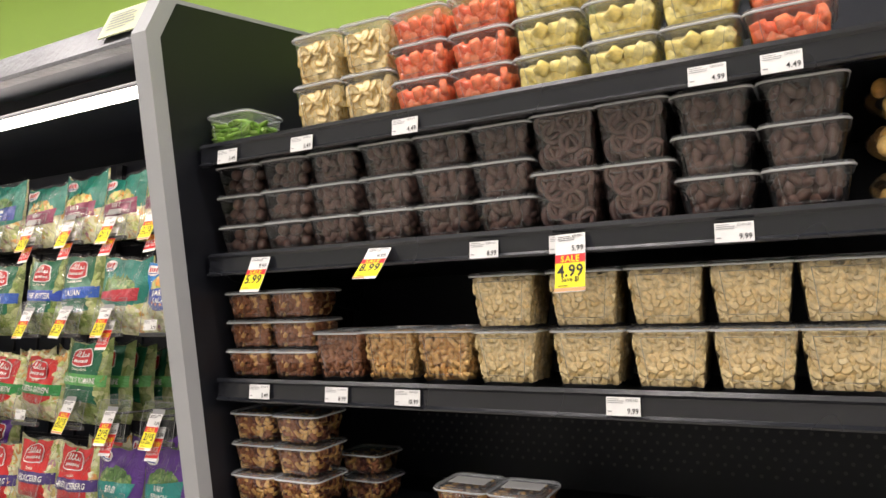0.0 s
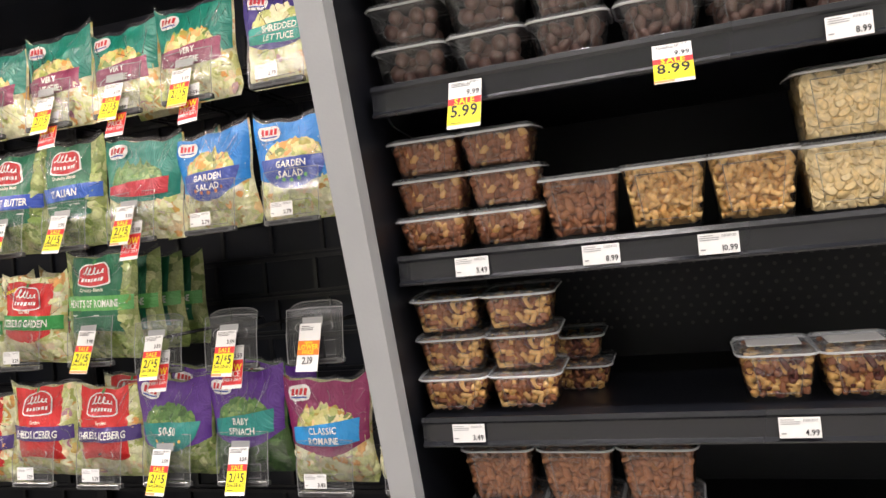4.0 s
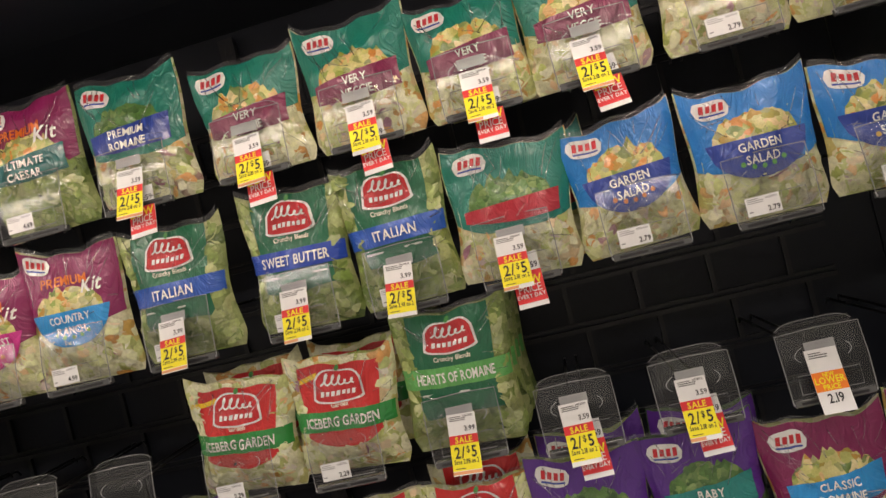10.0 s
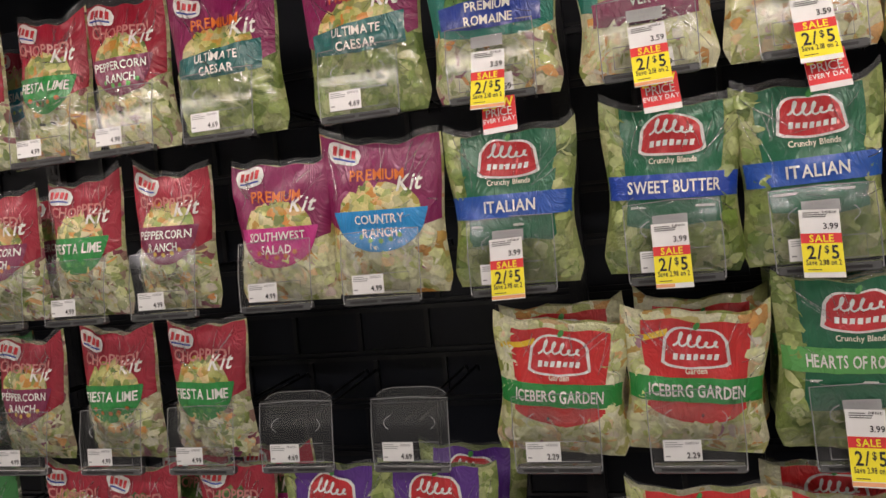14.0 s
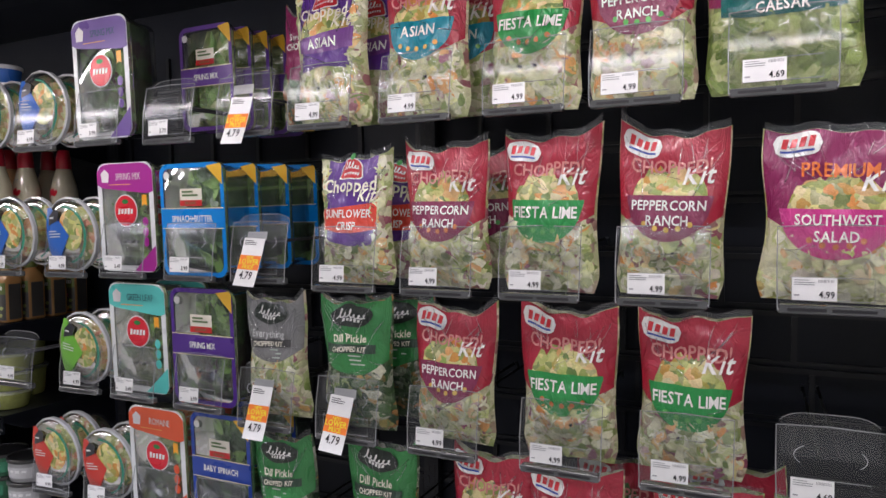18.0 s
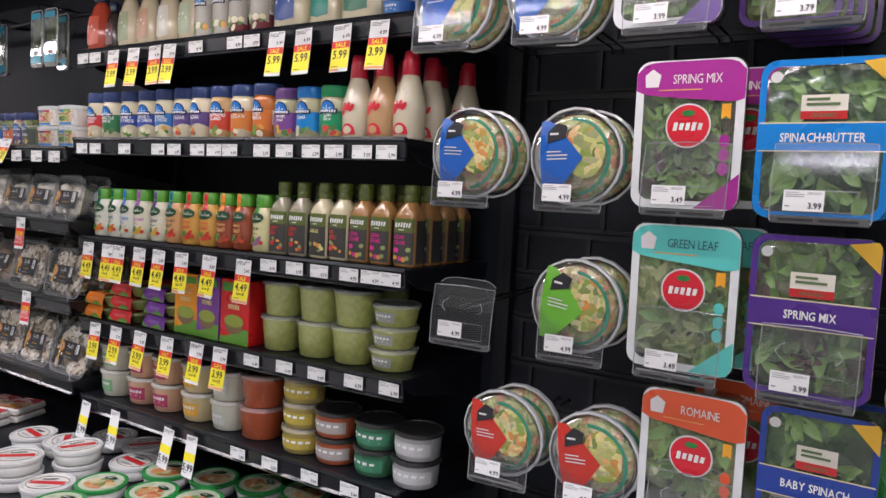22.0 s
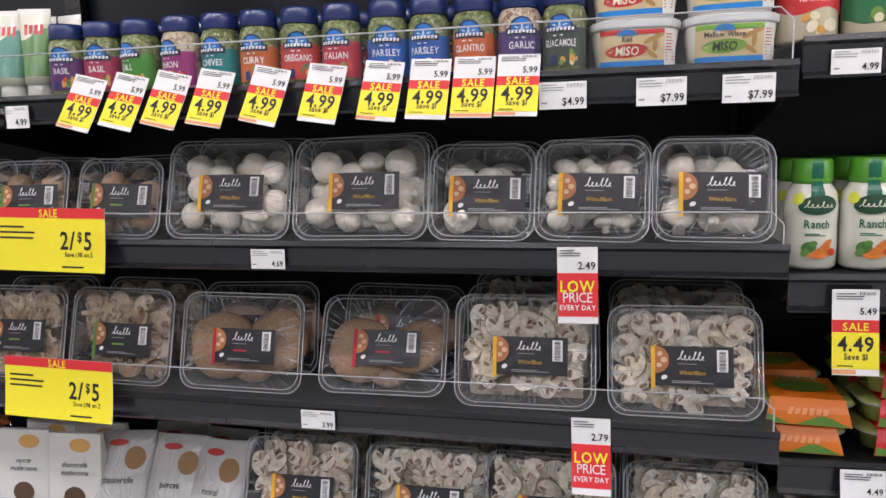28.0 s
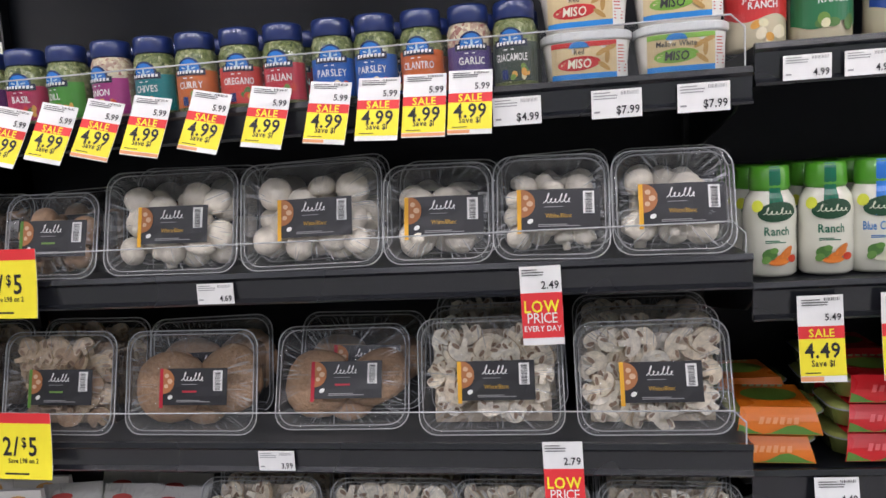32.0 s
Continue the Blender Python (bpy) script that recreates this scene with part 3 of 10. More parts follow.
# canopy with its light
can = Geo()
can.add([(-8.6, -0.45, 1.838), (-1.1515, -0.45, 1.838), (-1.1515, -0.43, 1.905), (-8.6, -0.43, 1.905), (-8.6, 0.0, 1.99), (-1.1515, 0.0, 1.99), (-8.6, 0.6, 2.0), (-1.1515, 0.6, 2.0)],
        [(0, 1, 2, 3), (3, 2, 5, 4), (4, 5, 7, 6)])
can.box((-8.6, -0.452, 1.832), (-1.1515, -0.425, 1.842))
solid("canopy", can, CANOPY, "brushed dark metal canopy along the cooler", "canopy")
und = Geo().add([(-8.6, -0.445, 1.834), (-1.1515, -0.445, 1.834), (-1.1515, -0.36, 1.845), (-8.6, -0.36, 1.845), (-8.6, 0.15, 1.93), (-1.1515, 0.15, 1.93), (-8.6, BACK, 1.95), (-1.1515, BACK, 1.95)],
                [(3, 2, 1, 0), (4, 5, 2, 3), (6, 7, 5, 4)])
solid("canopy_soffit", und, BLACK_BACK, "black inner ceiling of the cooler", "case ceiling")
for k, (a, b) in enumerate(((-2.38, -1.22), (-3.60, -2.42), (-4.83, -3.64), (-6.05, -4.87), (-7.27, -6.09), (-8.50, -7.31))):
    f = thing("light_tube", "lit white tube lamp under the canopy", "tube light", pose((a + b) / 2, -0.335, 1.79), "canopy tubes")
    h = (b - a) / 2
    part("tube", Geo().tube([(-h + 0.03, 0, 0), (h - 0.03, 0, 0)], 0.0135, 12), TUBE, f, smooth=True)
    part("bracket", Geo().box((-h, -0.012, 0.0), (-h + 0.03, 0.012, 0.07)), BLACK_STEEL, f)
    part("bracket", Geo().box((h - 0.03, -0.012, 0.0), (h, 0.012, 0.07)), BLACK_STEEL, f)
    part("batten", Geo().box((-h, -0.012, 0.02), (h, 0.012, 0.05)), BLACK_STEEL, f)
    ld = bpy.data.lights.new("tube_lamp", "AREA")
    ld.shape, ld.size, ld.size_y, ld.energy = "RECTANGLE", 1.14, 0.026, 2.8
    ld.color = (1.0, 0.91, 0.79)
    lo = new("tube_lamp", ld)
    lo.matrix_basis = pose((a + b) / 2, -0.315, 1.772, 30)

for ux in (-2.41, -3.63, -4.64, -5.90, -7.17):
    u = thing("upright", "black slotted steel upright", "upright", pose(ux, BACK - 0.012, 0.33), "uprights", "structure")
    g = Geo().box((-0.018, -0.016, 0), (0.018, 0.004, 1.60))
    part("post", g, BLACK_STEEL, u)
    s = Geo()
    for i in range(60):
        s.box((-0.010, -0.0175, 0.03 + i * 0.026), (-0.004, -0.0155, 0.046 + i * 0.026))
        s.box((0.004, -0.0175, 0.03 + i * 0.026), (0.010, -0.0155, 0.046 + i * 0.026))
    tagged(part("slot", s, INK_BLACK, u), kind="stuff")

box = thing("sensor_box", "small black sensor box with pale labels under the cooler ceiling", "sensor box", pose(-2.965, -0.015, 1.893, 12, 0, 0))
part("housing", Geo().bevel_box((-0.062, -0.022, -0.020), (0.062, 0.022, 0.012), 0.004), BLACK_STEEL, box)
part("lip", Geo().tube([(-0.060, -0.021, 0.010), (0.060, -0.021, 0.010)], 0.0022, 6), principled("grey_plastic_lip", (0.10, 0.105, 0.11), 0.3, grain=0.1), box)
part("label", Geo().box((-0.048, -0.0232, -0.014), (-0.024, -0.0222, -0.002)), principled("pale_grey_label", (0.20, 0.205, 0.21), 0.5, grain=0.1), box)
part("label", Geo().box((-0.018, -0.0232, -0.014), (0.036, -0.0222, -0.004)), principled("grey_label", (0.12, 0.12, 0.125), 0.5, grain=0.1), box)
part("screw", Geo().ball((0.050, -0.0225, -0.004), 0.003, 1, 0.5, 1), principled("bright_screw", (0.5, 0.5, 0.5), 0.3, metal=0.8), box)

MIRROR = principled("clear_side_mirror", (0.80, 0.82, 0.83), 0.03, metal=1.0, grain=0.04, grain_scale=8)


# ---- end panel between the salads and the nuts ----
def side_outline(y_off=0.0):
    return [(-0.04 + y_off, 0.0), (-0.14 + y_off, 0.30), (-0.252 + y_off, 0.79), (-0.487 + y_off, 1.815), (-0.455 + y_off, 1.90), (0.0, 2.02), (0.45, 2.10), (0.45, 0.0)]


pan = thing("end_panel", "black end panel with a light grey front edge", "end panel", pose(-1.1665, 0, 0), kind="structure")
o = side_outline(-0.003)
g = Geo()
g.add([(0.018, y, z) for y, z in o] + [(0.024, y, z) for y, z in o], [tuple(range(7, -1, -1)), tuple(range(8, 16))] + [(i, (i + 1) % 8, 8 + (i + 1) % 8, 8 + i) for i in range(8)])
part("panel", g, BLACK_STEEL, pan)
m = [(y + 0.03 if k < 5 else y, z) for k, (y, z) in enumerate(o)]
part("mirror", Geo().add([(0.0165, min(y, BACK), min(z, 1.83)) for y, z in m], [tuple(range(7, -1, -1))]), MIRROR, pan, "mirror on the inner side")
part("screw", Geo().ball((0.015, -0.36, 1.655), 0.006, 0.5, 1, 1), principled("mirror_screw", (0.6, 0.6, 0.6), 0.25, metal=0.9), pan, "bright round screw", smooth=True)
g = Geo()
for (y0, z0), (y1, z1) in zip(side_outline(-0.015)[:5], side_outline(-0.015)[1:6]):
    d = Vector((y1 - y0, z1 - z0)).normalized()
    nx = Vector((-d.y, d.x)) * 0.008
    ring = []
    for yy, zz in ((y0, z0), (y1, z1)):
        ring.append([(-0.016, yy, zz), (0.025, yy, zz), (0.025, yy + 0.034, zz), (-0.016, yy + 0.034, zz)])
    g.loft(ring)
part("edge_trim", g, GREY_TRIM, pan, "light grey painted front edge")
sg = thing("sign", "pale green and white paper notice on the canopy", "sign", pose(-1.325, -0.436, 1.900, -20, 0, 0))
part("sheet", Geo().box((-0.030, -0.003, -0.040), (0.10, 0.0, 0.034)), card((0.62, 0.66, 0.42)), sg)
part("print", Geo().bars(flat(-0.0045), 0.036, -0.004, 0.10, 0.05, 6, 0, 3), INK_GREY, sg)

# ---- the nut case ----
ABACK = 0.20
solid("nut_case_back", Geo().box((-1.1415, ABACK, 0.25), (1.9, ABACK + 0.04, 1.99)), BLACK_BACK, "black back panel of the nut case", "case back")
holes = Geo()
for r in range(9):
    for c in range(72):
        hx, hz = -0.95 + c * 0.026 + (r % 2) * 0.013, 0.985 + r * 0.017
        holes.add([(hx + 0.004 * math.cos(a * math.pi / 3), ABACK - 0.0015, hz + 0.004 * math.sin(a * math.pi / 3)) for a in range(6)], [tuple(range(6))])
tagged(solid("perforation", holes, card((0.05, 0.05, 0.055)), "rows of small holes in the black back panel", "perforation"), kind="stuff")
solid("nut_case_base", Geo().bevel_box((-1.1415, -0.12, 0.0), (1.9, ABACK, 0.42), 0.01), BLACK_STEEL, "black steel base of the nut case", "case base")
solid("nut_case_top", Geo().box((-1.1415, ABACK - 0.02, 1.98), (1.9, ABACK + 0.06, 2.0)), BLACK_STEEL, "black top edge of the nut case", "case top")
solid("nut_case_end", Geo().box((1.9, -0.45, 0.0), (1.93, ABACK + 0.04, 1.99)), BLACK_STEEL, "black end panel of the nut case", "end panel")


def shelf(x0, x1, z, y0, y1, rail=0.045, slope=0.0, label="black steel shelf with a dark price rail", tip=0.0):
    """A shelf whose deck ends at the front y0, at height z there; slope: rise of the deck to the back, in degrees."""
    s = thing("shelf", label, "shelf", pose(x0, y0, z, 0, -math.degrees(math.atan(tip)), 0), "cooler shelves")
    w, d = x1 - x0, y1 - y0
    up = d * math.tan(radians(slope))
    g = Geo().add([(0, 0.006, 0), (w, 0.006, 0), (w, d, up), (0, d, up), (0, 0.006, -0.018), (w, 0.006, -0.018), (w, d, up - 0.018), (0, d, up - 0.018)],
                  [(0, 1, 2, 3), (7, 6, 5, 4), (0, 4, 5, 1), (1, 5, 6, 2), (2, 6, 7, 3), (3, 7, 4, 0)])
    part("deck", g, BLACK_STEEL, s)
    prof = [(0.006, 0.002), (-0.002, 0.003), (-0.004, -0.004), (0.0, -0.008), (0.002, -rail + 0.008), (-0.004, -rail + 0.003), (-0.002, -rail), (0.008, -rail)]
    g = Geo().add([(0, y, zz) for y, zz in prof] + [(w, y, zz) for y, zz in prof], [tuple(range(8)), tuple(range(15, 7, -1))] + [(i, 8 + i, 8 + (i + 1) % 8, (i + 1) % 8) for i in range(8)])
    part("price_rail", g, RAIL, s, "dark plastic price rail")
    for bx in (0.004, w - 0.008):
        b = Geo().add([(bx, 0.01, -0.018), (bx, d, up - 0.018), (bx, d, up - 0.10), (bx, 0.06, -0.045), (bx + 0.004, 0.01, -0.018), (bx + 0.004, d, up - 0.018), (bx + 0.004, d, up - 0.10), (bx + 0.004, 0.06, -0.045)],
                      [(0, 1, 2, 3), (7, 6, 5, 4), (0, 4, 5, 1), (1, 5, 6, 2), (2, 6, 7, 3), (3, 7, 4, 0)])
        part("bracket", b, BLACK_STEEL, s)
    return s


A_SHELVES = [(1.622, -0.36), (1.406, -0.322), (1.160, -0.279), (0.910, -0.243), (0.665, -0.205)]
for z, y in A_SHELVES:
    shelf(-1.13, 0.12, z, y, ABACK, 0.042, 2)
    shelf(0.125, 1.37, z, y, ABACK, 0.042, 2)
# the lower shelves of this bay rise a little towards the salads: front height in the middle, rise for each metre
C_SHELVES = [(1.640, 0.072, 0.0), (1.389, 0.060, 0.0), (1.112, 0.080, 0.014), (0.871, 0.090, 0.024), (0.632, 0.092, 0.014)]


def on_shelf(z, x):
    """The height at x of a thing that stands z above the floor in the middle of the bay."""
    tip = min(C_SHELVES, key=lambda q: abs(q[0] - z))[2]
    return z + tip * (x + 5.297)


for z, y, tip in C_SHELVES:
    shelf(-5.895, -4.700, on_shelf(z, -5.895), y, BACK, 0.046, tip=tip)
D_SHELVES = [(1.362, 0.044), (1.145, 0.050), (0.905, 0.058), (0.662, 0.066)]
for z, y in D_SHELVES:
    shelf(-7.16, -5.902, z, y, BACK, 0.040)
    shelf(-8.42, -7.165, z, y, BACK, 0.040)
shelf(-8.42, -4.700, 0.42, -0.21, BACK, 0.05, label="black bottom deck of the cooler")

# ---- salads on hooks ----
TEAL, TEAL_D = (0.0, 0.19, 0.14), (0.0, 0.115, 0.11)
MAROON, CRIMSON, PLUM = (0.22, 0.020, 0.075), (0.36, 0.012, 0.034), (0.24, 0.012, 0.090)
PURPLE, VIOLET = (0.095, 0.02, 0.24), (0.055, 0.035, 0.22)
SKY, NAVY, BLUE = (0.0, 0.19, 0.56), (0.012, 0.045, 0.30), (0.010, 0.085, 0.42)
FOREST, LIME, GRASS = (0.0, 0.125, 0.055), (0.10, 0.42, 0.05), (0.01, 0.26, 0.05)
HOT, PINK, CYAN = (0.62, 0.02, 0.02), (0.58, 0.03, 0.24), (0.0, 0.26, 0.62)
CREAM, ORG = (0.80, 0.76, 0.62), (0.75, 0.16, 0.02)

# top colour, share of the height that is printed, badge shape, badge colour, badge lines, badge middle, big words, logo, picture, filling
DESIGNS = {
    "very_veggie": (TEAL, 0.62, "sash", MAROON, ["VERY", "VEGGIE"], 0.44, [], "oval", HEAP, PALE, "teal very veggie salad bag"),
    "premium_romaine": (TEAL, 0.66, "sash", NAVY, ["PREMIUM", "ROMAINE"], 0.50, [], "oval", HEAP_G, CHOPPED, "teal premium romaine salad bag"),
    "caesar_kit": (PLUM, 0.60, "sash", TEAL_D, ["ULTIMATE", "CAESAR"], 0.47, [("PREMIUM", 0.755, 0.026, ORG), ("Kit", 0.69, 0.037, (0.80, 0.78, 0.74))], "oval", HEAP, LEAFY, "plum ultimate caesar salad kit bag"),
    "country_ranch": (PLUM, 0.64, "bowl", CYAN, ["COUNTRY", "RANCH"], 0.46, [("PREMIUM", 0.755, 0.026, ORG), ("Kit", 0.69, 0.037, (0.80, 0.78, 0.74))], "oval", HEAP, PALE, "plum country ranch salad kit bag"),
    "southwest": (PLUM, 0.64, "bowl", PINK, ["SOUTHWEST", "SALAD"], 0.45, [("PREMIUM", 0.74, 0.026, ORG), ("Kit", 0.68, 0.037, (0.80, 0.78, 0.74))], "oval", HEAP, PALE, "plum southwest salad kit bag"),
    "peppercorn": (CRIMSON, 0.63, "bowl", MAROON, ["PEPPERCORN", "RANCH"], 0.52, [("CHOPPED!", 0.765, 0.028, (0.60, 0.22, 0.20)), ("Kit", 0.715, 0.037, (0.80, 0.78, 0.74))], "oval", HEAP, CHOPPED, "crimson peppercorn ranch chopped salad kit"),
    "fiesta_lime": (CRIMSON, 0.60, "bowl", GRASS, ["FIESTA LIME"], 0.50, [("CHOPPED!", 0.765, 0.028, (0.60, 0.22, 0.20)), ("Kit", 0.715, 0.037, (0.80, 0.78, 0.74))], "oval", HEAP, CHOPPED, "crimson fiesta lime chopped salad kit"),
    "asian": (CRIMSON, 0.60, "bowl", (0.0, 0.22, 0.30), ["ASIAN"], 0.55, [("CHOPPED!", 0.765, 0.028, (0.60, 0.22, 0.20)), ("Kit", 0.715, 0.037, (0.80, 0.78, 0.74))], "oval", HEAP, CHOPPED, "crimson and teal asian chopped salad kit"),
    "sesame": (PURPLE, 0.62, "sash", (0.16, 0.04, 0.24), ["ASIAN"], 0.56, [("Chopped", 0.78, 0.03, CREAM), ("Kit", 0.70, 0.03, CREAM)], "shield", HEAP, CHOPPED, "purple asian chopped salad kit"),
    "sweet_kale": (PLUM, 0.62, "sash", (0.28, 0.02, 0.10), ["Sweet Kale", "CHOPPED KIT"], 0.72, [], "none", None, KALE, "plum sweet kale chopped salad kit"),
    "sunflower_crunch": (CRIMSON, 0.66, "bowl", PINK, ["SUNFLOWER", "CRUNCH"], 0.56, [("CHOPPED", 0.765, 0.028, (0.60, 0.22, 0.20)), ("Kit", 0.71, 0.037, (0.80, 0.78, 0.74))], "oval", HEAP_G, CHOPPED, "crimson sunflower crunch chopped salad kit"),
    "applewood": (CRIMSON, 0.62, "bowl", PINK, ["APPLEWOOD", "BACON"], 0.56, [("CHOPPED!", 0.765, 0.028, (0.60, 0.22, 0.20)), ("Kit", 0.71, 0.037, (0.80, 0.78, 0.74))], "oval", HEAP, CHOPPED, "crimson applewood bacon chopped salad kit"),
    "sunflower_crisp": (PURPLE, 0.68, "sash", (0.70, 0.05, 0.02), ["SUNFLOWER", "CRISP"], 0.50, [("Chopped", 0.76, 0.034, CREAM), ("Kit", 0.68, 0.03, CREAM)], "shield", None, CHOPPED, "purple and orange sunflower crisp chopped kit"),
    "garden_salad": (SKY, 0.66, "bowl", NAVY, ["GARDEN", "SALAD"], 0.50, [], "oval", HEAP, PALE, "sky blue garden salad bag"),
    "shredded": (VIOLET, 0.66, "sash", (0.0, 0.30, 0.24), ["SHREDDED", "LETTUCE"], 0.50, [], "oval", PALE, PALE, "violet and teal shredded lettuce bag"),
    "green_blend": (TEAL, 0.66, "sash", (0.42, 0.015, 0.03), [], 0.48, [], "oval", HEAP_G, PALE, "green salad bag with a red ribbon"),
    "italian": (FOREST, 0.72, "sash", BLUE, ["ITALIAN"], 0.50, [("Crunchy Blends", 0.645, 0.012, CREAM)], "shield", None, LEAFY, "green italian salad blend bag with blue band"),
    "sweet_butter": (FOREST, 0.72, "sash", (0.012, 0.06, 0.40), ["SWEET BUTTER"], 0.50, [("Crunchy Blends", 0.645, 0.012, CREAM)], "shield", None, LEAFY, "green sweet butter lettuce bag with blue band"),
    "hearts": (FOREST, 0.74, "sash", (0.10, 0.40, 0.10), ["HEARTS OF ROMAINE"], 0.52, [("Crunchy Blends", 0.645, 0.012, CREAM)], "shield", None, LEAFY, "green hearts of romaine lettuce bag"),
    "iceberg_garden": (HOT, 0.0, "sash", GRASS, ["ICEBERG GARDEN"], 0.46, [("Garden", 0.585, 0.012, CREAM)], "block", None, PALE, "clear and red iceberg garden salad bag"),
    "shreds": (HOT, 0.78, "sash", (0.06, 0.03, 0.18), ["SHREDS ICEBERG"], 0.48, [("Garden", 0.60, 0.012, CREAM)], "shield", None, PALE, "red shredded iceberg bag with violet band"),
    "fifty_fifty": (PURPLE, 0.70, "bowl", (0.0, 0.22, 0.20), ["50-50"], 0.47, [], "oval", HEAP_G, LEAFY, "purple fifty-fifty salad bag"),
    "baby_spinach": (PURPLE, 0.70, "sash", (0.0, 0.22, 0.20), ["BABY", "SPINACH"], 0.48, [], "oval", HEAP_G, SPINACH, "purple baby spinach bag"),
    "classic_romaine": (PLUM, 0.70, "sash", CYAN, ["CLASSIC", "ROMAINE"], 0.48, [], "oval", HEAP, PALE, "plum classic romaine bag"),
    "caesar_purple": (PURPLE, 0.86, "none", NAVY, [], 0.30, [("Kit", 0.56, 0.05, CREAM), ("CAESAR", 0.42, 0.020, CREAM)], "shield", None, LEAFY, "purple caesar salad kit bag"),
    "dill_pickle": ((0.025, 0.20, 0.045), 0.56, "none", GRASS, [], 0.3, [("Dill Pickle", 0.70, 0.020, CREAM), ("CHOPPED KIT", 0.62, 0.013, CREAM)], "emblem", None, KALE, "green dill pickle chopped kit"),
    "everything": ((0.18, 0.18, 0.18), 0.52, "none", GRASS, [], 0.3, [("Everything", 0.70, 0.020, (0.55, 0.55, 0.55)), ("CHOPPED KIT", 0.62, 0.013, CREAM)], "emblem", None, CHOPPED, "grey everything chopped kit"),
}


def row_y(z):
    """How far a row of hooks stands back, by its height."""
    return 0.0 if z > 1.45 else 0.016 if z > 1.15 else 0.030 if z > 0.93 else 0.046


def bag_surface(w, h, depth, seed, swell=1.0):
    """The front of a filled bag: u across from the middle, v up; returns points that bulge towards -y."""
    rnd = random.Random(seed)
    ph, cant = rnd.uniform(0, 50), rnd.uniform(-0.02, 0.02)
    ear, ear2 = rnd.uniform(0.002, 0.024), rnd.uniform(0.002, 0.020)

    def fn(u, v, lift=0.0):
        s, q = max(-1.0, min(1.0, 2 * u / w)), max(0.0, min(1.0, v / h))
        belly = min(1.0, q / 0.30) ** 0.62 * (1 - 0.78 * max(0.0, (q - 0.42) / 0.58) ** 1.2)
        edge = max(0.0, 1 - abs(s) ** 2.6) ** 0.55
        y = -depth * belly * edge
        crumple = noise.noise(Vector((u * 22 + ph, v * 14, ph))) * 0.008 + noise.noise(Vector((u * 55 + ph, v * 42, ph + 9))) * 0.0045
        y += crumple * (0.35 + 0.65 * edge)
        pinch = 1 - 0.09 * math.sin(math.pi * min(1, q * 1.15)) ** 2 * (1 if q < 0.9 else 0) + 0.015 * math.sin(7 * q + ph)
        pinch *= 1 - 0.10 * max(0.0, (0.10 - q) / 0.10)
        x = u * pinch + cant * v
        z = v + ((0.004 * math.sin(3.1 * s + ph) + 0.003 * math.sin(9 * s + 2 * ph)) + ear * max(0.0, s) ** 5 + ear2 * max(0.0, -s) ** 5 - 0.007 * (1 - s * s)) * max(0.0, q - 0.6) / 0.4
        return (x, y - lift, z)

    return fn


SHREDS = {"pale_iceberg": SHRED_PALE, "green_romaine": SHRED_LEAF, "chopped_salad": SHRED_CHOP, "dark_kale": SHRED_KALE, "spinach_leaves": SHRED_BABY, "spring_mix_leaves": SHRED_BABY}


def shreds(fn, w, h, lo, share, logo, fill, seed):
    """Cut leaves and strips that press against the inside of the film, below and beside the printed part."""
    r = random.Random(seed * 7 + 1)
    g = Geo()
    big = fill.name in ("green_romaine", "spinach_leaves", "dark_kale")
    narrow = logo == "shield"
    for k in range(260 if big else 380):
        u, v = r.uniform(-0.44, 0.44) * w, r.uniform(0.03, 0.92) * h
        roof = lo + h * (0.0 if narrow else 0.10) * abs(2 * u / w) ** 2
        if logo == "block" and abs(u) < 0.375 * w and v > 0.22 * h:
            continue
        if share and v > roof - 0.008 and not (narrow and abs(u) > 0.37 * w):
            continue
        kind = r.random()
        if kind < (0.75 if big else 0.52):
            ln, wd = (r.uniform(0.008, 0.016), r.uniform(0.005, 0.010)) if big else (r.uniform(0.0065, 0.0135), r.uniform(0.0045, 0.0090))
        else:
            ln, wd = r.uniform(0.007, 0.016), r.uniform(0.0012, 0.0028)
        a, bend, tilt_u, tilt_v, base = r.uniform(0, math.pi), r.uniform(-0.5, 0.5), r.uniform(-0.28, 0.28), r.uniform(-0.22, 0.22), r.uniform(0.0006, 0.0034)
        ca, sa = math.cos(a), math.sin(a)
        ph = r.uniform(0, 9)

        def leaf(i, j):
            p, q = (i - 0.5) * 2, (j - 0.5) * 2
            wide = wd * (1 - abs(p) ** 3 * 0.75) * (1 + 0.22 * math.sin(5 * p + ph))
            x, y = ln * p, wide * q + bend * ln * p * p
            uu, vv = max(-w * 0.475, min(w * 0.475, u + ca * x - sa * y)), max(h * 0.01, v + sa * x + ca * y)
            return fn(uu, vv, max(0.0004, base + min(0.0045, tilt_u * x * 0.5 + tilt_v * y + 0.0009 * math.sin(3 * p + 2 * q + ph))))
        g.grid(leaf, 4, 2)
    return g


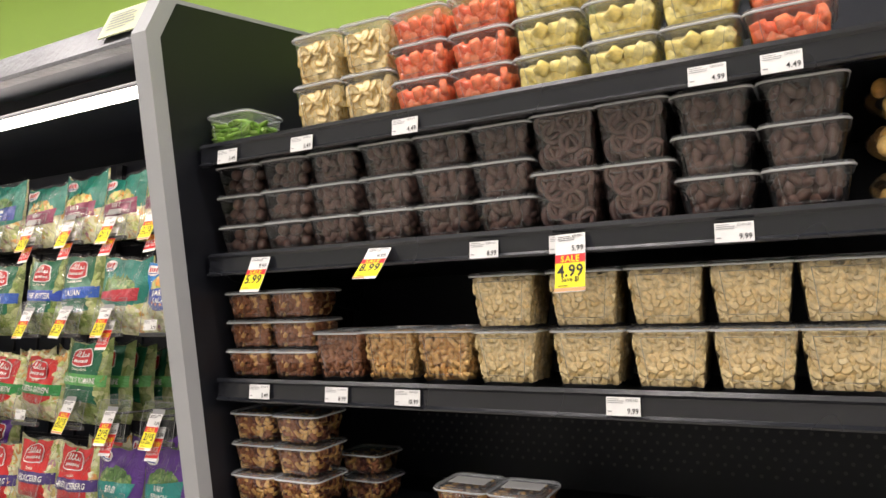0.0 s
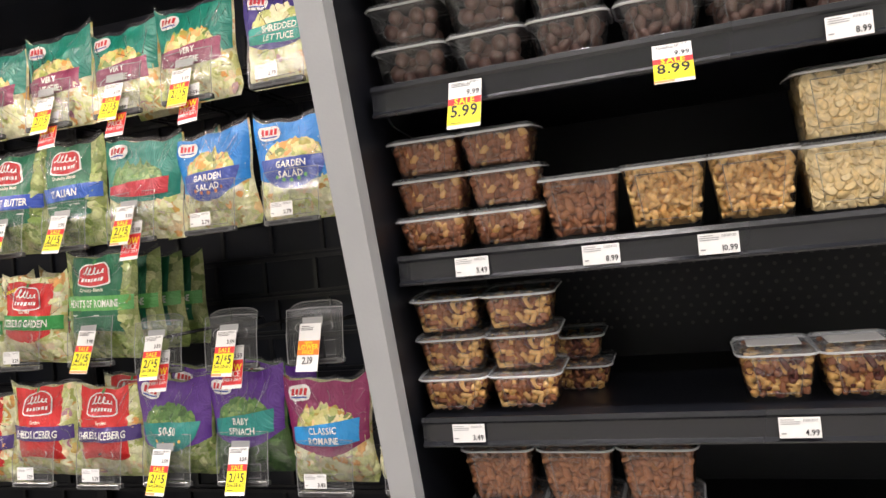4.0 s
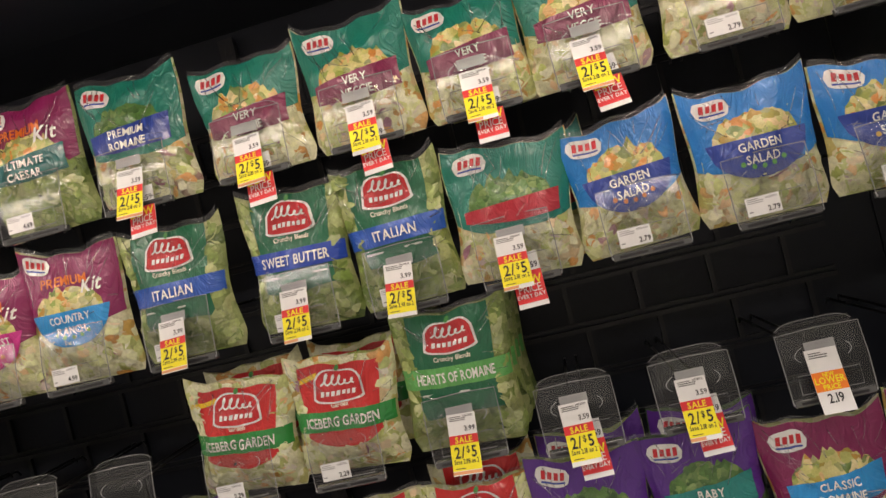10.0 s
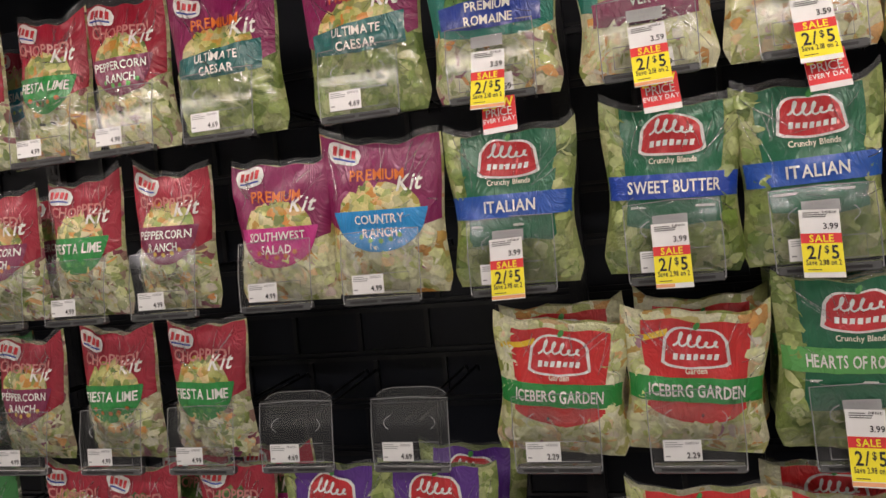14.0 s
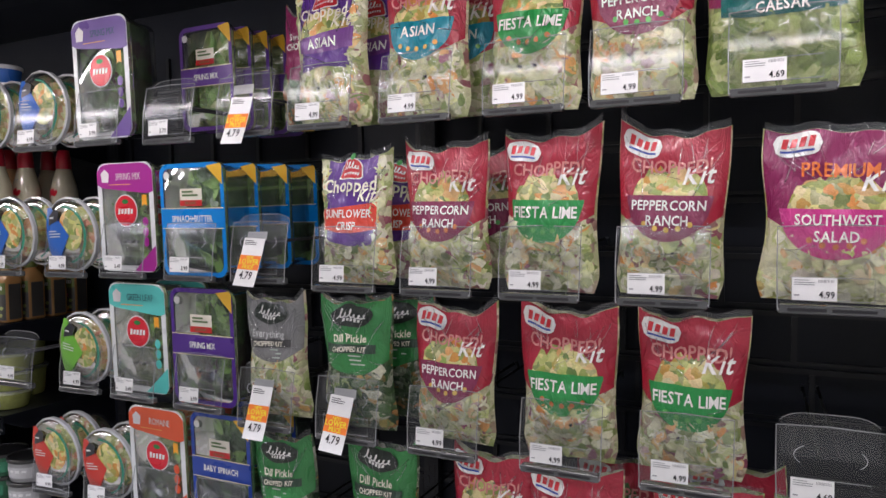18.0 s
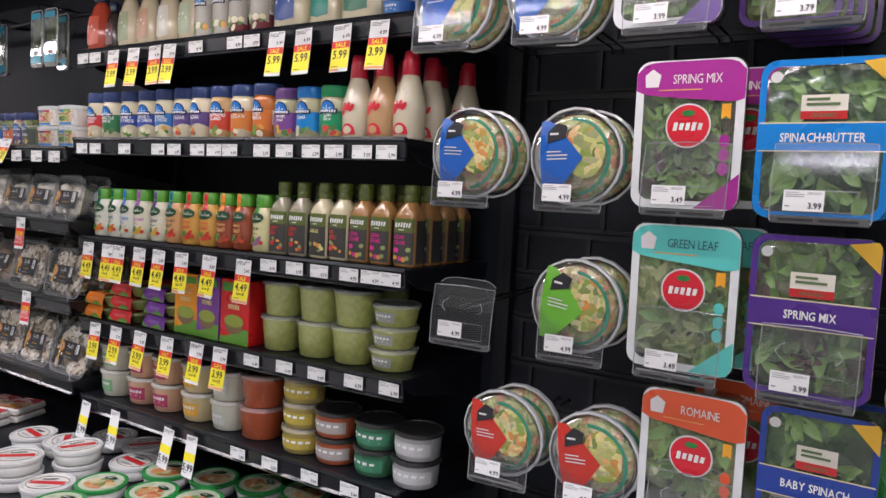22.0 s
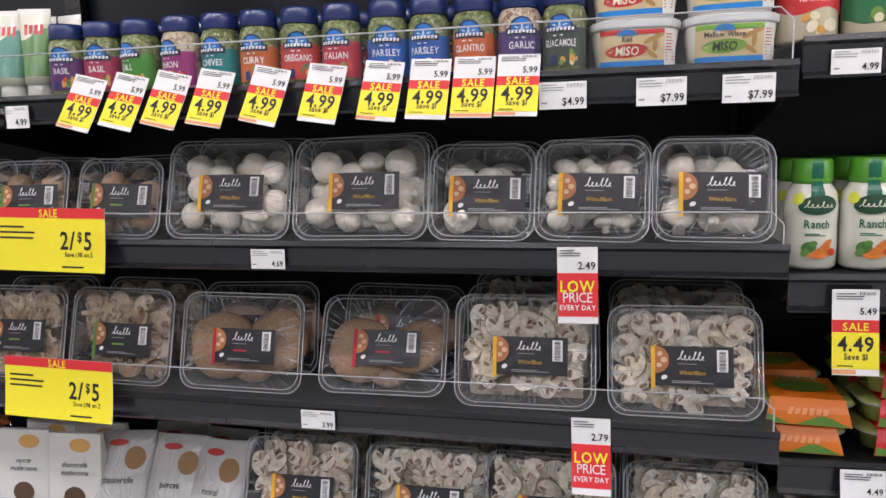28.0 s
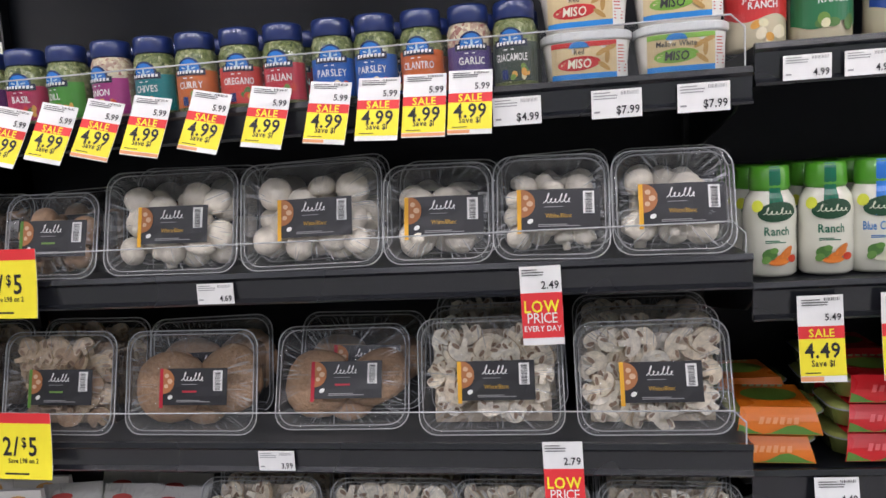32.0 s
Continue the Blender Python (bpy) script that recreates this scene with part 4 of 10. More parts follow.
def creases(fn, w, h, seed):
    """Thin folds that stand up in the film: some run in from the corners of the seal, some cross the front."""
    r = random.Random(seed * 13 + 5)
    g = Geo()
    for k in range(15):
        if k < 6:
            u0, v0 = r.choice((-1, 1)) * w * r.uniform(0.30, 0.46), h * r.uniform(0.80, 0.95)
            a, ln = math.atan2(-1.0, -math.copysign(r.uniform(0.1, 1.2), u0)), r.uniform(0.03, 0.08)
        elif k < 10:
            u0, v0, a, ln = w * r.uniform(-0.30, 0.30), h * r.uniform(0.86, 0.95), -1.57 + r.uniform(-0.5, 0.5), r.uniform(0.02, 0.06)
        else:
            u0, v0, a, ln = w * r.uniform(-0.40, 0.40), h * r.uniform(0.25, 0.75), r.uniform(-0.9, 0.9), r.uniform(0.02, 0.05)
        bow = r.uniform(-0.25, 0.25)
        pts = []
        for q in range(7):
            t = q / 6
            u, v = u0 + ln * t * math.cos(a) - bow * ln * t * (1 - t) * math.sin(a), v0 + ln * t * math.sin(a) + bow * ln * t * (1 - t) * math.cos(a)
            pts.append(fn(max(-w * 0.46, min(w * 0.46, u)), max(h * 0.05, min(h * 0.95, v)), 0.0052 if v > h * 0.4 else 0.0072))
        g.tube(pts, r.uniform(0.0004, 0.0009), 5)
    return g


BAG_COUNT = [0]


def salad_bag(kind, x, z, w, h, y=0.015, lean=0.0, tilt=3.0, depth=0.040, behind=False):
    """A pillow bag that hangs with its lower edge at height z, its front at about y."""
    top, share, shape, badge, lines, mid, words, logo, picture, fill, label = DESIGNS[kind]
    BAG_COUNT[0] += 1
    seed = BAG_COUNT[0]
    fn = bag_surface(w, h, depth, seed)
    bag = thing("salad_bag", label + (", hanging behind another" if behind else ", hanging on a hook"), "salad bag", pose(x, y + row_y(z) + depth * 0.9, z, tilt, lean, 0), "bags of salad")
    # filling seen through the clear film, front and back
    g = Geo()
    g.grid(lambda a, b: fn((a - 0.5) * w, b * h * 0.957), 20, 26)

    def rear(a, b):
        p = fn((0.5 - a) * w, b * h * 0.957)
        return (p[0], 0.7 * depth * max(0.0, 1 - abs(2 * a - 1) ** 2.2) * min(1, b * 8) * (1 - 0.8 * b) + 0.0005, p[2])
    g.grid(rear, 10, 12)
    part("filling", g, fill, bag, smooth=True)
    lo = h * (1 - share) if share else h * 0.93
    if not behind:
        part("salad_piece", shreds(fn, w, h, lo, share, logo, fill, seed), SHREDS[fill.name], bag, "loose salad pieces", smooth=True)
        g = Geo().patch(lambda u, v: fn(u, v, 0.0062), lambda u: h * 0.02, lambda u: (lo if share else h * 0.22) + h * 0.02, -w * 0.46, w * 0.46, 18, 14)
        part("film", g, FILM, bag, "clear bag film", smooth=True)
        tagged(part("crease", creases(fn, w, h, seed), CREASE, bag, "fine creases of the film", smooth=True), kind="stuff")

    def on(k):
        return lambda u, v: fn(u, v, 0.0012 * k)
    wave = random.Random(seed).uniform(0, 6)
    if share:
        lo = h * (1 - share)
        side = w * (0.355 if logo == "shield" else 0.49)
        g = Geo().patch(on(1), lambda u: lo + h * (0.0 if logo == "shield" else 0.10) * abs(2 * u / w) ** 2 + 0.004 * math.sin(40 * u + wave), lambda u: h * 0.955, -side, side, 18, 18)
        part("print", g, ink(top), bag, smooth=True)
        g = Geo().patch(on(1.2), lambda u: h * 0.955, lambda u: h * 0.999, -w * 0.49, w * 0.49, 18, 2)
        part("seal", g, CLEAR_SEAL, bag, "clear crimped top seal", smooth=True)
    if picture:
        up = mid * h + 0.016 + 0.030
        aw = w * 0.36
        g = Geo().patch(on(2), lambda u: up - 0.040, lambda u: up - 0.038 + 0.066 * math.sqrt(max(0.0, 1 - (u / aw) ** 2)) * (0.82 + 0.30 * noise.noise(Vector((u * 90, seed, 0)))), -aw, aw, 24, 8)
        part("salad_picture", g, picture, bag, "printed picture of a salad", smooth=True)
    if shape == "sash":
        hh = 0.017 if len(lines) < 2 else 0.023
        full = logo in ("shield", "block") and kind not in ("sunflower_crisp", "sesame")
        half = w * (0.49 if full else 0.40)
        bow = 0.0 if full else 0.010
        g = Geo().patch(on(3), lambda u: mid * h - hh + bow * (2 * u / w) ** 2, lambda u: mid * h + hh + 0.10 * u * (0 if full else 1), -half, half, 26, 6)
        part("band", g, ink(badge), bag, smooth=True)
    elif shape == "bowl":
        half = w * 0.40
        g = Geo().patch(on(3), lambda u: mid * h + 0.014 - 0.060 * math.sqrt(max(0.0, 1 - (u / half) ** 2)) - 0.001, lambda u: mid * h + 0.018, -half, half, 24, 9)
        part("badge", g, ink(badge), bag, smooth=True)
        dots = Geo()
        for k in range(5):
            dots.disc(on(4.2), (k - 2) * 0.017, mid * h - 0.030 + 0.002 * (k - 2) ** 2, 0.0042, 0.0042, 0, 8, 1)
        part("ornament", dots, ink(((0.70, 0.45, 0.10), (0.10, 0.40, 0.08), (0.62, 0.20, 0.06))[seed % 3]), bag)
    if lines:
        size = 0.024 if len(lines) == 1 else 0.0195
        for k, s in enumerate(lines):
            vv = mid * h + (0 if len(lines) == 1 else (0.5 - k) * 0.021) - (0.006 if shape == "bowl" and len(lines) == 2 else 0)
            part("lettering", Geo().text(s, on(5.4), 0, vv, size, 0, True, 0.9, width=w * 0.70), ink((0.80, 0.80, 0.76)), bag)
    for s, q, size, c in words:
        part("lettering", Geo().text(s, on(5.4), (w * 0.25 if s == "Kit" and kind != "caesar_purple" else 0), q * h, size, 0, True, 0.85, width=w * 0.74, slant=0.22 if s == "Kit" else 0), ink(c), bag)
    if kind in ("italian", "sweet_butter", "hearts"):
        part("small_print", Geo().bars(on(4), 0, mid * h - 0.030, w * 0.66, 0.006, 1, 0, seed), ink((0.6, 0.66, 0.6)), bag)
    if logo == "oval":
        u0, v0 = -w * 0.27, h * (0.885 if words else 0.85)
        plate = lambda k: (lambda u: v0 - 0.017 * k * max(0.0, 1 - abs((u - u0) / (0.029 * k)) ** 3.5) ** 0.4 - 0.0003, lambda u: v0 + 0.015 * k * max(0.0, 1 - abs((u - u0) / (0.029 * k)) ** 3.5) ** 0.4 + 0.08 * (u - u0) * 0)
        lg = part("logo", Geo().patch(on(3), *plate(1.0), u0 - 0.029, u0 + 0.029, 14, 4), ink((0.78, 0.78, 0.76)), bag, "white rounded logo plate", smooth=True)
        part("logo_mark", Geo().blocks(on(4.4), u0 + 0.001, v0 + 0.0015, 0.042, 0.016, 4, 0, 0.0), ink((0.58, 0.02, 0.03)), lg, "row of red strokes")
        part("logo_line", Geo().patch(on(4), lambda u: v0 - 0.0115, lambda u: v0 - 0.0085, u0 - 0.020, u0 + 0.020, 4, 1), ink((0.02, 0.06, 0.35)), lg, "blue underline")
    elif logo in ("shield", "block"):
        small = kind in ("sunflower_crisp", "sesame")
        c = h * (0.885 if small else 0.80 if logo == "shield" else 0.74)
        rw = w * (0.17 if small else 0.24)
        if logo == "block":
            g = Geo().patch(on(1), lambda u: h * 0.24 + 0.2 * h * (2 * u / w) ** 2, lambda u: h * 0.90, -w * 0.36, w * 0.36, 14, 14)
            part("print", g, ink(HOT), bag, smooth=True)
            part("flash", Geo().patch(on(2), lambda u: h * 0.83 + 0.2 * u, lambda u: h * 0.87 + 0.2 * u, -w * 0.44, -w * 0.18, 5, 2), ink((0.85, 0.55, 0.02)), bag, "yellow flash")
        def arch(k):
            f = 0.62 * k if small else k
            return (lambda u: c - 0.025 * f - 0.008 * f * math.sqrt(max(0.0, 1 - (u / (rw * k)) ** 2)), lambda u: c - 0.025 * f + 0.052 * f * max(0.0, 1 - abs(u / (rw * k)) ** 3.2) ** 0.42)
        lg = part("logo", Geo().patch(on(3), *arch(1.0), -rw, rw, 16, 6), ink((0.78, 0.78, 0.76)), bag, "red shield logo with white rim", smooth=True)
        part("logo_field", Geo().patch(on(3.6), *arch(0.90), -rw * 0.90, rw * 0.90, 16, 6), ink((0.56, 0.015, 0.02)), lg, smooth=True)
        part("logo_mark", Geo().scribble(on(5.2), 0, c + (0.003 if small else 0.006), rw * 1.25, 0.014 if small else 0.022, 5, 0.0018 if small else 0.0030, 0, 11), ink((0.78, 0.78, 0.76)), lg, "white handwritten mark")
        part("logo_mark", Geo().blocks(on(5.2), 0, c - (0.010 if small else 0.015), rw * 1.35, 0.005 if small else 0.010, 7, 0, 0.0), ink((0.78, 0.78, 0.76)), lg, "row of small white strokes")
        part("leaf", Geo().disc(on(4.4), 0.002, c + (0.019 if small else 0.031), 0.004, 0.007, 0, 8, 1, -0.5), ink((0.05, 0.30, 0.06)), lg)
    elif logo == "emblem":
        g = Geo().disc(on(3), 0, h * 0.86, w * 0.30, 0.021, 0, 20, 2)
        lg = part("logo", g, ink((0.012, 0.02, 0.014)), bag, "black oval emblem")
        part("logo_mark", Geo().scribble(on(4.6), 0, h * 0.868, w * 0.40, 0.018, 6, 0.0024, 0, 8), ink((0.75, 0.75, 0.72)), lg, "pale handwritten mark")
        part("logo_mark", Geo().blocks(on(4), 0, h * 0.828, w * 0.26, 0.007, 5, 0, 0.0), ink((0.75, 0.75, 0.72)), lg)
        part("word_plate", Geo().patch(on(3), lambda u: 0.62 * h - 0.008, lambda u: 0.62 * h + 0.008, -w * 0.36, w * 0.36, 10, 2), ink((0.02, 0.05, 0.03) if kind == "dill_pickle" else (0.05, 0.05, 0.05)), bag, "dark plate behind the words", smooth=True)
        part("small_print", Geo().bars(on(3), -w * 0.02, h * 0.53, w * 0.6, 0.022, 3, 0, seed), ink((0.40, 0.46, 0.40)), bag)
    return bag


CLEAR_SEAL = clear_plastic("clear_crimped_film", 0.05, (0.8, 0.82, 0.82), 0.15, 0.004, 90)


# ---- hooks with their label holders ----
def small_label(lb, on, u, v, w, h, price):
    """The print on a white shelf label: rows of small print, a code and the price."""
    g = Geo().bars(on(2), u - w * 0.20, v + h * 0.26, w * 0.50, h * 0.30, 3)
    g.barcode(on(2), u + w * 0.27, v + h * 0.36, w * 0.36, h * 0.13, 0, 12)
    part("small_print", g.bars(on(2), u - w * 0.36, v - h * 0.30, w * 0.18, h * 0.12, 1), INK_GREY, lb)
    part("lettering", Geo().text(price, on(2), u + w * 0.45, v - h * 0.22, h * 0.40, 0, True, 0.86, 1.0), INK_BLACK, lb)


def price_text(g, price, fn, u, v, size):
    """A price in bold figures, its dollar sign small and raised."""
    if "/$" not in price:
        return g.text(price, fn, u, v, size, 0, True, 0.86, width=size * 1.62)
    many, each = price.split("/$")
    g.text(many + "/", fn, u - size * 0.02, v, size, 0, True, 0.80, 1.0)
    g.text("$", fn, u + size * 0.20, v + size * 0.15, size * 0.56, 0, True, 0.75)
    return g.text(each, fn, u + size * 0.40, v, size, 0, True, 0.80, 0.0)


def price_sale_tag(name, x, y, z, old, price, save="Save $1", style="sale", tilt=10.0, twist=0.0, lean=0.0, w=0.052, h=0.118):
    """A hanging price tag with its upper edge at height z."""
    words = {"sale": "white, red and yellow sale price tag", "low": "white and red everyday low price tag", "lower": "white and orange new lower price tag", "plain": "white and yellow price tag", "big": "yellow sale sign with a red head"}[style]
    t = thing(name, words + " reading " + price.replace("/", " for "), "price tag", pose(x, y, z, -tilt, lean, twist), "hanging price tags")
    curl = 0.006

    def bend(k):
        return lambda u, v: (u, -0.0006 * k - curl * (v / h) ** 2, v)
    g = Geo().patch(bend(0), lambda u: -h, lambda u: 0.0, -w / 2, w / 2, 2, 10)
    g.patch(lambda u, v: (-u, bend(-1)(u, v)[1], v), lambda u: -h, lambda u: 0.0, -w / 2, w / 2, 2, 10)
    part("card", g, WHITE, t)
    lt = Geo()
    if style in ("sale", "plain"):
        if style == "sale":
            part("band", Geo().patch(bend(1), lambda u: -h * 0.50, lambda u: -h * 0.355, -w / 2, w / 2, 2, 3), RED, t, "red band")
        part("field", Geo().patch(bend(1), lambda u: -h * (0.925 if style == "sale" else 0.62), lambda u: -h * (0.50 if style == "sale" else 0.42), -w / 2, w / 2, 2, 4), YELLOW, t, "yellow field")
        lt.text(old, bend(2), w * 0.44, -h * 0.25, 0.0115, 0, True, 0.9, 1.0)
        lt.bars(bend(2), -w * 0.10, -h * 0.09, w * 0.62, h * 0.09, 3, 0)
        lt.barcode(bend(2), w * 0.26, -h * 0.045, w * 0.36, h * 0.035, 0, 9)
        part("price_lettering", price_text(Geo(), price, bend(2), 0, -h * (0.63 if style == "sale" else 0.76), 0.0255), INK_BLACK, t)
        if save:
            part("lettering", Geo().text(save, bend(2), 0, -h * (0.78 if style == "sale" else 0.90), 0.0105, 0, True, 0.8, width=w * 0.85), INK_BLACK, t)
        lt.bars(bend(2), -w * 0.14, -h * 0.895, w * 0.52, h * 0.022, 1, 0)
        part("small_print", lt, INK_BLACK, t)
        if style == "sale" and int(abs(x) * 997) % 3:
            part("foot", Geo().patch(bend(1), lambda u: -h * 0.985, lambda u: -h * 0.935, -w / 2, w / 2 * (1 if int(abs(x) * 997) % 3 == 1 else 0), 2, 1), card((0.80, 0.36, 0.16)), t, "orange printed foot")
        if style == "sale":
            part("sale_lettering", Geo().text("SALE", bend(2.5), 0, -h * 0.43, 0.0135, 0, True, 0.95), YELLOW, t)
    elif style == "low":
        part("band", Geo().patch(bend(1), lambda u: -h * 0.91, lambda u: -h * 0.34, -w / 2, w / 2, 2, 6), RED, t, "red field")
        part("price_lettering", Geo().text(price, bend(2), w * 0.44, -h * 0.24, 0.0135, 0, True, 0.9, 1.0), INK_BLACK, t)
        lt.bars(bend(2), -w * 0.16, -h * 0.09, w * 0.56, h * 0.10, 3, 0)
        part("small_print", lt, INK_BLACK, t)
        part("low_lettering", Geo().text("LOW", bend(2.5), 0, -h * 0.51, 0.021, 0, True, 0.85), YELLOW, t)
        part("price_word", Geo().text("PRICE", bend(2.5), 0, -h * 0.655, 0.0185, 0, False, 0.85), WHITE, t)
        part("every_day_lettering", Geo().text("EVERY DAY", bend(2.5), 0, -h * 0.79, 0.0095, 0, True, 0.85), WHITE, t)
    elif style == "lower":
        part("band", Geo().patch(bend(1), lambda u: -h * 0.66, lambda u: -h * 0.36, -w / 2, w / 2, 2, 4), ORANGE, t, "orange field")
        part("price_lettering", Geo().text(price, bend(2), 0, -h * 0.77, 0.0200, 0, True, 0.8), INK_BLACK, t)
        lt.bars(bend(2), -w * 0.10, -h * 0.11, w * 0.60, h * 0.11, 3, 0)
        part("small_print", lt, INK_BLACK, t)
        for s, q, k in (("NEW", 0.405, 0.0085), ("LOWER", 0.49, 0.0145), ("PRICE", 0.60, 0.0115)):
            part("lower_lettering", Geo().text(s, bend(2.5), 0, -h * q, k, 0, True, 0.85), YELLOW, t)
    elif style == "big":
        part("field", Geo().patch(bend(1), lambda u: -h, lambda u: -h * 0.16, -w / 2, w / 2, 2, 6), YELLOW, t, "yellow field")
        part("band", Geo().patch(bend(1), lambda u: -h * 0.16, lambda u: 0, -w / 2, w / 2, 2, 2), RED, t, "red head")
        part("price_lettering", price_text(Geo(), price, bend(2), w * 0.24, -h * 0.50, 0.038), INK_BLACK, t)
        part("lettering", Geo().text(save, bend(2), w * 0.27, -h * 0.72, 0.0100, 0, True, 0.8), INK_BLACK, t)
        lt.bars(bend(2), -w * 0.28, -h * 0.42, w * 0.34, h * 0.26, 3, 0).bars(bend(2), w * 0.27, -h * 0.93, w * 0.30, h * 0.05, 1, 0)
        part("lettering", lt, INK_BLACK, t)
        part("sale_lettering", Geo().text("SALE", bend(2.5), 0, -h * 0.08, 0.017, 0, True), YELLOW, t)
    return t


def hook(x, z, price="", tag=None, twist=0.0, w=0.128, y=-0.008, tag_dx=-0.004, low=False):
    """A wire hook from the back panel with a clear flip holder that leans back; its lower edge is at height z."""
    y = y + row_y(z)
    hk = thing("display_hook", "wire display hook with a clear plastic label holder", "display hook", pose(x, y, z, 0, 0, twist), "display hooks")
    g = Geo()
    for sx in (-0.012, 0.012):
        g.tube([(sx, 0.012, 0.075), (sx, BACK - 0.02 - y, 0.082), (sx, BACK - 0.01 - y, 0.070)], 0.0025, 6)
    part("wire", g, CHROME, hk, "black wire arms", smooth=True)

    def plate(u, v):
        return (u, -0.007 + 0.13 * (v - 0.02) - 0.004 * math.sin(math.pi * min(1, v / 0.115)), v)
    foot, head = lambda u: 0.006 * abs(2 * u / w) ** 10, lambda u: 0.114 - 0.003 * abs(2 * u / w) ** 12
    g = Geo().patch(plate, foot, head, -w / 2, w / 2, 14, 12)
    part("label_holder", g, HOLDER, hk, "clear plastic flip label holder", smooth=True)
    rear = lambda u, v: (u, plate(u, v)[1] + 0.010 + 0.05 * max(0.0, v - 0.09), v)
    cap = lambda u: 0.127 - 0.012 * abs(2.15 * u / w) ** 5
    g = Geo().patch(rear, lambda u: 0.070, cap, -w * 0.46, w * 0.46, 14, 5)
    part("rear_flap", g, HOLDER, hk, "clear rounded rear flap", smooth=True)
    part("flap_edge", Geo().tube([rear(w * 0.46 * q / 8, cap(w * 0.46 * q / 8)) for q in range(-8, 9)], 0.0006, 4), HOLDER_RIM, hk)
    g = Geo().tube([plate(-w * 0.49, 0.005), plate(0, 0.003), plate(w * 0.49, 0.005)], 0.0020, 6)
    part("rim", g, HOLDER_RIM, hk, "frosted lower rim")
    # two arcs of the moulded oval, their bright reflections put into a pale colour
    for a, b in ((-0.62, 0.55), (2.35, 3.75)):
        oval = [plate(w * 0.33 * math.cos(a + (b - a) * q / 10), 0.076 + 0.017 * math.sin(a + (b - a) * q / 10)) for q in range(11)]
        part("oval_ridge", Geo().tube(oval, 0.00055, 4), HOLDER_ARC, hk, "thin moulded arc with its reflection in the pale colour")
    frame_pts = [plate(a * w, b) for a, b in ((-0.36, 0.018), (0.36, 0.018), (0.36, 0.047), (-0.36, 0.047), (-0.36, 0.018))]
    part("pocket_ridge", Geo().tube(frame_pts, 0.0007, 4), HOLDER_RIM, hk, "edge of the label pocket")
    if tag or not price:
        sticker = lambda k: (lambda u, v: (u, plate(u, v)[1] - 0.0010 * k, v))
        st = part("sticker", Geo().patch(sticker(1), lambda u: 0.078, lambda u: 0.095, -w * 0.20, w * 0.16, 4, 2), STICKER, hk, "small pale sticker")
        part("sticker_lettering", Geo().text("FOR PRODUCT", sticker(2), -w * 0.02, 0.0905, 0.0068, 0, True, 0.75).text("ONLY", sticker(2), -w * 0.02, 0.0830, 0.0068, 0, True, 0.75), INK_GREY, st)
    part("base_bar", Geo().bevel_box((-w * 0.48, -0.012, 0.0), (w * 0.48, 0.004, 0.0115), 0.0015), HOLDER_BASE, hk, "smoky base bar")
    for a, b in ((-0.40, -0.05), (0.0, 0.38)):
        part("slot", Geo().box((w * a, -0.0128, 0.0040), (w * b, -0.0118, 0.0078)), INK_BLACK, hk)
    outline = [plate(u, v) for u, v in ((-w * 0.49, 0.006), (-w * 0.498, 0.06), (-w * 0.496, 0.112), (0, 0.1145), (w * 0.496, 0.112), (w * 0.498, 0.06), (w * 0.49, 0.006))]
    part("edge", Geo().tube(outline, 0.0008, 5), HOLDER_RIM, hk, "bright moulded edge")
    if price:
        lw, lh = 0.051, 0.029

        def on(k):
            return lambda u, v: (u, plate(u, v)[1] - 0.0012 * k, v)
        u0 = -w * 0.16
        g = Geo().patch(on(1), lambda u: 0.018, lambda u: 0.018 + lh, u0 - lw / 2, u0 + lw / 2, 3, 3)
        lb = part("label", g, WHITE, hk, "white price label")
        small_label(lb, on, u0, 0.018 + lh / 2, lw, lh, price)
    if tag:
        old, new_price, save, style = tag
        r = random.Random(int(x * 1000))
        up = 0.072 if z > 1.45 else 0.083
        if low:
            price_sale_tag("price_tag", x + tag_dx + 0.010, y - 0.002, z + up - 0.034, "", "3.59", "", "low", 14, twist, r.uniform(-4, 1), 0.048, 0.090)
        price_sale_tag("price_tag", x + tag_dx + r.uniform(-0.004, 0.004), y - 0.006, z + up, old, new_price, save, style, 16, twist, r.uniform(-2, 4), 0.048, 0.091 if z > 1.15 else 0.098)
    return hk


CHROME = principled("dark_wire", (0.05, 0.05, 0.052), 0.3, metal=0.9, grain=0.1)
STICKER = principled("pale_film_sticker", (0.34, 0.35, 0.35), 0.3, grain=0.1, coat=0.3)
HOLDER_ARC = principled("bright_moulded_arc", (0.50, 0.52, 0.54), 0.15, grain=0.1, coat=0.5)
HOLDER_BASE = principled("smoky_plastic_bar", (0.085, 0.088, 0.09), 0.22, grain=0.2, grain_scale=30, coat=0.5)
HOLDER_RIM = principled("frosted_clear_plastic", (0.30, 0.31, 0.32), 0.2, grain=0.1, coat=0.4)

FIVE = ("3.59", "2/$5", "Save 2.18 on 2", "sale")
FIVE2 = ("3.99", "2/$5", "Save 2.98 on 2", "sale")
LOWER = ("", "2.19", "", "lower")
LOWER4 = ("", "4.79", "", "lower")

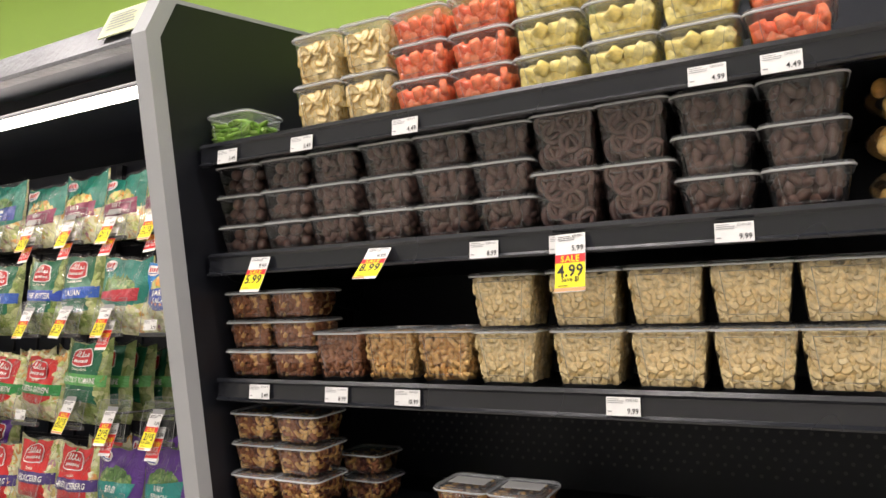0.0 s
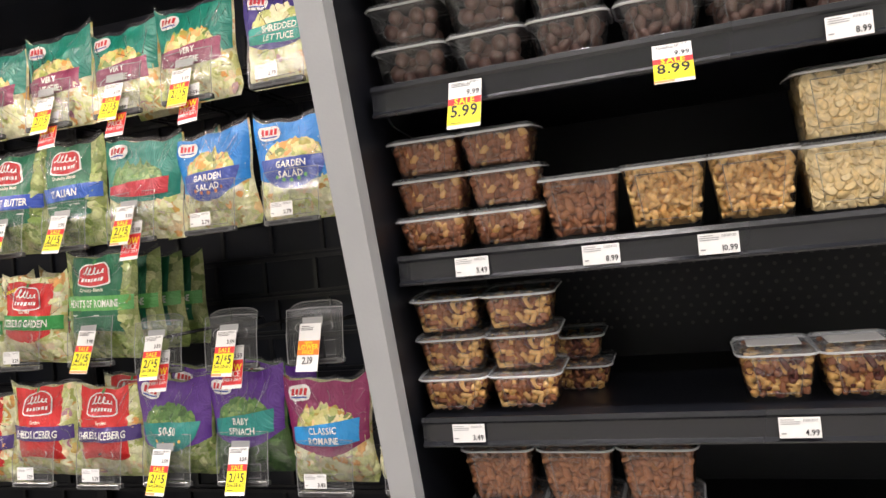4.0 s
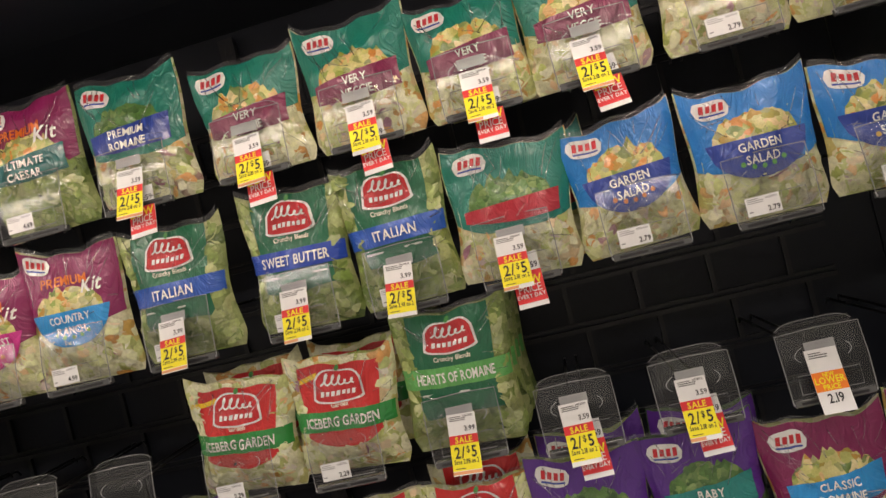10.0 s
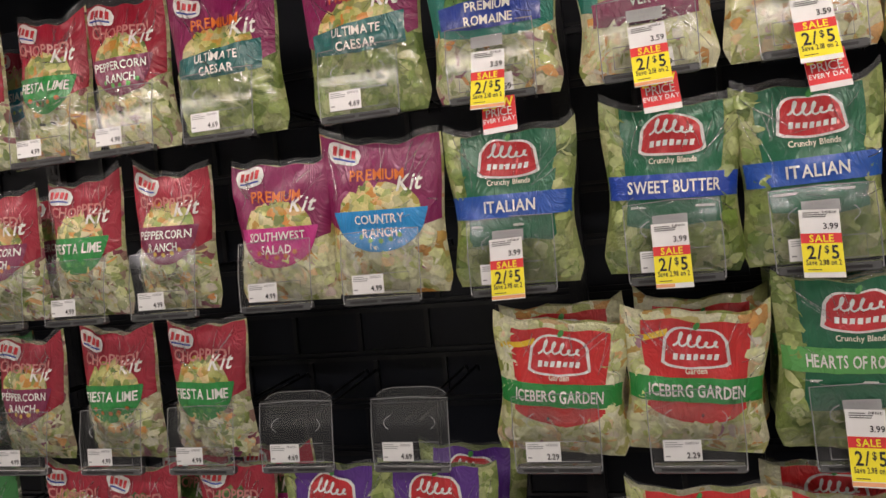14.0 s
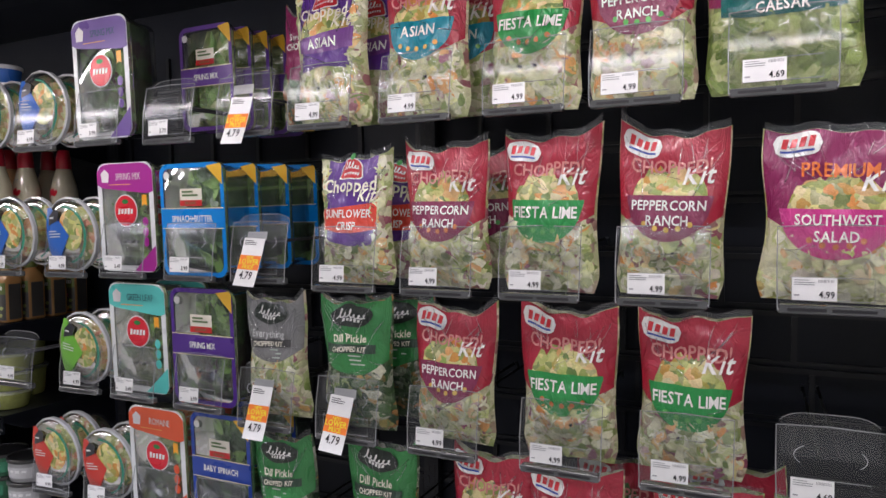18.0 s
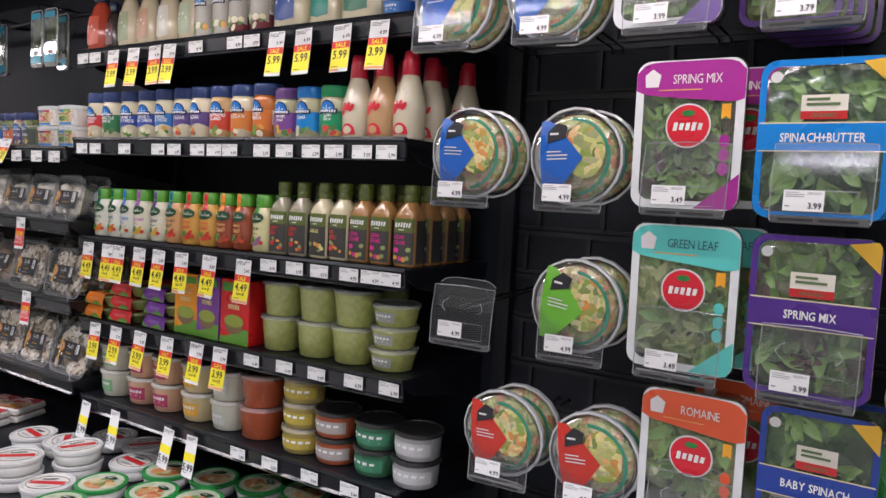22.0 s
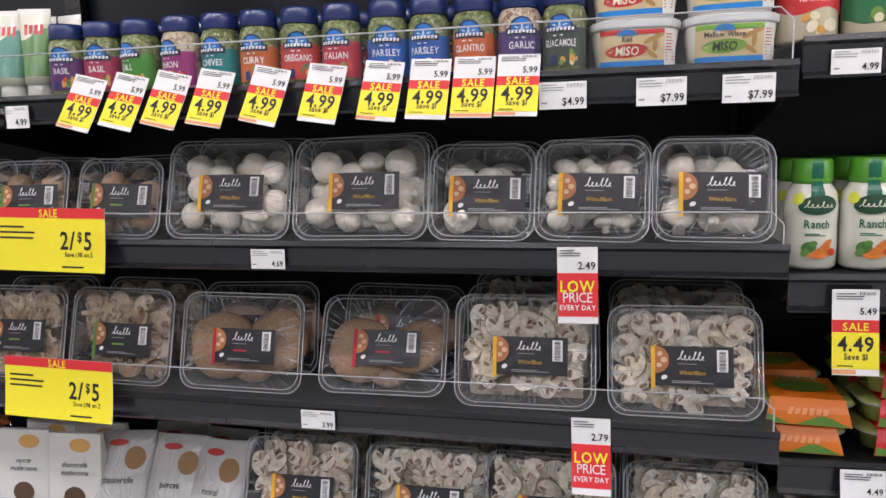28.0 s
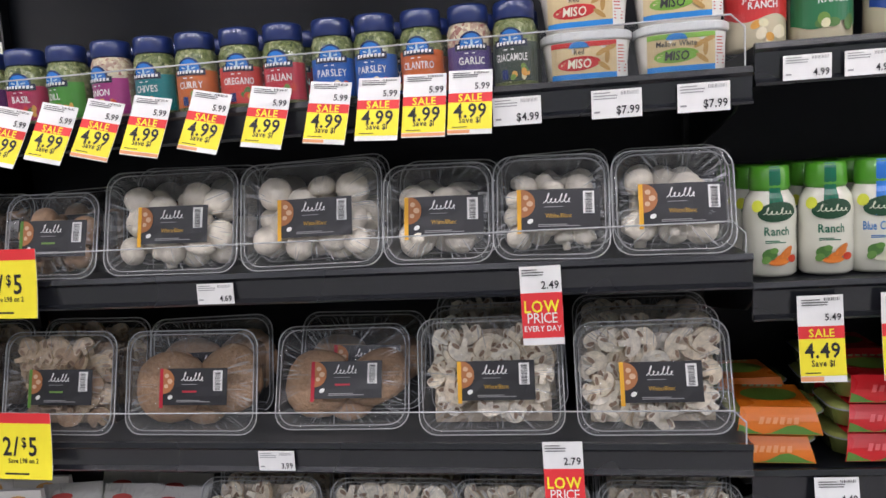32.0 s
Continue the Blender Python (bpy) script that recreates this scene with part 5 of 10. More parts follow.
# upper row
for kind, x, h, w, price, tag in (
        ("shredded", -1.262, 0.205, 0.20, "2.79", None), ("shredded", -1.460, 0.208, 0.205, "2.79", None),
        ("very_veggie", -1.676, 0.215, 0.205, "", FIVE), ("very_veggie", -1.860, 0.20, 0.19, "", FIVE), ("very_veggie", -2.055, 0.218, 0.20, "", FIVE),
        ("very_veggie", -2.254, 0.205, 0.195, "", FIVE), ("premium_romaine", -2.470, 0.238, 0.20, "", FIVE),
        ("caesar_kit", -2.672, 0.248, 0.20, "4.69", None), ("caesar_kit", -2.912, 0.246, 0.20, "4.69", None),
        ("peppercorn", -3.095, 0.262, 0.158, "4.99", None), ("fiesta_lime", -3.258, 0.255, 0.150, "4.99", None), ("asian", -3.440, 0.25, 0.152, "4.99", None),
        ("sesame", -3.625, 0.25, 0.150, "4.99", None)):
    salad_bag(kind, x, 1.548, w, h, 0.011, random.uniform(-2.5, 2.5))
    hook(x, 1.535, price, tag, 0, low=bool(tag))
salad_bag("sweet_kale", -3.74, 1.56, 0.14, 0.23, 0.10, 3)
hook(-3.788, 1.532, "", LOWER4)
hook(-3.979, 1.530, "3.79")
# second row
for kind, x, h, w, price, tag, lean, low in (
        ("garden_salad", -1.07, 0.215, 0.20, "2.79", None, 0, 0), ("garden_salad", -1.262, 0.215, 0.20, "2.79", None, 1, 0), ("garden_salad", -1.463, 0.226, 0.205, "2.79", None, 0, 0), ("garden_salad", -1.660, 0.222, 0.195, "2.79", None, -3, 0),
        ("green_blend", -1.866, 0.236, 0.215, "", FIVE, 3, 1), ("italian", -2.055, 0.255, 0.19, "3.99", FIVE2, -2, 0), ("sweet_butter", -2.243, 0.252, 0.195, "3.99", FIVE2, 2, 0),
        ("italian", -2.469, 0.245, 0.20, "3.99", FIVE2, 0, 0), ("country_ranch", -2.672, 0.258, 0.205, "4.99", None, 2, 0), ("southwest", -2.852, 0.240, 0.185, "4.99", None, 1, 0),
        ("peppercorn", -3.061, 0.250, 0.156, "4.99", None, 1, 0), ("fiesta_lime", -3.240, 0.254, 0.156, "4.99", None, 1, 0), ("peppercorn", -3.414, 0.246, 0.154, "4.99", None, 1, 0),
        ("sunflower_crisp", -3.592, 0.236, 0.148, "4.99", None, 1, 0)):
    if x < -1.1:
        salad_bag(kind, x, 1.266, w, h, 0.010, lean + random.uniform(-1, 1))
        hook(x, 1.256, price, tag, 0, low=bool(low))
hook(-3.778, 1.266, "", LOWER4, 0)
# third row
for kind, x, h, w, price, tag, lean in (
        ("hearts", -2.022, 0.258, 0.208, "", FIVE2, 3), ("iceberg_garden", -2.235, 0.222, 0.205, "2.29", None, 4), ("iceberg_garden", -2.430, 0.220, 0.205, "2.29", None, 5),
        ("fiesta_lime", -3.030, 0.250, 0.156, "4.99", None, 2), ("fiesta_lime", -3.212, 0.252, 0.158, "4.99", None, 1), ("peppercorn", -3.412, 0.243, 0.15, "4.99", None, 2),
        ("dill_pickle", -3.600, 0.248, 0.150, "", LOWER4, -1), ("everything", -3.782, 0.243, 0.142, "", LOWER4, -2)):
    salad_bag(kind, x, 1.000, w, h, 0.010, lean)
    hook(x, 0.988, price, tag)
hook(-1.262, 0.968, "2.19", LOWER, 2)
hook(-1.446, 0.968, "", LOWER, 1)
hook(-1.646, 0.966, "", ("3.59", "2/$5", "Save 2.18 on 2", "sale"), 1, low=True)
hook(-1.834, 0.966, "", ("3.59", "2/$5", "Save 2.18 on 2", "sale"), -1, low=True)
hook(-2.656, 0.991, "4.69", None, -2)
hook(-2.851, 0.991, "4.69", None, 2)
hook(-4.524, 0.998, "4.99", None, 2)
# fourth row
for kind, x, top, w, h, price, tag, lean in (
        ("classic_romaine", -1.262, 0.945, 0.205, 0.235, "3.49", None, 1), ("classic_romaine", -1.460, 0.940, 0.205, 0.235, "3.49", None, 0), ("baby_spinach", -1.655, 0.966, 0.20, 0.24, "", FIVE, -1),
        ("fifty_fifty", -1.852, 0.958, 0.205, 0.235, "", FIVE, 1), ("shreds", -2.043, 0.948, 0.20, 0.232, "3.29", None, 0), ("shreds", -2.240, 0.955, 0.205, 0.235, "3.29", None, 1),
        ("shreds", -2.43, 0.93, 0.20, 0.23, "3.29", None, 1),
        ("caesar_purple", -2.640, 0.995, 0.20, 0.24, "4.69", None, 0), ("caesar_purple", -2.822, 0.995, 0.195, 0.24, "4.69", None, 1), ("sunflower_crunch", -3.010, 1.000, 0.152, 0.25, "4.99", None, 1),
        ("sunflower_crunch", -3.200, 0.990, 0.156, 0.25, "4.99", None, -1), ("applewood", -3.352, 1.000, 0.148, 0.25, "4.99", None, 2), ("dill_pickle", -3.560, 0.988, 0.148, 0.245, "", LOWER4, 0),
        ("dill_pickle", -3.765, 0.972, 0.146, 0.245, "", LOWER4, -6)):
    salad_bag(kind, x, top - h, w, h, 0.010, lean)
    hook(x, top - h - 0.012, price, tag)

# ---- shelf labels ----
def shelf_label(x, y, z, price, w=0.052, h=0.028, lean=0.0):
    t = thing("shelf_label", "small white price label on the shelf rail", "price label", pose(x, y, z, 0, lean, 0), "shelf price labels")
    part("card", Geo().box((-w / 2, -0.0016, -h), (w / 2, 0.0, 0.0)), WHITE, t)
    small_label(t, lambda k: flat(-0.0012 * k), 0, -h / 2, w, h, price)
    return t


def plastic(color, rough=0.28, coat=0.4, grain=0.05):
    key = (tuple(color), rough, coat)
    if key not in CARDS:
        CARDS[key] = principled("moulded_plastic", color, rough, coat=coat, grain=grain, grain_scale=30)
    return CARDS[key]


def repeat(build, places):
    """Builds a thing at the first pose and copies it to the others."""
    first = build(places[0])
    return [first] + [copy_thing(first, m) for m in places[1:]]


# ---- clear deli boxes of nuts and fruit ----
CHOC = island_mix("dark_chocolate", [(0.150, 0.080, 0.060), (0.195, 0.108, 0.084), (0.125, 0.064, 0.050), (0.175, 0.096, 0.074)], 0.34, 0.6)
ALMOND = island_mix("almond_skin", [(0.32, 0.12, 0.045), (0.42, 0.17, 0.065), (0.24, 0.088, 0.034), (0.37, 0.145, 0.053)], 0.45, 0.1)
CASHEW = island_mix("roasted_cashew", [(0.76, 0.45, 0.14), (0.84, 0.56, 0.22), (0.68, 0.36, 0.10), (0.80, 0.52, 0.20)], 0.4, 0.15)
SLICE = island_mix("sliced_almond", [(0.93, 0.74, 0.39), (0.95, 0.79, 0.47), (0.89, 0.67, 0.31), (0.94, 0.77, 0.43)], 0.5, 0.1)
BANANA = island_mix("banana_chip", [(0.84, 0.63, 0.25), (0.88, 0.72, 0.36), (0.76, 0.52, 0.16), (0.86, 0.67, 0.31)], 0.45, 0.1)
BANANA_IN = principled("banana_chip_flesh", (0.88, 0.74, 0.42), 0.45, grain=0.15, grain_scale=120)
PAPAYA = island_mix("red_papaya", [(0.88, 0.15, 0.045), (0.92, 0.25, 0.095), (0.84, 0.10, 0.030), (0.92, 0.32, 0.14)], 0.32, 0.3)
PINE = island_mix("yellow_pineapple", [(0.86, 0.72, 0.20), (0.88, 0.78, 0.34), (0.82, 0.64, 0.14), (0.88, 0.80, 0.42)], 0.35, 0.2)
CELERY = island_mix("green_celery", [(0.20, 0.42, 0.04), (0.30, 0.52, 0.08), (0.13, 0.32, 0.03), (0.38, 0.58, 0.14)], 0.4, 0.2)
PECAN = principled("brown_nuts", (0.34, 0.13, 0.055), 0.45, grain=0.45, grain_scale=120, bump=0.001, bump_scale=140)
CRAN = principled("dried_fruit", (0.13, 0.035, 0.024), 0.4, grain=0.4, grain_scale=80)
GOLD = principled("golden_nuts", (0.68, 0.40, 0.14), 0.42, grain=0.25, grain_scale=80)


def rnd_turn(r):
    return Euler((r.uniform(0, 6.3), r.uniform(0, 6.3), r.uniform(0, 6.3))).to_matrix()


def chunk(g, c, s, turn, mat, r):
    """An irregular diced piece with blunt edges."""
    k = len(g.v)
    sx, sy, sz = r.uniform(0.8, 1.2), r.uniform(0.65, 1.05), r.uniform(0.5, 0.9)
    g.ball((0, 0, 0), 1.0, mat=mat, nu=8, nv=5)
    for i in range(k, len(g.v)):
        p = Vector([math.copysign(abs(a) ** 0.34, a) for a in g.v[i]])
        p = turn @ Vector((p.x * s * sx * r.uniform(0.93, 1.07), p.y * s * sy, p.z * s * sz))
        g.v[i] = (c[0] + p.x, c[1] + p.y, c[2] + p.z)


def filling(kind, w, d, h, taper):
    """Pieces heaped in a tapered box, those along the walls and on top; each lies inside the box."""
    r = random.Random(hash_of(kind))
    g = Geo()
    mats = {"balls": [CHOC], "choc_almonds": [CHOC], "pretzels": [CHOC], "slices": [SLICE], "cashews": [CASHEW], "almonds": [ALMOND], "nut_mix": [ALMOND, PECAN, PECAN, ALMOND, GOLD, PECAN, ALMOND, PECAN],
            "banana": [BANANA, BANANA_IN], "papaya": [PAPAYA], "pineapple": [PINE], "celery": [CELERY], "trail": [PECAN, CRAN, GOLD, PECAN, CASHEW]}[kind]
    size = {"balls": 0.0120, "choc_almonds": 0.0100, "pretzels": 0.0075, "slices": 0.0036, "banana": 0.0075, "papaya": 0.0095, "pineapple": 0.0105, "celery": 0.008}.get(kind, 0.0070)
    inset = 0.002 + size * (1.3 if kind in ("balls", "choc_almonds", "pretzels") else 0.8)
    deep = 0.003 + inset * (1.0 if kind in ("slices", "pineapple", "banana") else 1.5)
    core = [rect_ring(0, 0, (w * (taper + (1 - taper) * q)) - 2 * deep, (d * (taper + (1 - taper) * q)) - 2 * deep, 0.006, 0.004 + q * (h * (0.84 if kind in ("papaya", "pineapple", "celery") else 0.95) - 0.024), 2) for q in (0, 1)]
    g.loft(core, 0)
    count = {"slices": 800, "pretzels": 240, "banana": 420, "papaya": 260, "pineapple": 220, "celery": 160, "balls": 420}.get(kind, 620)
    apart = {"slices": 0.0040, "balls": 0.0185, "choc_almonds": 0.0140, "pretzels": 0.0200, "cashews": 0.0062, "almonds": 0.0065, "nut_mix": 0.0058, "banana": 0.0090, "papaya": 0.0100, "pineapple": 0.0115, "celery": 0.0070, "trail": 0.0058}[kind]
    full = h * {"banana": 0.93, "papaya": 0.92, "pineapple": 0.93, "celery": 0.90}.get(kind, 1.0)
    laid = []
    for k in range(count):
        q = r.random() ** 0.9
        z = 0.003 + size * 0.9 + q * (full - 0.012 - size * 1.5)
        ww, dd = w * (taper + (1 - taper) * z / h) / 2 - inset, d * (taper + (1 - taper) * z / h) / 2 - inset
        side = r.random()
        if side < 0.46:
            c = (r.uniform(-ww, ww), -dd + r.uniform(0, 0.004), z)
        elif side < 0.62:
            c = (-ww + r.uniform(0, 0.004), r.uniform(-dd, dd), z)
        elif side < 0.78:
            c = (ww - r.uniform(0, 0.004), r.uniform(-dd, dd), z)
        else:
            c = (r.uniform(-ww, ww), r.uniform(-dd, dd), full - 0.008 - size + r.uniform(-0.005, 0.002))
        # no piece lies inside another
        if any((c[0] - e[0]) ** 2 + (c[1] - e[1]) ** 2 + (c[2] - e[2]) ** 2 < apart * apart for e in laid):
            continue
        laid.append(c)
        t, m = rnd_turn(r), r.randrange(len(mats) if kind != "banana" else 1)
        if kind == "balls":
            g.ball(c, r.uniform(0.0105, 0.0125), mat=m, nu=10, nv=7)
        elif kind in ("choc_almonds", "almonds", "nut_mix"):
            s = 1.5 if kind == "choc_almonds" else 1.1
            g.ball(c, 0.0065 * s, 1.55, 0.85, 0.6 if kind != "choc_almonds" else 0.85, t, m, 9, 6)
        elif kind == "pretzels":
            spin = 0 if 0.46 > side or side > 0.78 else 90
            t2 = Euler((radians(90 + r.uniform(-14, 14)), r.uniform(-1.5, 1.5), radians(spin) + r.uniform(-0.25, 0.25))).to_matrix()
            g.ring(c, 0.0155, 0.0048, t2, m, 14, 6)
            for e in (-0.006, 0.006):
                q0, q1 = t2 @ Vector((e * 0.2, 0.010, 0)), t2 @ Vector((e * 1.8, -0.010, 0))
                g.tube([(c[0] + q0.x, c[1] + q0.y, c[2] + q0.z), (c[0] + q1.x, c[1] + q1.y, c[2] + q1.z)], 0.0038, 5, m)
        elif kind == "slices":
            g.ball(c, 0.0098, 1.0, 0.66, 0.10, Euler((r.uniform(-0.5, 0.5) + 1.57, r.uniform(-3, 3), (0 if 0.46 > side or side > 0.78 else 1.57) + r.uniform(-0.35, 0.35))).to_matrix() if side < 0.78 else t, m, 10, 4)
        elif kind in ("cashews", "trail"):
            if kind == "trail" and r.random() < 0.55:
                chunk(g, c, 0.006, t, m, r)
            else:
                pts = [t @ Vector((0.009 * math.cos(a), 0.007 * math.sin(a), 0)) for a in (0.0, 0.8, 1.6, 2.4, 3.1)]
                g.tube([(c[0] + p.x, c[1] + p.y, c[2] + p.z) for p in pts], 0.0042, 6, m)
        elif kind == "banana":
            t2 = Euler((radians(90 + r.uniform(-28, 28)), 0, radians(0 if 0.46 > side or side > 0.78 else 90) + r.uniform(-0.5, 0.5))).to_matrix()
            g.ring(c, 0.0118, 0.0015, t2, m, 14, 5)
            g.ball(c, 0.0118, 1, 1, 0.13, t2, 1 if len(mats) > 1 else 0, 12, 4)
            g.ball(c, 0.0030, 1, 1, 0.75, t2, 0, 6, 4)
        elif kind in ("papaya", "pineapple"):
            chunk(g, c, 0.0118 if kind == "papaya" else 0.0140, t, m, r)
        elif kind == "celery":
            g.ball(c, 0.010, 2.4, 0.7, 0.5, Euler((0, r.uniform(-0.5, 0.5), r.uniform(-0.6, 0.6))).to_matrix(), m, 8, 5)
    # the pieces lie flat against the walls, floor and lid
    for i, (x, y, z) in enumerate(g.v):
        z = max(0.003, min(h - 0.004, z))
        hw, hd = w * (taper + (1 - taper) * z / h) / 2 - 0.0018, d * (taper + (1 - taper) * z / h) / 2 - 0.0018
        over = max(abs(x) / hw, abs(y) / hd)
        if over > 1:
            x, y = max(-hw, min(hw, x)) * (1 - 0.012 * min(1, over - 1)), max(-hd, min(hd, y)) * (1 - 0.012 * min(1, over - 1))
        g.v[i] = (x, y, z)
    return g, mats


TUBWALL = clear_plastic("clear_tub_wall", 0.010, (0.98, 0.98, 0.98), 0.06, 0.002, 25, True, 1.3)
TUB_EDGE = clear_plastic("bright_tub_edge", 0.16, (0.95, 0.97, 0.99), 0.10, 0.002, 25, True, 2.0)
BOX_RIM = principled("frosted_lid_rim", (0.52, 0.53, 0.54), 0.14, grain=0.1, coat=0.5)


def hash_of(s):
    return sum((i + 1) * ord(c) for i, c in enumerate(s))


BOX_LABEL = {"balls": "dark chocolate balls", "choc_almonds": "dark chocolate almonds", "pretzels": "chocolate covered pretzels", "slices": "sliced almonds", "cashews": "roasted cashews", "almonds": "whole almonds",
             "nut_mix": "mixed chopped nuts", "banana": "banana chips", "papaya": "red dried papaya", "pineapple": "yellow dried pineapple", "celery": "cut green celery", "trail": "trail mix"}


def deli_box(kind, m, w=0.112, d=0.112, h=0.060, taper=0.80, sticker=False):
    b = thing("deli_box", "clear plastic deli box of " + BOX_LABEL[kind], "food box", m, "deli boxes of " + BOX_LABEL[kind])
    g, mats = filling(kind, w, d, h, taper)
    part("filling", g, mats, b, BOX_LABEL[kind], smooth=True)
    rings = [rect_ring(0, 0, w * taper, d * taper, 0.012, 0.0, 3), rect_ring(0, 0, w * taper + 0.003, d * taper + 0.003, 0.014, 0.003, 3), rect_ring(0, 0, w * 0.985, d * 0.985, 0.016, h - 0.008, 3), rect_ring(0, 0, w, d, 0.016, h - 0.006, 3)]
    part("tub", Geo().loft(rings, 0, False), TUBWALL, b, "clear tapered tub", smooth=True)
    lo, hi = 0.16, 0.84
    edge = [(e * (w * (taper + (1 - taper) * q) / 2 - 0.016), -d * (taper + (1 - taper) * q) / 2 - 0.0004, q * h) for e, q in ((-1, hi), (-1, lo), (1, lo), (1, hi), (-1, hi))]
    part("pressed_panel", Geo().tube(edge, 0.0007, 5), TUB_EDGE, b, "raised edge pressed into the front")
    rings = [rect_ring(0, 0, w + 0.004, d + 0.004, 0.017, h - 0.007, 3), rect_ring(0, 0, w + 0.006, d + 0.006, 0.018, h - 0.003, 3), rect_ring(0, 0, w + 0.001, d + 0.001, 0.016, h + 0.001, 3), rect_ring(0, 0, w * 0.90, d * 0.90, 0.014, h + 0.001, 3), rect_ring(0, 0, w * 0.88, d * 0.88, 0.014, h - 0.002, 3)]
    lid = part("lid", Geo().loft(rings), LID, b, "clear snap lid")
    part("rim", Geo().tube([(p[0], p[1], p[2]) for p in rect_ring(0, 0, w + 0.005, d + 0.005, 0.017, h - 0.005, 3)] + [rect_ring(0, 0, w + 0.005, d + 0.005, 0.017, h - 0.005, 3)[0]], 0.0019, 6), BOX_RIM, lid)
    if sticker:
        part("sticker", Geo().box((-0.035, -0.02, h + 0.0012), (0.035, 0.02, h + 0.002)), WHITE, b, "white paper sticker")
    return b


def box_stack(kind, spots, z, y, n, h, w=0.112, tilt=6.0, sticker=False):
    """Stacks of n boxes with their front at y on a deck at height z."""
    places = []
    d = w
    for x in spots:
        for k in range(n):
            j = random.Random(int(1000 * x) + k)
            base = pose(x, y, z, tilt) @ pose(0, d / 2, k * (h + 0.0018) + 0.001)
            places.append(base @ pose(j.uniform(-0.002, 0.002), j.uniform(-0.002, 0.003), 0, 0, 0, j.uniform(-2.0, 2.0)))
    return repeat(lambda m: deli_box(kind, m, w, d, h, 0.80, sticker), places)


za, ya = 1.6235, -0.335
deli_box("celery", pose(-1.082, ya + 0.052, za, 6), 0.112, 0.11, 0.076, 0.86)
box_stack("banana", (-0.860, -0.752), za, ya, 2, 0.092, 0.108)
box_stack("papaya", (-0.638, -0.522, -0.060), za, ya, 3, 0.061)
box_stack("pineapple", (-0.406, -0.290, -0.176), za, ya, 3, 0.061)
za, ya = 1.4075, -0.298
box_stack("balls", (-1.080, -0.961), za, ya, 3, 0.060, 0.110)
box_stack("choc_almonds", (-0.845, -0.725, -0.613, -0.500, -0.170, -0.054), za, ya, 3, 0.060, 0.110)
box_stack("pretzels", (-0.392, -0.282), za, ya, 2, 0.093, 0.110)
za, ya = 1.1615, -0.255
box_stack("nut_mix", (-1.081, -0.968), za, ya, 3, 0.057, 0.110)
box_stack("almonds", (-0.856,), za, ya, 1, 0.092, 0.112)
box_stack("cashews", (-0.741, -0.626), za, ya, 1, 0.094, 0.112)
box_stack("slices", (-0.512, -0.376, -0.252, -0.134, -0.018), za, ya, 2, 0.092, 0.116)
za, ya = 0.9115, -0.222
box_stack("trail", (-1.081, -0.969), za, ya, 3, 0.060, 0.108)
box_stack("trail", (-0.618, -0.515), za, ya + 0.01, 1, 0.072, 0.100, 6, True)
deli_box("trail", pose(-0.905, ya + 0.175, za + 0.004, 4), 0.104, 0.104, 0.050)
deli_box("trail", pose(-0.912, ya + 0.178, za + 0.056, 4), 0.100, 0.100, 0.046)
za, ya = 0.6665, -0.185
box_stack("almonds", (-1.030, -0.908, -0.788), za, ya, 2, 0.093, 0.112, 6, True)
for x, price in ((-1.112 + 0.06, "3.49"), (-0.868, "3.49"), (-0.647, "4.49"), (-0.165, "4.99"), (-0.073, "4.49")):
    shelf_label(x, -0.3645, 1.606, price, 0.050, 0.027)
for x, price in ((-0.518, "8.99"), (-0.383, "5.99"), (-0.145, "9.99")):
    shelf_label(x, -0.3265, 1.392, price, 0.050, 0.027)
for x, price in ((-1.015, "3.49"), (-0.832, "8.99"), (-0.682, "10.99"), (-0.313, "9.99")):
    shelf_label(x, -0.2835, 1.152, price, 0.050, 0.027)
for x, price in ((-1.055, "3.49"), (-0.605, "4.99")):
    shelf_label(x, -0.2475, 0.903, price, 0.050, 0.027)
price_sale_tag("price_tag", -0.987, -0.328, 1.394, "9.99", "5.99", "", "sale", 17, 0, 1, 0.047, 0.074)
price_sale_tag("price_tag", -0.716, -0.328, 1.394, "9.99", "8.99", "", "sale", 34, 0, 1, 0.047, 0.074)
price_sale_tag("price_tag", -0.372, -0.336, 1.392, "5.99", "4.99", "Save $1", "sale", 6, 0, -2, 0.046, 0.090)

# bag of nuts at the end of the chocolate shelf
for k in range(3):
    nb = thing("nut_bag", "clear net bag of pale nuts lying on the shelf", "nut bag", pose(0.085, -0.24, 1.408 + k * 0.062), "bags of nuts")
    g = Geo()
    r = random.Random(k)
    for i in range(26):
        g.ball((r.uniform(-0.045, 0.05), r.uniform(-0.04, 0.04), r.uniform(0.012, 0.048)), 0.013, 1.2, 1, 0.9, rnd_turn(r), 0, 8, 5)
    part("nuts", g, [CASHEW], nb, smooth=True)
    part("film", Geo().ball((0, 0, 0.030), 0.066, 1, 0.75, 0.45, None, 0, 16, 10), CLEAR, nb, smooth=True)

# ---- dressing bay ----
def around(R, cx=0.0):
    """A cylinder wall, u along its girth from the front, R a number or a function of height."""
    def fn(u, v):
        rr = R(v) if callable(R) else R
        a = u / (R(0.05) if callable(R) else R)
        return (cx + rr * math.sin(a), -rr * math.cos(a), v)
    return fn


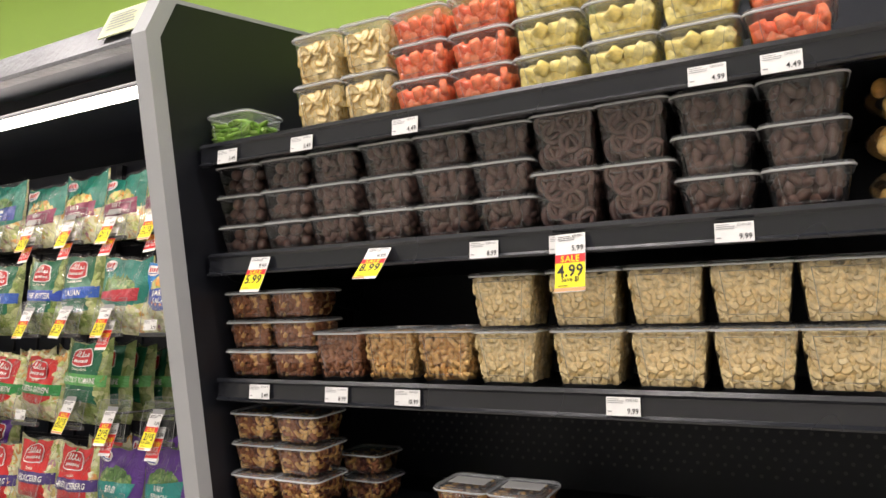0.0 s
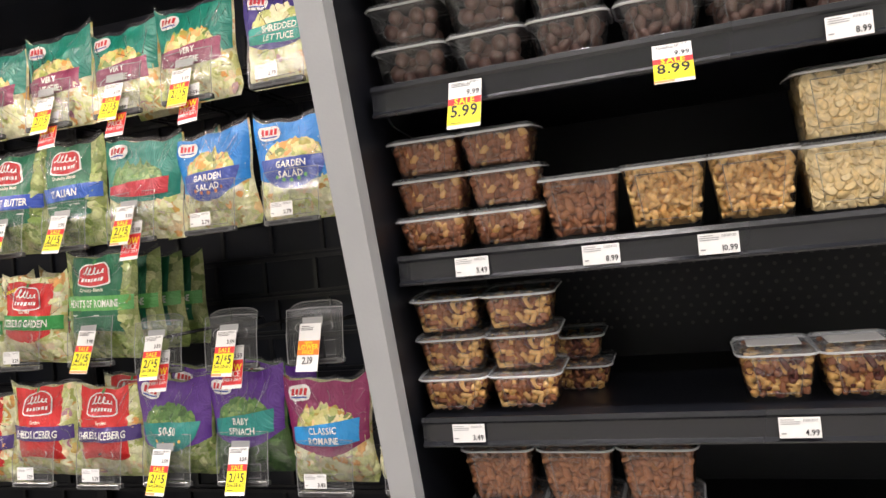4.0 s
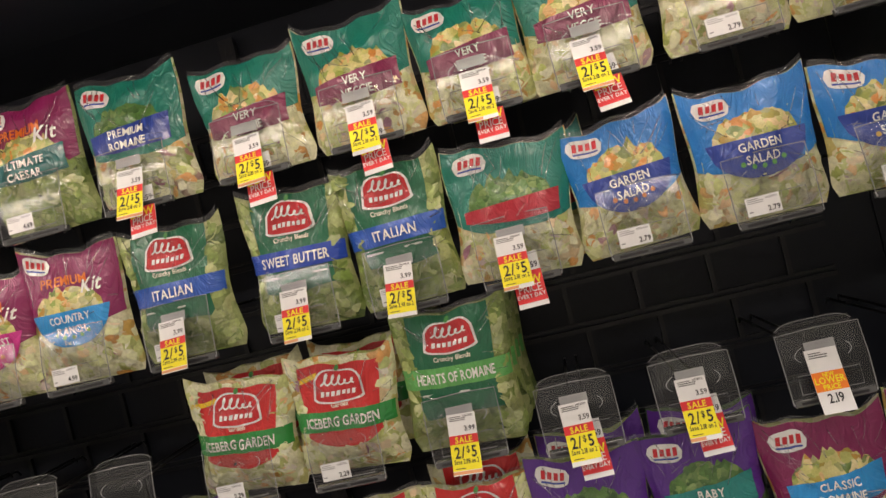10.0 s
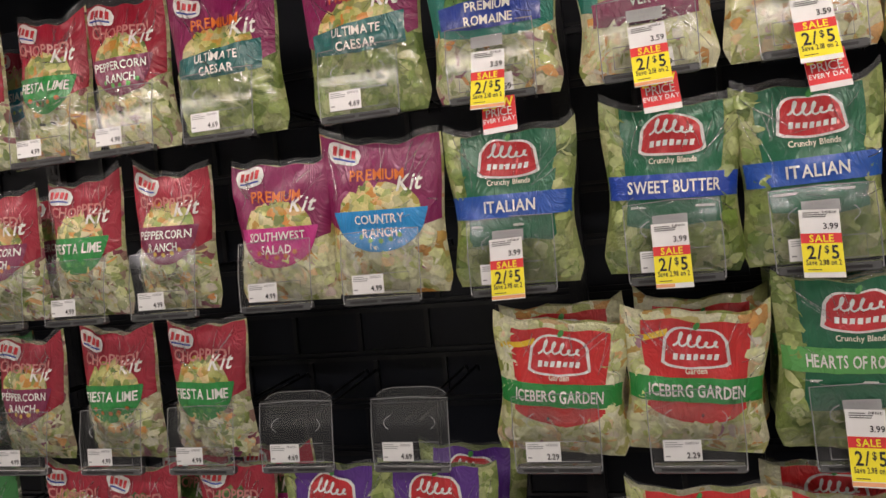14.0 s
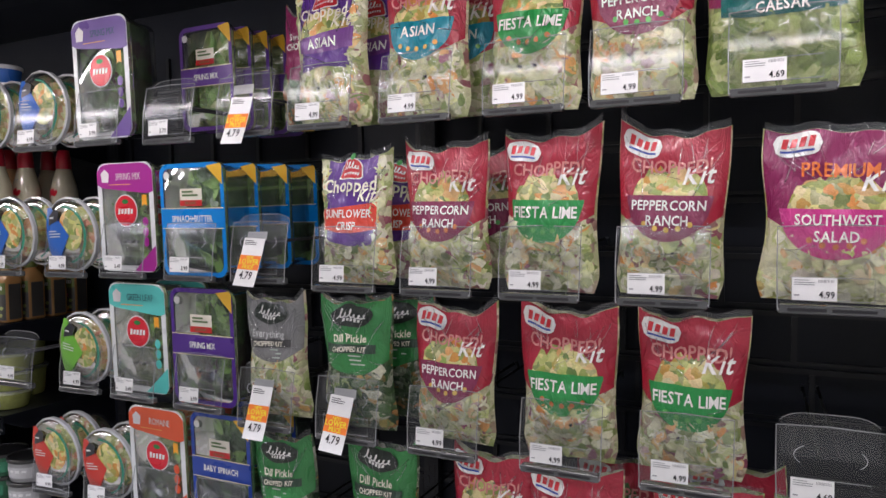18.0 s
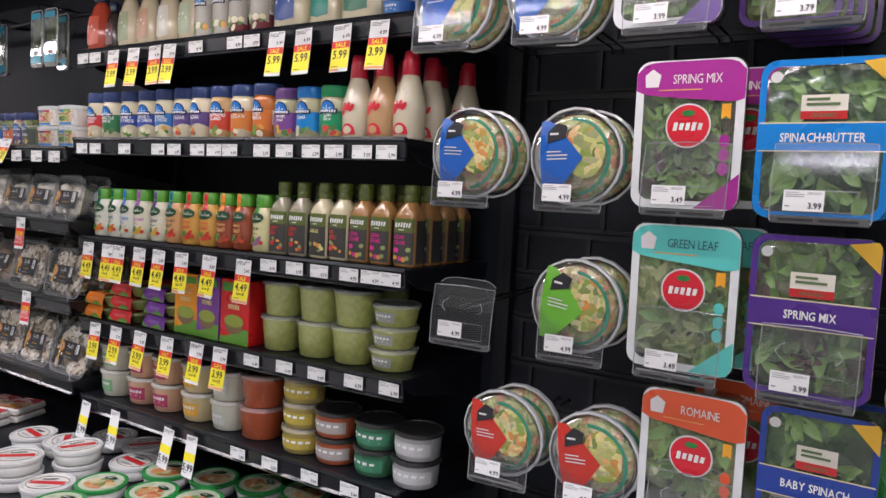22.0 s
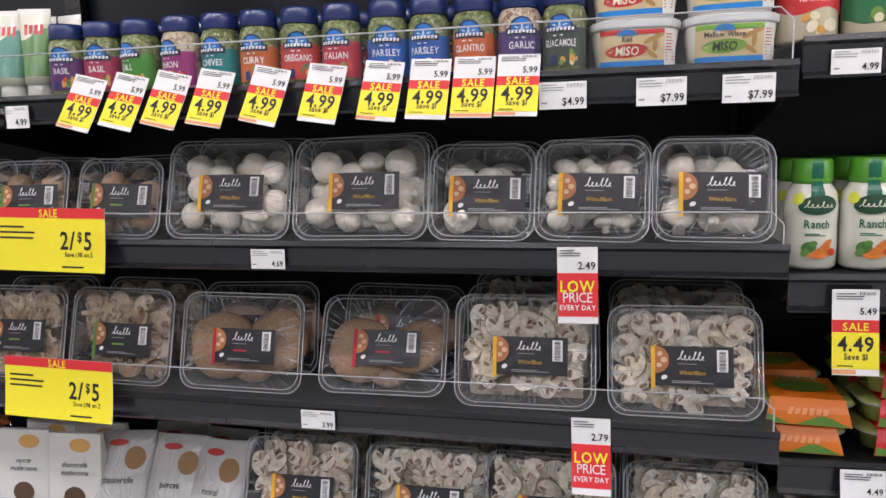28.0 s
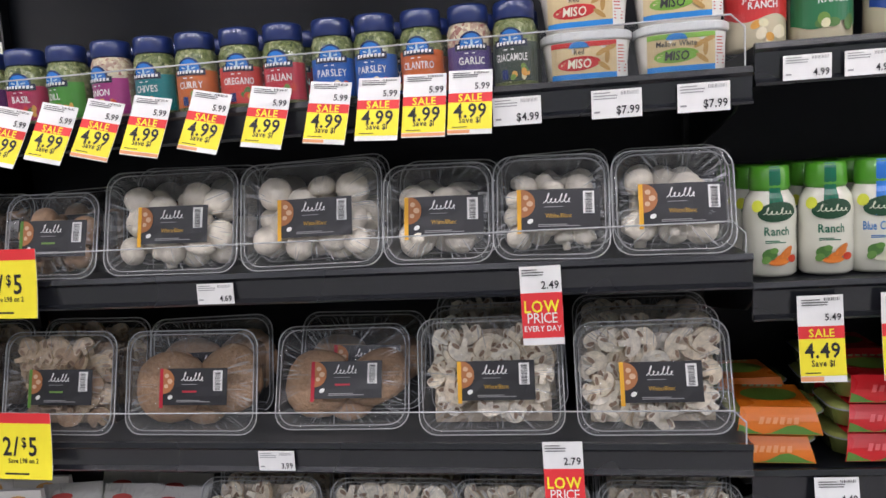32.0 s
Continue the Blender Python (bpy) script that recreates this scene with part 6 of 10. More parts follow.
def dressing_jar(m, lid_c, body_c, top_c, low_c, words, label, h=0.134, r=0.036, glass=False):
    j = thing("dressing_jar", label, "jar", m, "jars of dressing")
    part("jar_body", Geo().lathe([(r * 0.90, 0), (r, 0.004), (r, h * 0.70), (r * 0.96, h * 0.76), (r * 0.88, h * 0.79), (r * 0.88, h * 0.82)], 28), plastic(body_c, 0.15, 0.6), j, smooth=True)
    lid = part("lid", Geo().lathe([(r * 0.95, h * 0.79), (r * 0.97, h * 0.80), (r * 0.97, h * 0.97), (r * 0.93, h), (r * 0.6, h + 0.0005)], 28), plastic(lid_c, 0.35, 0.2), j, smooth=True)
    rib = Geo()
    for i in range(40):
        a = 2 * math.pi * i / 40
        c, s = math.cos(a), math.sin(a)
        q = r * 0.97
        rib.add([(q * c - 0.0008 * s, q * s + 0.0008 * c, h * 0.82), (q * c + 0.0008 * s, q * s - 0.0008 * c, h * 0.82), (1.02 * q * c, 1.02 * q * s, h * 0.83), (1.02 * q * c, 1.02 * q * s, h * 0.95), (q * c - 0.0008 * s, q * s + 0.0008 * c, h * 0.96), (q * c + 0.0008 * s, q * s - 0.0008 * c, h * 0.96)], [(0, 2, 3, 4), (2, 1, 5, 3)])
    tagged(part("rib", rib, plastic(lid_c, 0.35, 0.2), lid), kind="stuff")
    f1, f2, f3 = around(r + 0.0006), around(r + 0.0012), around(r + 0.0018)
    part("label_field", Geo().patch(f1, lambda u: h * (0.27 if low_c == top_c or sum(low_c) > 1.2 else 0.16) + 0.004 * math.sin(90 * u), lambda u: h * 0.525, -r * 1.45, r * 1.30, 20, 3), card(top_c, 0.32), j, "coloured label field")
    part("side_print", Geo().patch(f1, lambda u: h * 0.27, lambda u: h * 0.525, r * 1.32, r * 1.75, 4, 1), WHITE, j, "white printed side panel")
    part("code", Geo().barcode(lambda u, v: around(r + 0.0012)(r * 1.53 + v, h * 0.40 + u), 0, 0, 0.028, 0.010, 0, 12), INK_BLACK, j)
    arch_emblem(j, r, 0.0, h * 0.525, 0.050, 0.024)
    for k, s in enumerate(words):
        part("lettering", Geo().text(s, f3, 0.002, h * (0.42 if len(words) == 1 else 0.455 - 0.072 * k), 0.0120, 0, True, 0.82, width=0.056), WHITE, j)
    food_picture(j, r, 0.006, h * 0.06, h * 0.24, 0.050, hash_of(label))
    return j


def arch_emblem(j, r, u0, v0, w, tall):
    """A blue domed emblem on a dark band, with a row of white strokes."""
    f2, f3, f4 = around(r + 0.0014), around(r + 0.0020), around(r + 0.0026)
    dome = lambda k: (lambda u: v0, lambda u: v0 + 0.0003 + tall * k * math.sqrt(max(0.0, 1 - ((u - u0) / (w * 0.42 * k)) ** 2)))
    em = part("emblem", Geo().patch(f2, *dome(1.0), u0 - w * 0.42, u0 + w * 0.42, 14, 4), card((0.012, 0.030, 0.11), 0.3), j, "blue domed emblem")
    part("emblem_sky", Geo().patch(f3, *dome(0.86), u0 - w * 0.42 * 0.86, u0 + w * 0.42 * 0.86, 14, 4), card((0.02, 0.16, 0.52), 0.3), em)
    part("emblem_light", Geo().poly(f4, [(u0 - 0.0018, v0), (u0 + 0.0018, v0), (u0 + 0.001, v0 + tall * 0.55), (u0 - 0.001, v0 + tall * 0.55)]).disc(f4, u0 - w * 0.16, v0 + tall * 0.25, w * 0.08, tall * 0.06, 0, 8, 1, -0.3).disc(f4, u0 + w * 0.16, v0 + tall * 0.25, w * 0.08, tall * 0.06, 0, 8, 1, 0.3), card((0.42, 0.60, 0.72), 0.3), em)
    bn = part("emblem_band", Geo().patch(f3, lambda u: v0 - tall * 0.26, lambda u: v0 + tall * 0.22, u0 - w * 0.52, u0 + w * 0.52, 12, 1), card((0.012, 0.018, 0.045), 0.3), em, "dark band")
    part("emblem_mark", Geo().blocks(f4, u0, v0 - tall * 0.02, w * 0.92, tall * 0.28, 8, 0, 0.0), WHITE, bn, "row of white strokes")


def food_picture(j, r, u0, v0, tall, w, seed):
    """A printed heap of food: leaves, roots and drops in a few colours."""
    rr = random.Random(seed)
    tones = [(0.62, 0.06, 0.03), (0.74, 0.68, 0.50), (0.16, 0.28, 0.05), (0.66, 0.34, 0.06), (0.70, 0.66, 0.42), (0.08, 0.18, 0.04)]
    main = rr.randrange(6)
    for k in range(7):
        a, b = rr.uniform(-0.42, 0.42) * w, rr.uniform(0.12, 0.70) * tall
        c = tones[main if k % 2 else rr.randrange(6)]
        part("picture", Geo().disc(around(r + 0.0010 + 0.00016 * k), u0 + a, v0 + b, rr.uniform(0.10, 0.19) * w, rr.uniform(0.14, 0.26) * tall, 0, 11, 1, rr.uniform(-0.8, 0.8)), card(c, 0.35), j)


LIDB, CREAMY, TAN, ORGY = (0.012, 0.035, 0.14), (0.66, 0.60, 0.42), (0.55, 0.36, 0.16), (0.50, 0.16, 0.035)
zc, yc = 1.3905, 0.098
JARS = [(-5.876, CREAMY, (0.55, 0.03, 0.03), (0.60, 0.60, 0.56), ["JALAPENO", "RANCH"], "cream jalapeno ranch dressing jar with a blue lid"), (-5.800, CREAMY, (0.02, 0.16, 0.06), (0.04, 0.22, 0.10), ["HOMESTYLE", "RANCH"], "homestyle ranch dressing jar with a green label"),
        (-5.713, CREAMY, (0.02, 0.06, 0.30), (0.66, 0.66, 0.62), ["CHUNKY", "BLUE CHEESE"], "chunky blue cheese dressing jar with a blue band"), (-5.632, CREAMY, (0.02, 0.06, 0.30), (0.66, 0.66, 0.62), ["CHUNKY", "BLUE CHEESE"], "chunky blue cheese dressing jar with a blue band"),
        (-5.554, CREAMY, (0.02, 0.16, 0.45), (0.66, 0.66, 0.62), ["ORIGINAL", "BLUE CHEESE"], "original blue cheese dressing jar with a bright blue band"), (-5.476, CREAMY, (0.10, 0.06, 0.22), (0.10, 0.06, 0.22), ["CAESAR"], "caesar dressing jar with a violet label"),
        (-5.405, CREAMY, (0.10, 0.06, 0.22), (0.10, 0.06, 0.22), ["CAESAR"], "caesar dressing jar with a violet label"), (-5.329, TAN, (0.55, 0.05, 0.02), (0.60, 0.10, 0.03), ["THOUSAND", "ISLAND"], "thousand island dressing jar with a red label"),
        (-5.250, CREAMY, (0.62, 0.20, 0.03), (0.62, 0.25, 0.04), ["COLESLAW"], "coleslaw dressing jar with an orange label"), (-5.171, ORGY, (0.62, 0.16, 0.02), (0.55, 0.09, 0.02), ["HONEY", "FRENCH"], "orange dressing jar with an orange label")]
for x, bc, tc, lc, words, label in JARS:
    dressing_jar(pose(x, yc + 0.036, zc, 0, 0, random.uniform(-12, 12)), LIDB, bc, tc, lc, words, label)
for x, lc, tc, words, label in ((-5.099, (0.16, 0.06, 0.24), (0.20, 0.06, 0.28), ["Sweet", "Sour"], "pickle jar with a purple lid and label"), (-5.027, (0.0, 0.16, 0.50), (0.0, 0.22, 0.58), ["Ranch"], "pickle jar with a blue lid and label"), (-4.953, (0.0, 0.22, 0.07), (0.0, 0.25, 0.10), ["Cole", "Slaw"], "coleslaw jar with a green lid and label")):
    dressing_jar(pose(x, yc + 0.036, zc, 0, 0, random.uniform(-10, 10)), lc, (0.42, 0.40, 0.24), tc, (0.24, 0.05, 0.04), words, label, 0.120, 0.035)


def sauce_bottle(m, sauce):
    """A tapered sauce bottle with a red cap and a red bird-like mark, drawn as plain shapes."""
    b = thing("sauce_bottle", "cream sauce bottle with a tall red cap", "bottle", m, "bottles of sauce")
    R = lambda v: 0.034 if v < 0.075 else 0.034 - 0.017 * min(1, (v - 0.075) / 0.065)
    part("bottle", Geo().lathe([(0.031, 0), (0.034, 0.004), (0.035, 0.07), (0.032, 0.09), (0.024, 0.118), (0.018, 0.140)], 28), plastic(sauce, 0.2, 0.5), b, smooth=True)
    part("cap", Geo().lathe([(0.0185, 0.132), (0.020, 0.136), (0.0185, 0.165), (0.015, 0.185), (0.008, 0.187)], 24), plastic((0.45, 0.012, 0.03), 0.3, 0.3), b, "red cap", smooth=True)
    fn = around(lambda v: R(v) + 0.0022)
    g = Geo()
    for k in range(5):
        a = 0.4 + k * 0.5
        g.disc(fn, -0.002 + 0.018 * math.cos(a + 0.5), 0.052 + 0.020 * math.sin(a + 0.5), 0.005, 0.010, 0, 10, 1, a - 1.0)
    part("mark", g, card((0.62, 0.015, 0.03), 0.35), b, "red petal shaped mark")
    g = Geo().patch(fn, lambda u: 0.010, lambda u: 0.014 + 0.020 * math.sqrt(max(0, 1 - (u / 0.020) ** 2)), -0.020, 0.020, 12, 2)
    part("mark", g, card((0.62, 0.015, 0.03), 0.35), b)
    part("mark_inner", Geo().disc(around(lambda v: R(v) + 0.003), 0.0, 0.020, 0.011, 0.009, 0, 14, 2), plastic(sauce, 0.2, 0.5), b)
    part("small_print", Geo().bars(fn, 0, 0.095, 0.030, 0.018, 3, 0), card((0.05, 0.25, 0.40)), b)
    return b


repeat(lambda m: sauce_bottle(m, (0.64, 0.58, 0.42)), [pose(-4.886, yc + 0.034, zc), pose(-4.745, yc + 0.034, zc), pose(-4.742, yc + 0.110, zc, 0, 0, 8), pose(-4.885, yc + 0.112, zc), pose(-4.700, yc + 0.19, zc), pose(-4.78, yc + 0.20, zc)])
repeat(lambda m: sauce_bottle(m, (0.55, 0.33, 0.16)), [pose(-4.815, yc + 0.034, zc), pose(-4.814, yc + 0.110, zc, 0, 0, 8)])


def creamy_bottle(m, body_c, strip_c, words, word_c, label, pic):
    b = thing("dressing_bottle", label, "bottle", m, "bottles of dressing with green caps")
    prof = [(0.028, 0), (0.0325, 0.005), (0.0330, 0.035), (0.0320, 0.060), (0.0330, 0.082), (0.030, 0.100), (0.0235, 0.110), (0.0215, 0.113)]
    part("bottle", Geo().lathe(prof, 28, flat=0.86), plastic(body_c, 0.18, 0.6), b, smooth=True)
    part("cap", Geo().lathe([(0.0225, 0.110), (0.0245, 0.113), (0.0250, 0.116), (0.0240, 0.139), (0.0215, 0.142), (0.01, 0.1425)], 24, flat=0.9), plastic((0.075, 0.30, 0.018), 0.3, 0.4), b, "green cap", smooth=True)

    def fn(k):
        def at(u, v):
            rr = np.interp(v, [q[1] for q in prof] + [0.116, 0.139, 0.142], [q[0] for q in prof] + [0.025, 0.024, 0.0215]) + 0.0007 * k
            a = u / 0.033
            return (float(rr) * math.sin(a), -0.87 * float(rr) * math.cos(a) - 0.0004 * k, v)
        return at
    part("seal_strip", Geo().patch(fn(1.5), lambda u: 0.088, lambda u: 0.1415, -0.009, 0.009, 4, 8), card(strip_c, 0.3), b, "printed seal strip")
    part("emblem", Geo().disc(fn(2), 0.001, 0.084, 0.024, 0.0125, 0, 20, 2, 0.10), card((0.008, 0.055, 0.022), 0.35), b, "dark green oval emblem")
    part("emblem_mark", Geo().scribble(fn(3), 0.001, 0.0842, 0.034, 0.010, 6, 0.0011, 0, 5), card((0.62, 0.66, 0.50)), b, "pale handwritten mark")
    part("flash", Geo().disc(fn(2.4), -0.024, 0.092, 0.0075, 0.0075, 0, 14, 1), card((0.62, 0.66, 0.04), 0.35), b, "yellow green round flash")
    g = Geo()
    for k, s in enumerate(words):
        g.text(s, fn(2), 0, (0.060 if len(words) == 1 else 0.063 - k * 0.012), 0.0150 if len(words) == 1 else 0.0125, 0, True, 0.8, width=0.046)
    part("lettering", g, card(word_c, 0.4), b)
    part("small_print", Geo().bars(fn(2), 0.000, 0.0725 if len(words) == 1 else 0.0745, 0.018, 0.0016, 1).bars(fn(2), -0.001, 0.0455, 0.026, 0.0044, 2), card(word_c, 0.4), b)
    r = random.Random(hash_of(label))
    for k, (u, v, a, c, turn) in enumerate(((-0.009, 0.030, 0.0090, (0.06, 0.17, 0.03), 0.3), (0.006, 0.026, 0.0130, pic, 0.45), (0.010, 0.031, 0.0125, tuple(0.85 * q for q in pic), 0.9), (0.002, 0.020, 0.0120, pic, 0.15), (0.019, 0.024, 0.0062, (0.60, 0.06, 0.02), 0.0), (-0.013, 0.023, 0.0058, (0.12, 0.26, 0.05), 0.8), (-0.004, 0.035, 0.0048, (0.10, 0.24, 0.04), 0.0))):
        slim = 0.36 if k in (1, 2, 3) else 0.8
        part("picture", Geo().disc(fn(2 + 0.15 * k), u, v, a, a * slim, 0, 14, 1, turn + r.uniform(-0.1, 0.1)), card(c, 0.35), b)
    return b


W1, W2, OR1, OR2, BR = (0.66, 0.66, 0.56), (0.68, 0.66, 0.50), (0.60, 0.33, 0.13), (0.62, 0.34, 0.06), (0.28, 0.06, 0.022)
zc, yc = 1.1135, 0.112
GT, REDW = (0.0, 0.12, 0.06), (0.55, 0.06, 0.02)
for k, (x, bc, sc, words, wc, label, pic) in enumerate((
        (-5.858, W1, GT, ["Ranch"], GT, "white ranch dressing bottle with a green cap", (0.70, 0.20, 0.02)), (-5.790, W1, GT, ["Ranch"], GT, "white ranch dressing bottle with a green cap", (0.70, 0.20, 0.02)),
        (-5.731, W1, (0.02, 0.16, 0.55), ["Blue Cheese"], (0.05, 0.20, 0.50), "white blue cheese dressing bottle with a green cap", (0.60, 0.60, 0.45)), (-5.667, W2, (0.30, 0.08, 0.34), ["Poppyseed"], (0.45, 0.10, 0.40), "pale poppyseed dressing bottle with a green cap", (0.75, 0.42, 0.03)),
        (-5.588, W2, (0.09, 0.04, 0.20), ["Caesar"], (0.05, 0.03, 0.12), "cream caesar dressing bottle with a green cap", (0.66, 0.42, 0.08)), (-5.520, OR1, (0.0, 0.16, 0.20), ["Thousand", "Island"], (0.08, 0.06, 0.03), "peach thousand island dressing bottle with a green cap", (0.60, 0.04, 0.02)),
        (-5.449, OR2, (0.55, 0.02, 0.03), ["Sweet", "Italian"], REDW, "orange sweet italian dressing bottle with a green cap", (0.60, 0.04, 0.02)), (-5.379, OR2, (0.55, 0.02, 0.03), ["Sweet", "Italian"], REDW, "orange sweet italian dressing bottle with a green cap", (0.60, 0.04, 0.02)),
        (-5.313, BR, (0.75, 0.22, 0.02), ["Honey", "French"], (0.70, 0.40, 0.15), "brown honey french dressing bottle with a green cap", (0.40, 0.06, 0.02)), (-5.249, BR, (0.75, 0.22, 0.02), ["Honey", "French"], (0.70, 0.40, 0.15), "brown honey french dressing bottle with a green cap", (0.40, 0.06, 0.02)),
        (-5.179, (0.66, 0.62, 0.32), (0.06, 0.26, 0.04), ["Slaw"], (0.12, 0.14, 0.05), "yellow slaw dressing bottle with a green cap", (0.30, 0.14, 0.28)))):
    first = creamy_bottle(pose(x, yc + 0.03, on_shelf(zc, x), 0, 0, random.uniform(-8, 8)), bc, sc, words, wc, label, pic)
    for q in (1, 2, 3):
        copy_thing(first, pose(x + random.uniform(-0.003, 0.003), yc + 0.03 + q * 0.062, on_shelf(zc, x), 0, 0, random.uniform(-8, 8)))


def square_bottle(m, dressing, words, word_c, label):
    b = thing("dressing_bottle", label, "bottle", m, "square bottles of dressing")
    w = 0.054
    part("bottle", Geo().loft([rect_ring(0, 0, w * 0.92, w * 0.92, 0.010, 0, 4), rect_ring(0, 0, w, w, 0.012, 0.005, 4), rect_ring(0, 0, w, w, 0.012, 0.108, 4), rect_ring(0, 0, w * 0.90, w * 0.90, 0.018, 0.122, 4), rect_ring(0, 0, w * 0.60, w * 0.60, 0.0160, 0.134, 4), rect_ring(0, 0, w * 0.50, w * 0.50, 0.0133, 0.142, 4)]), plastic(dressing, 0.12, 0.7), b, smooth=True)
    part("cap", Geo().lathe([(0.0145, 0.138), (0.0162, 0.142), (0.0160, 0.152), (0.0152, 0.153), (0.0168, 0.154), (0.0162, 0.173), (0.014, 0.175), (0.006, 0.1752)], 26), plastic((0.10, 0.13, 0.018), 0.3, 0.4), b, "olive green cap", smooth=True)
    y = -w / 2

    def wrap(k):
        def at(u, v):
            s = max(-1.0, min(1.0, u / (w / 2)))
            return (u, y - 0.0006 * k + 0.006 * abs(s) ** 8, v)
        return at
    for sx in (-1, 1):
        part("label_side", Geo().box((sx * (w / 2 + 0.0004) - 0.0002, y + 0.012, 0.008), (sx * (w / 2 + 0.0004) + 0.0002, w / 2 - 0.01, 0.100)), card((0.045, 0.043, 0.04), 0.4), b)
    part("label_field", Geo().patch(wrap(1), lambda u: 0.007, lambda u: 0.074, -w * 0.49, w * 0.49, 12, 2), card((0.045, 0.043, 0.04), 0.4), b, "charcoal label")
    part("label_band", Geo().patch(wrap(1), lambda u: 0.074, lambda u: 0.104, -w * 0.49, w * 0.49, 12, 2), card((0.095, 0.13, 0.022), 0.4), b, "olive label band")
    part("brand_mark", Geo().blocks(wrap(2), 0, 0.090, 0.042, 0.012, 6, 0, 0.0), WHITE, b, "row of white strokes")
    part("small_print", Geo().bars(wrap(2), 0, 0.079, 0.022, 0.003, 1), WHITE, b)
    g = Geo()
    for k, s in enumerate(words):
        g.text(s, wrap(2), -0.024, 0.064 - k * 0.0115, 0.0125, 0, True, 0.75, 0.0, width=0.032)
    part("lettering", g, card(word_c, 0.4), b)
    r = random.Random(hash_of(label))
    for k in range(6):
        g = Geo().disc(wrap(2 + k * 0.1), r.uniform(-0.020, 0.022), r.uniform(0.014, 0.042), r.uniform(0.004, 0.0075), r.uniform(0.003, 0.006), 0, 9, 1, r.uniform(-0.6, 0.6))
        part("picture", g, card((word_c, (0.30, 0.36, 0.12), (0.70, 0.32, 0.05))[k % 3], 0.4), b)
    return b


DR_GREY, DR_CREAM, DR_BROWN = (0.30, 0.28, 0.19), (0.62, 0.56, 0.36), (0.36, 0.19, 0.065)
for x, dc, words, wc, label in ((-5.112, DR_GREY, ["POPPY", "SEED"], (0.60, 0.03, 0.03), "square bottle of grey poppy seed dressing"), (-5.049, DR_GREY, ["POPPY", "SEED"], (0.60, 0.03, 0.03), "square bottle of grey poppy seed dressing"),
                                (-4.981, DR_CREAM, ["CAESAR"], (0.75, 0.66, 0.25), "square bottle of cream caesar dressing"), (-4.920, DR_CREAM, ["FUJI", "APPLE"], (0.65, 0.05, 0.05), "square bottle of cream fuji apple dressing"),
                                (-4.860, DR_BROWN, ["ASIAN", "SESAME"], (0.65, 0.03, 0.28), "square bottle of brown asian sesame dressing"), (-4.801, DR_BROWN, ["ASIAN", "SESAME"], (0.65, 0.03, 0.28), "square bottle of brown asian sesame dressing"), (-4.736, DR_BROWN, ["ASIAN", "SESAME"], (0.65, 0.03, 0.28), "square bottle of brown asian sesame dressing")):
    first = square_bottle(pose(x, yc + 0.03, on_shelf(zc, x), 0, 0, random.uniform(-5, 5)), dc, words, wc, label)
    for q in (1, 2, 3):
        copy_thing(first, pose(x, yc + 0.03 + q * 0.064, on_shelf(zc, x), 0, 0, random.uniform(-5, 5)))


# guacamole: flat packs in sleeves, boxes, tubs
def mini_pack(m, sleeve):
    """A flat tray of guacamole cups, a card sleeve folded over its front."""
    p = thing("snack_pack", "flat guacamole tray in a printed card sleeve", "snack pack", m, "guacamole snack packs")
    w, d, h = 0.118, 0.10, 0.036
    for x in (-0.031, 0.031):
        part("tray", Geo().loft([rect_ring(x, d / 2, 0.044, d * 0.74, 0.020, 0.001, 5), rect_ring(x, d / 2, 0.056, d * 0.92, 0.026, h * 0.60, 5), rect_ring(x, d / 2, 0.061, d, 0.028, h * 0.66, 5), rect_ring(x, d / 2, 0.061, d, 0.028, h * 0.78, 5), rect_ring(x, d / 2, 0.050, d * 0.86, 0.022, h * 0.86, 5)]), GUAC, p, "clear cup of green guacamole", smooth=True)
        e = rect_ring(x, d / 2, 0.062, d + 0.001, 0.028, h * 0.72, 5)
        part("tray_rim", Geo().tube(e + [e[0]], 0.0011, 5), HOLDER_RIM, p, "clear rim")

    def wrap(u, v):
        # runs up the front and back over the top
        if v < h:
            return (u * (1.06 - 0.16 * v / h), -0.013 - 0.003 * math.sin(math.pi * v / h) + 0.012 * v / h, v)
        return (u * 0.90, -0.001 + (v - h), h * 0.93 + 0.0015)
    g = Geo().patch(wrap, lambda u: 0.003, lambda u: h - 0.0001, -0.050, 0.050, 6, 4).patch(wrap, lambda u: h, lambda u: h + d * 0.97, -0.050, 0.050, 4, 4)
    sl = part("sleeve", g, card(sleeve, 0.3), p, "printed sleeve")
    fr = lambda u, v: (wrap(u, v)[0], wrap(u, v)[1] - 0.0010, v)
    fr2 = lambda u, v: (wrap(u, v)[0], wrap(u, v)[1] - 0.0018, v)
    part("picture", Geo().patch(fr, lambda u: 0.004, lambda u: 0.010 + 0.006 * math.sin(u * 90), -0.049, 0.049, 10, 2), card((0.10, 0.24, 0.03), 0.35), sl, "printed green avocado pattern")
    part("brand_mark", Geo().blocks(fr2, 0, h * 0.58, 0.052, 0.010, 6), card(tuple(min(0.8, 0.10 + q * 1.25) for q in sleeve), 0.4), sl, "row of paler strokes")
    tp = lambda u, v: (u, v, h * 0.93 + 0.0026)
    part("top_print", Geo().disc(tp, 0, d * 0.52, 0.036, 0.026, 0, 20, 1), card((0.16, 0.28, 0.04), 0.35), sl, "printed green bowl")
    part("top_mark", Geo().blocks(tp, 0, d * 0.88, 0.056, 0.012, 6), card((0.55, 0.60, 0.30), 0.35), sl)
    return p


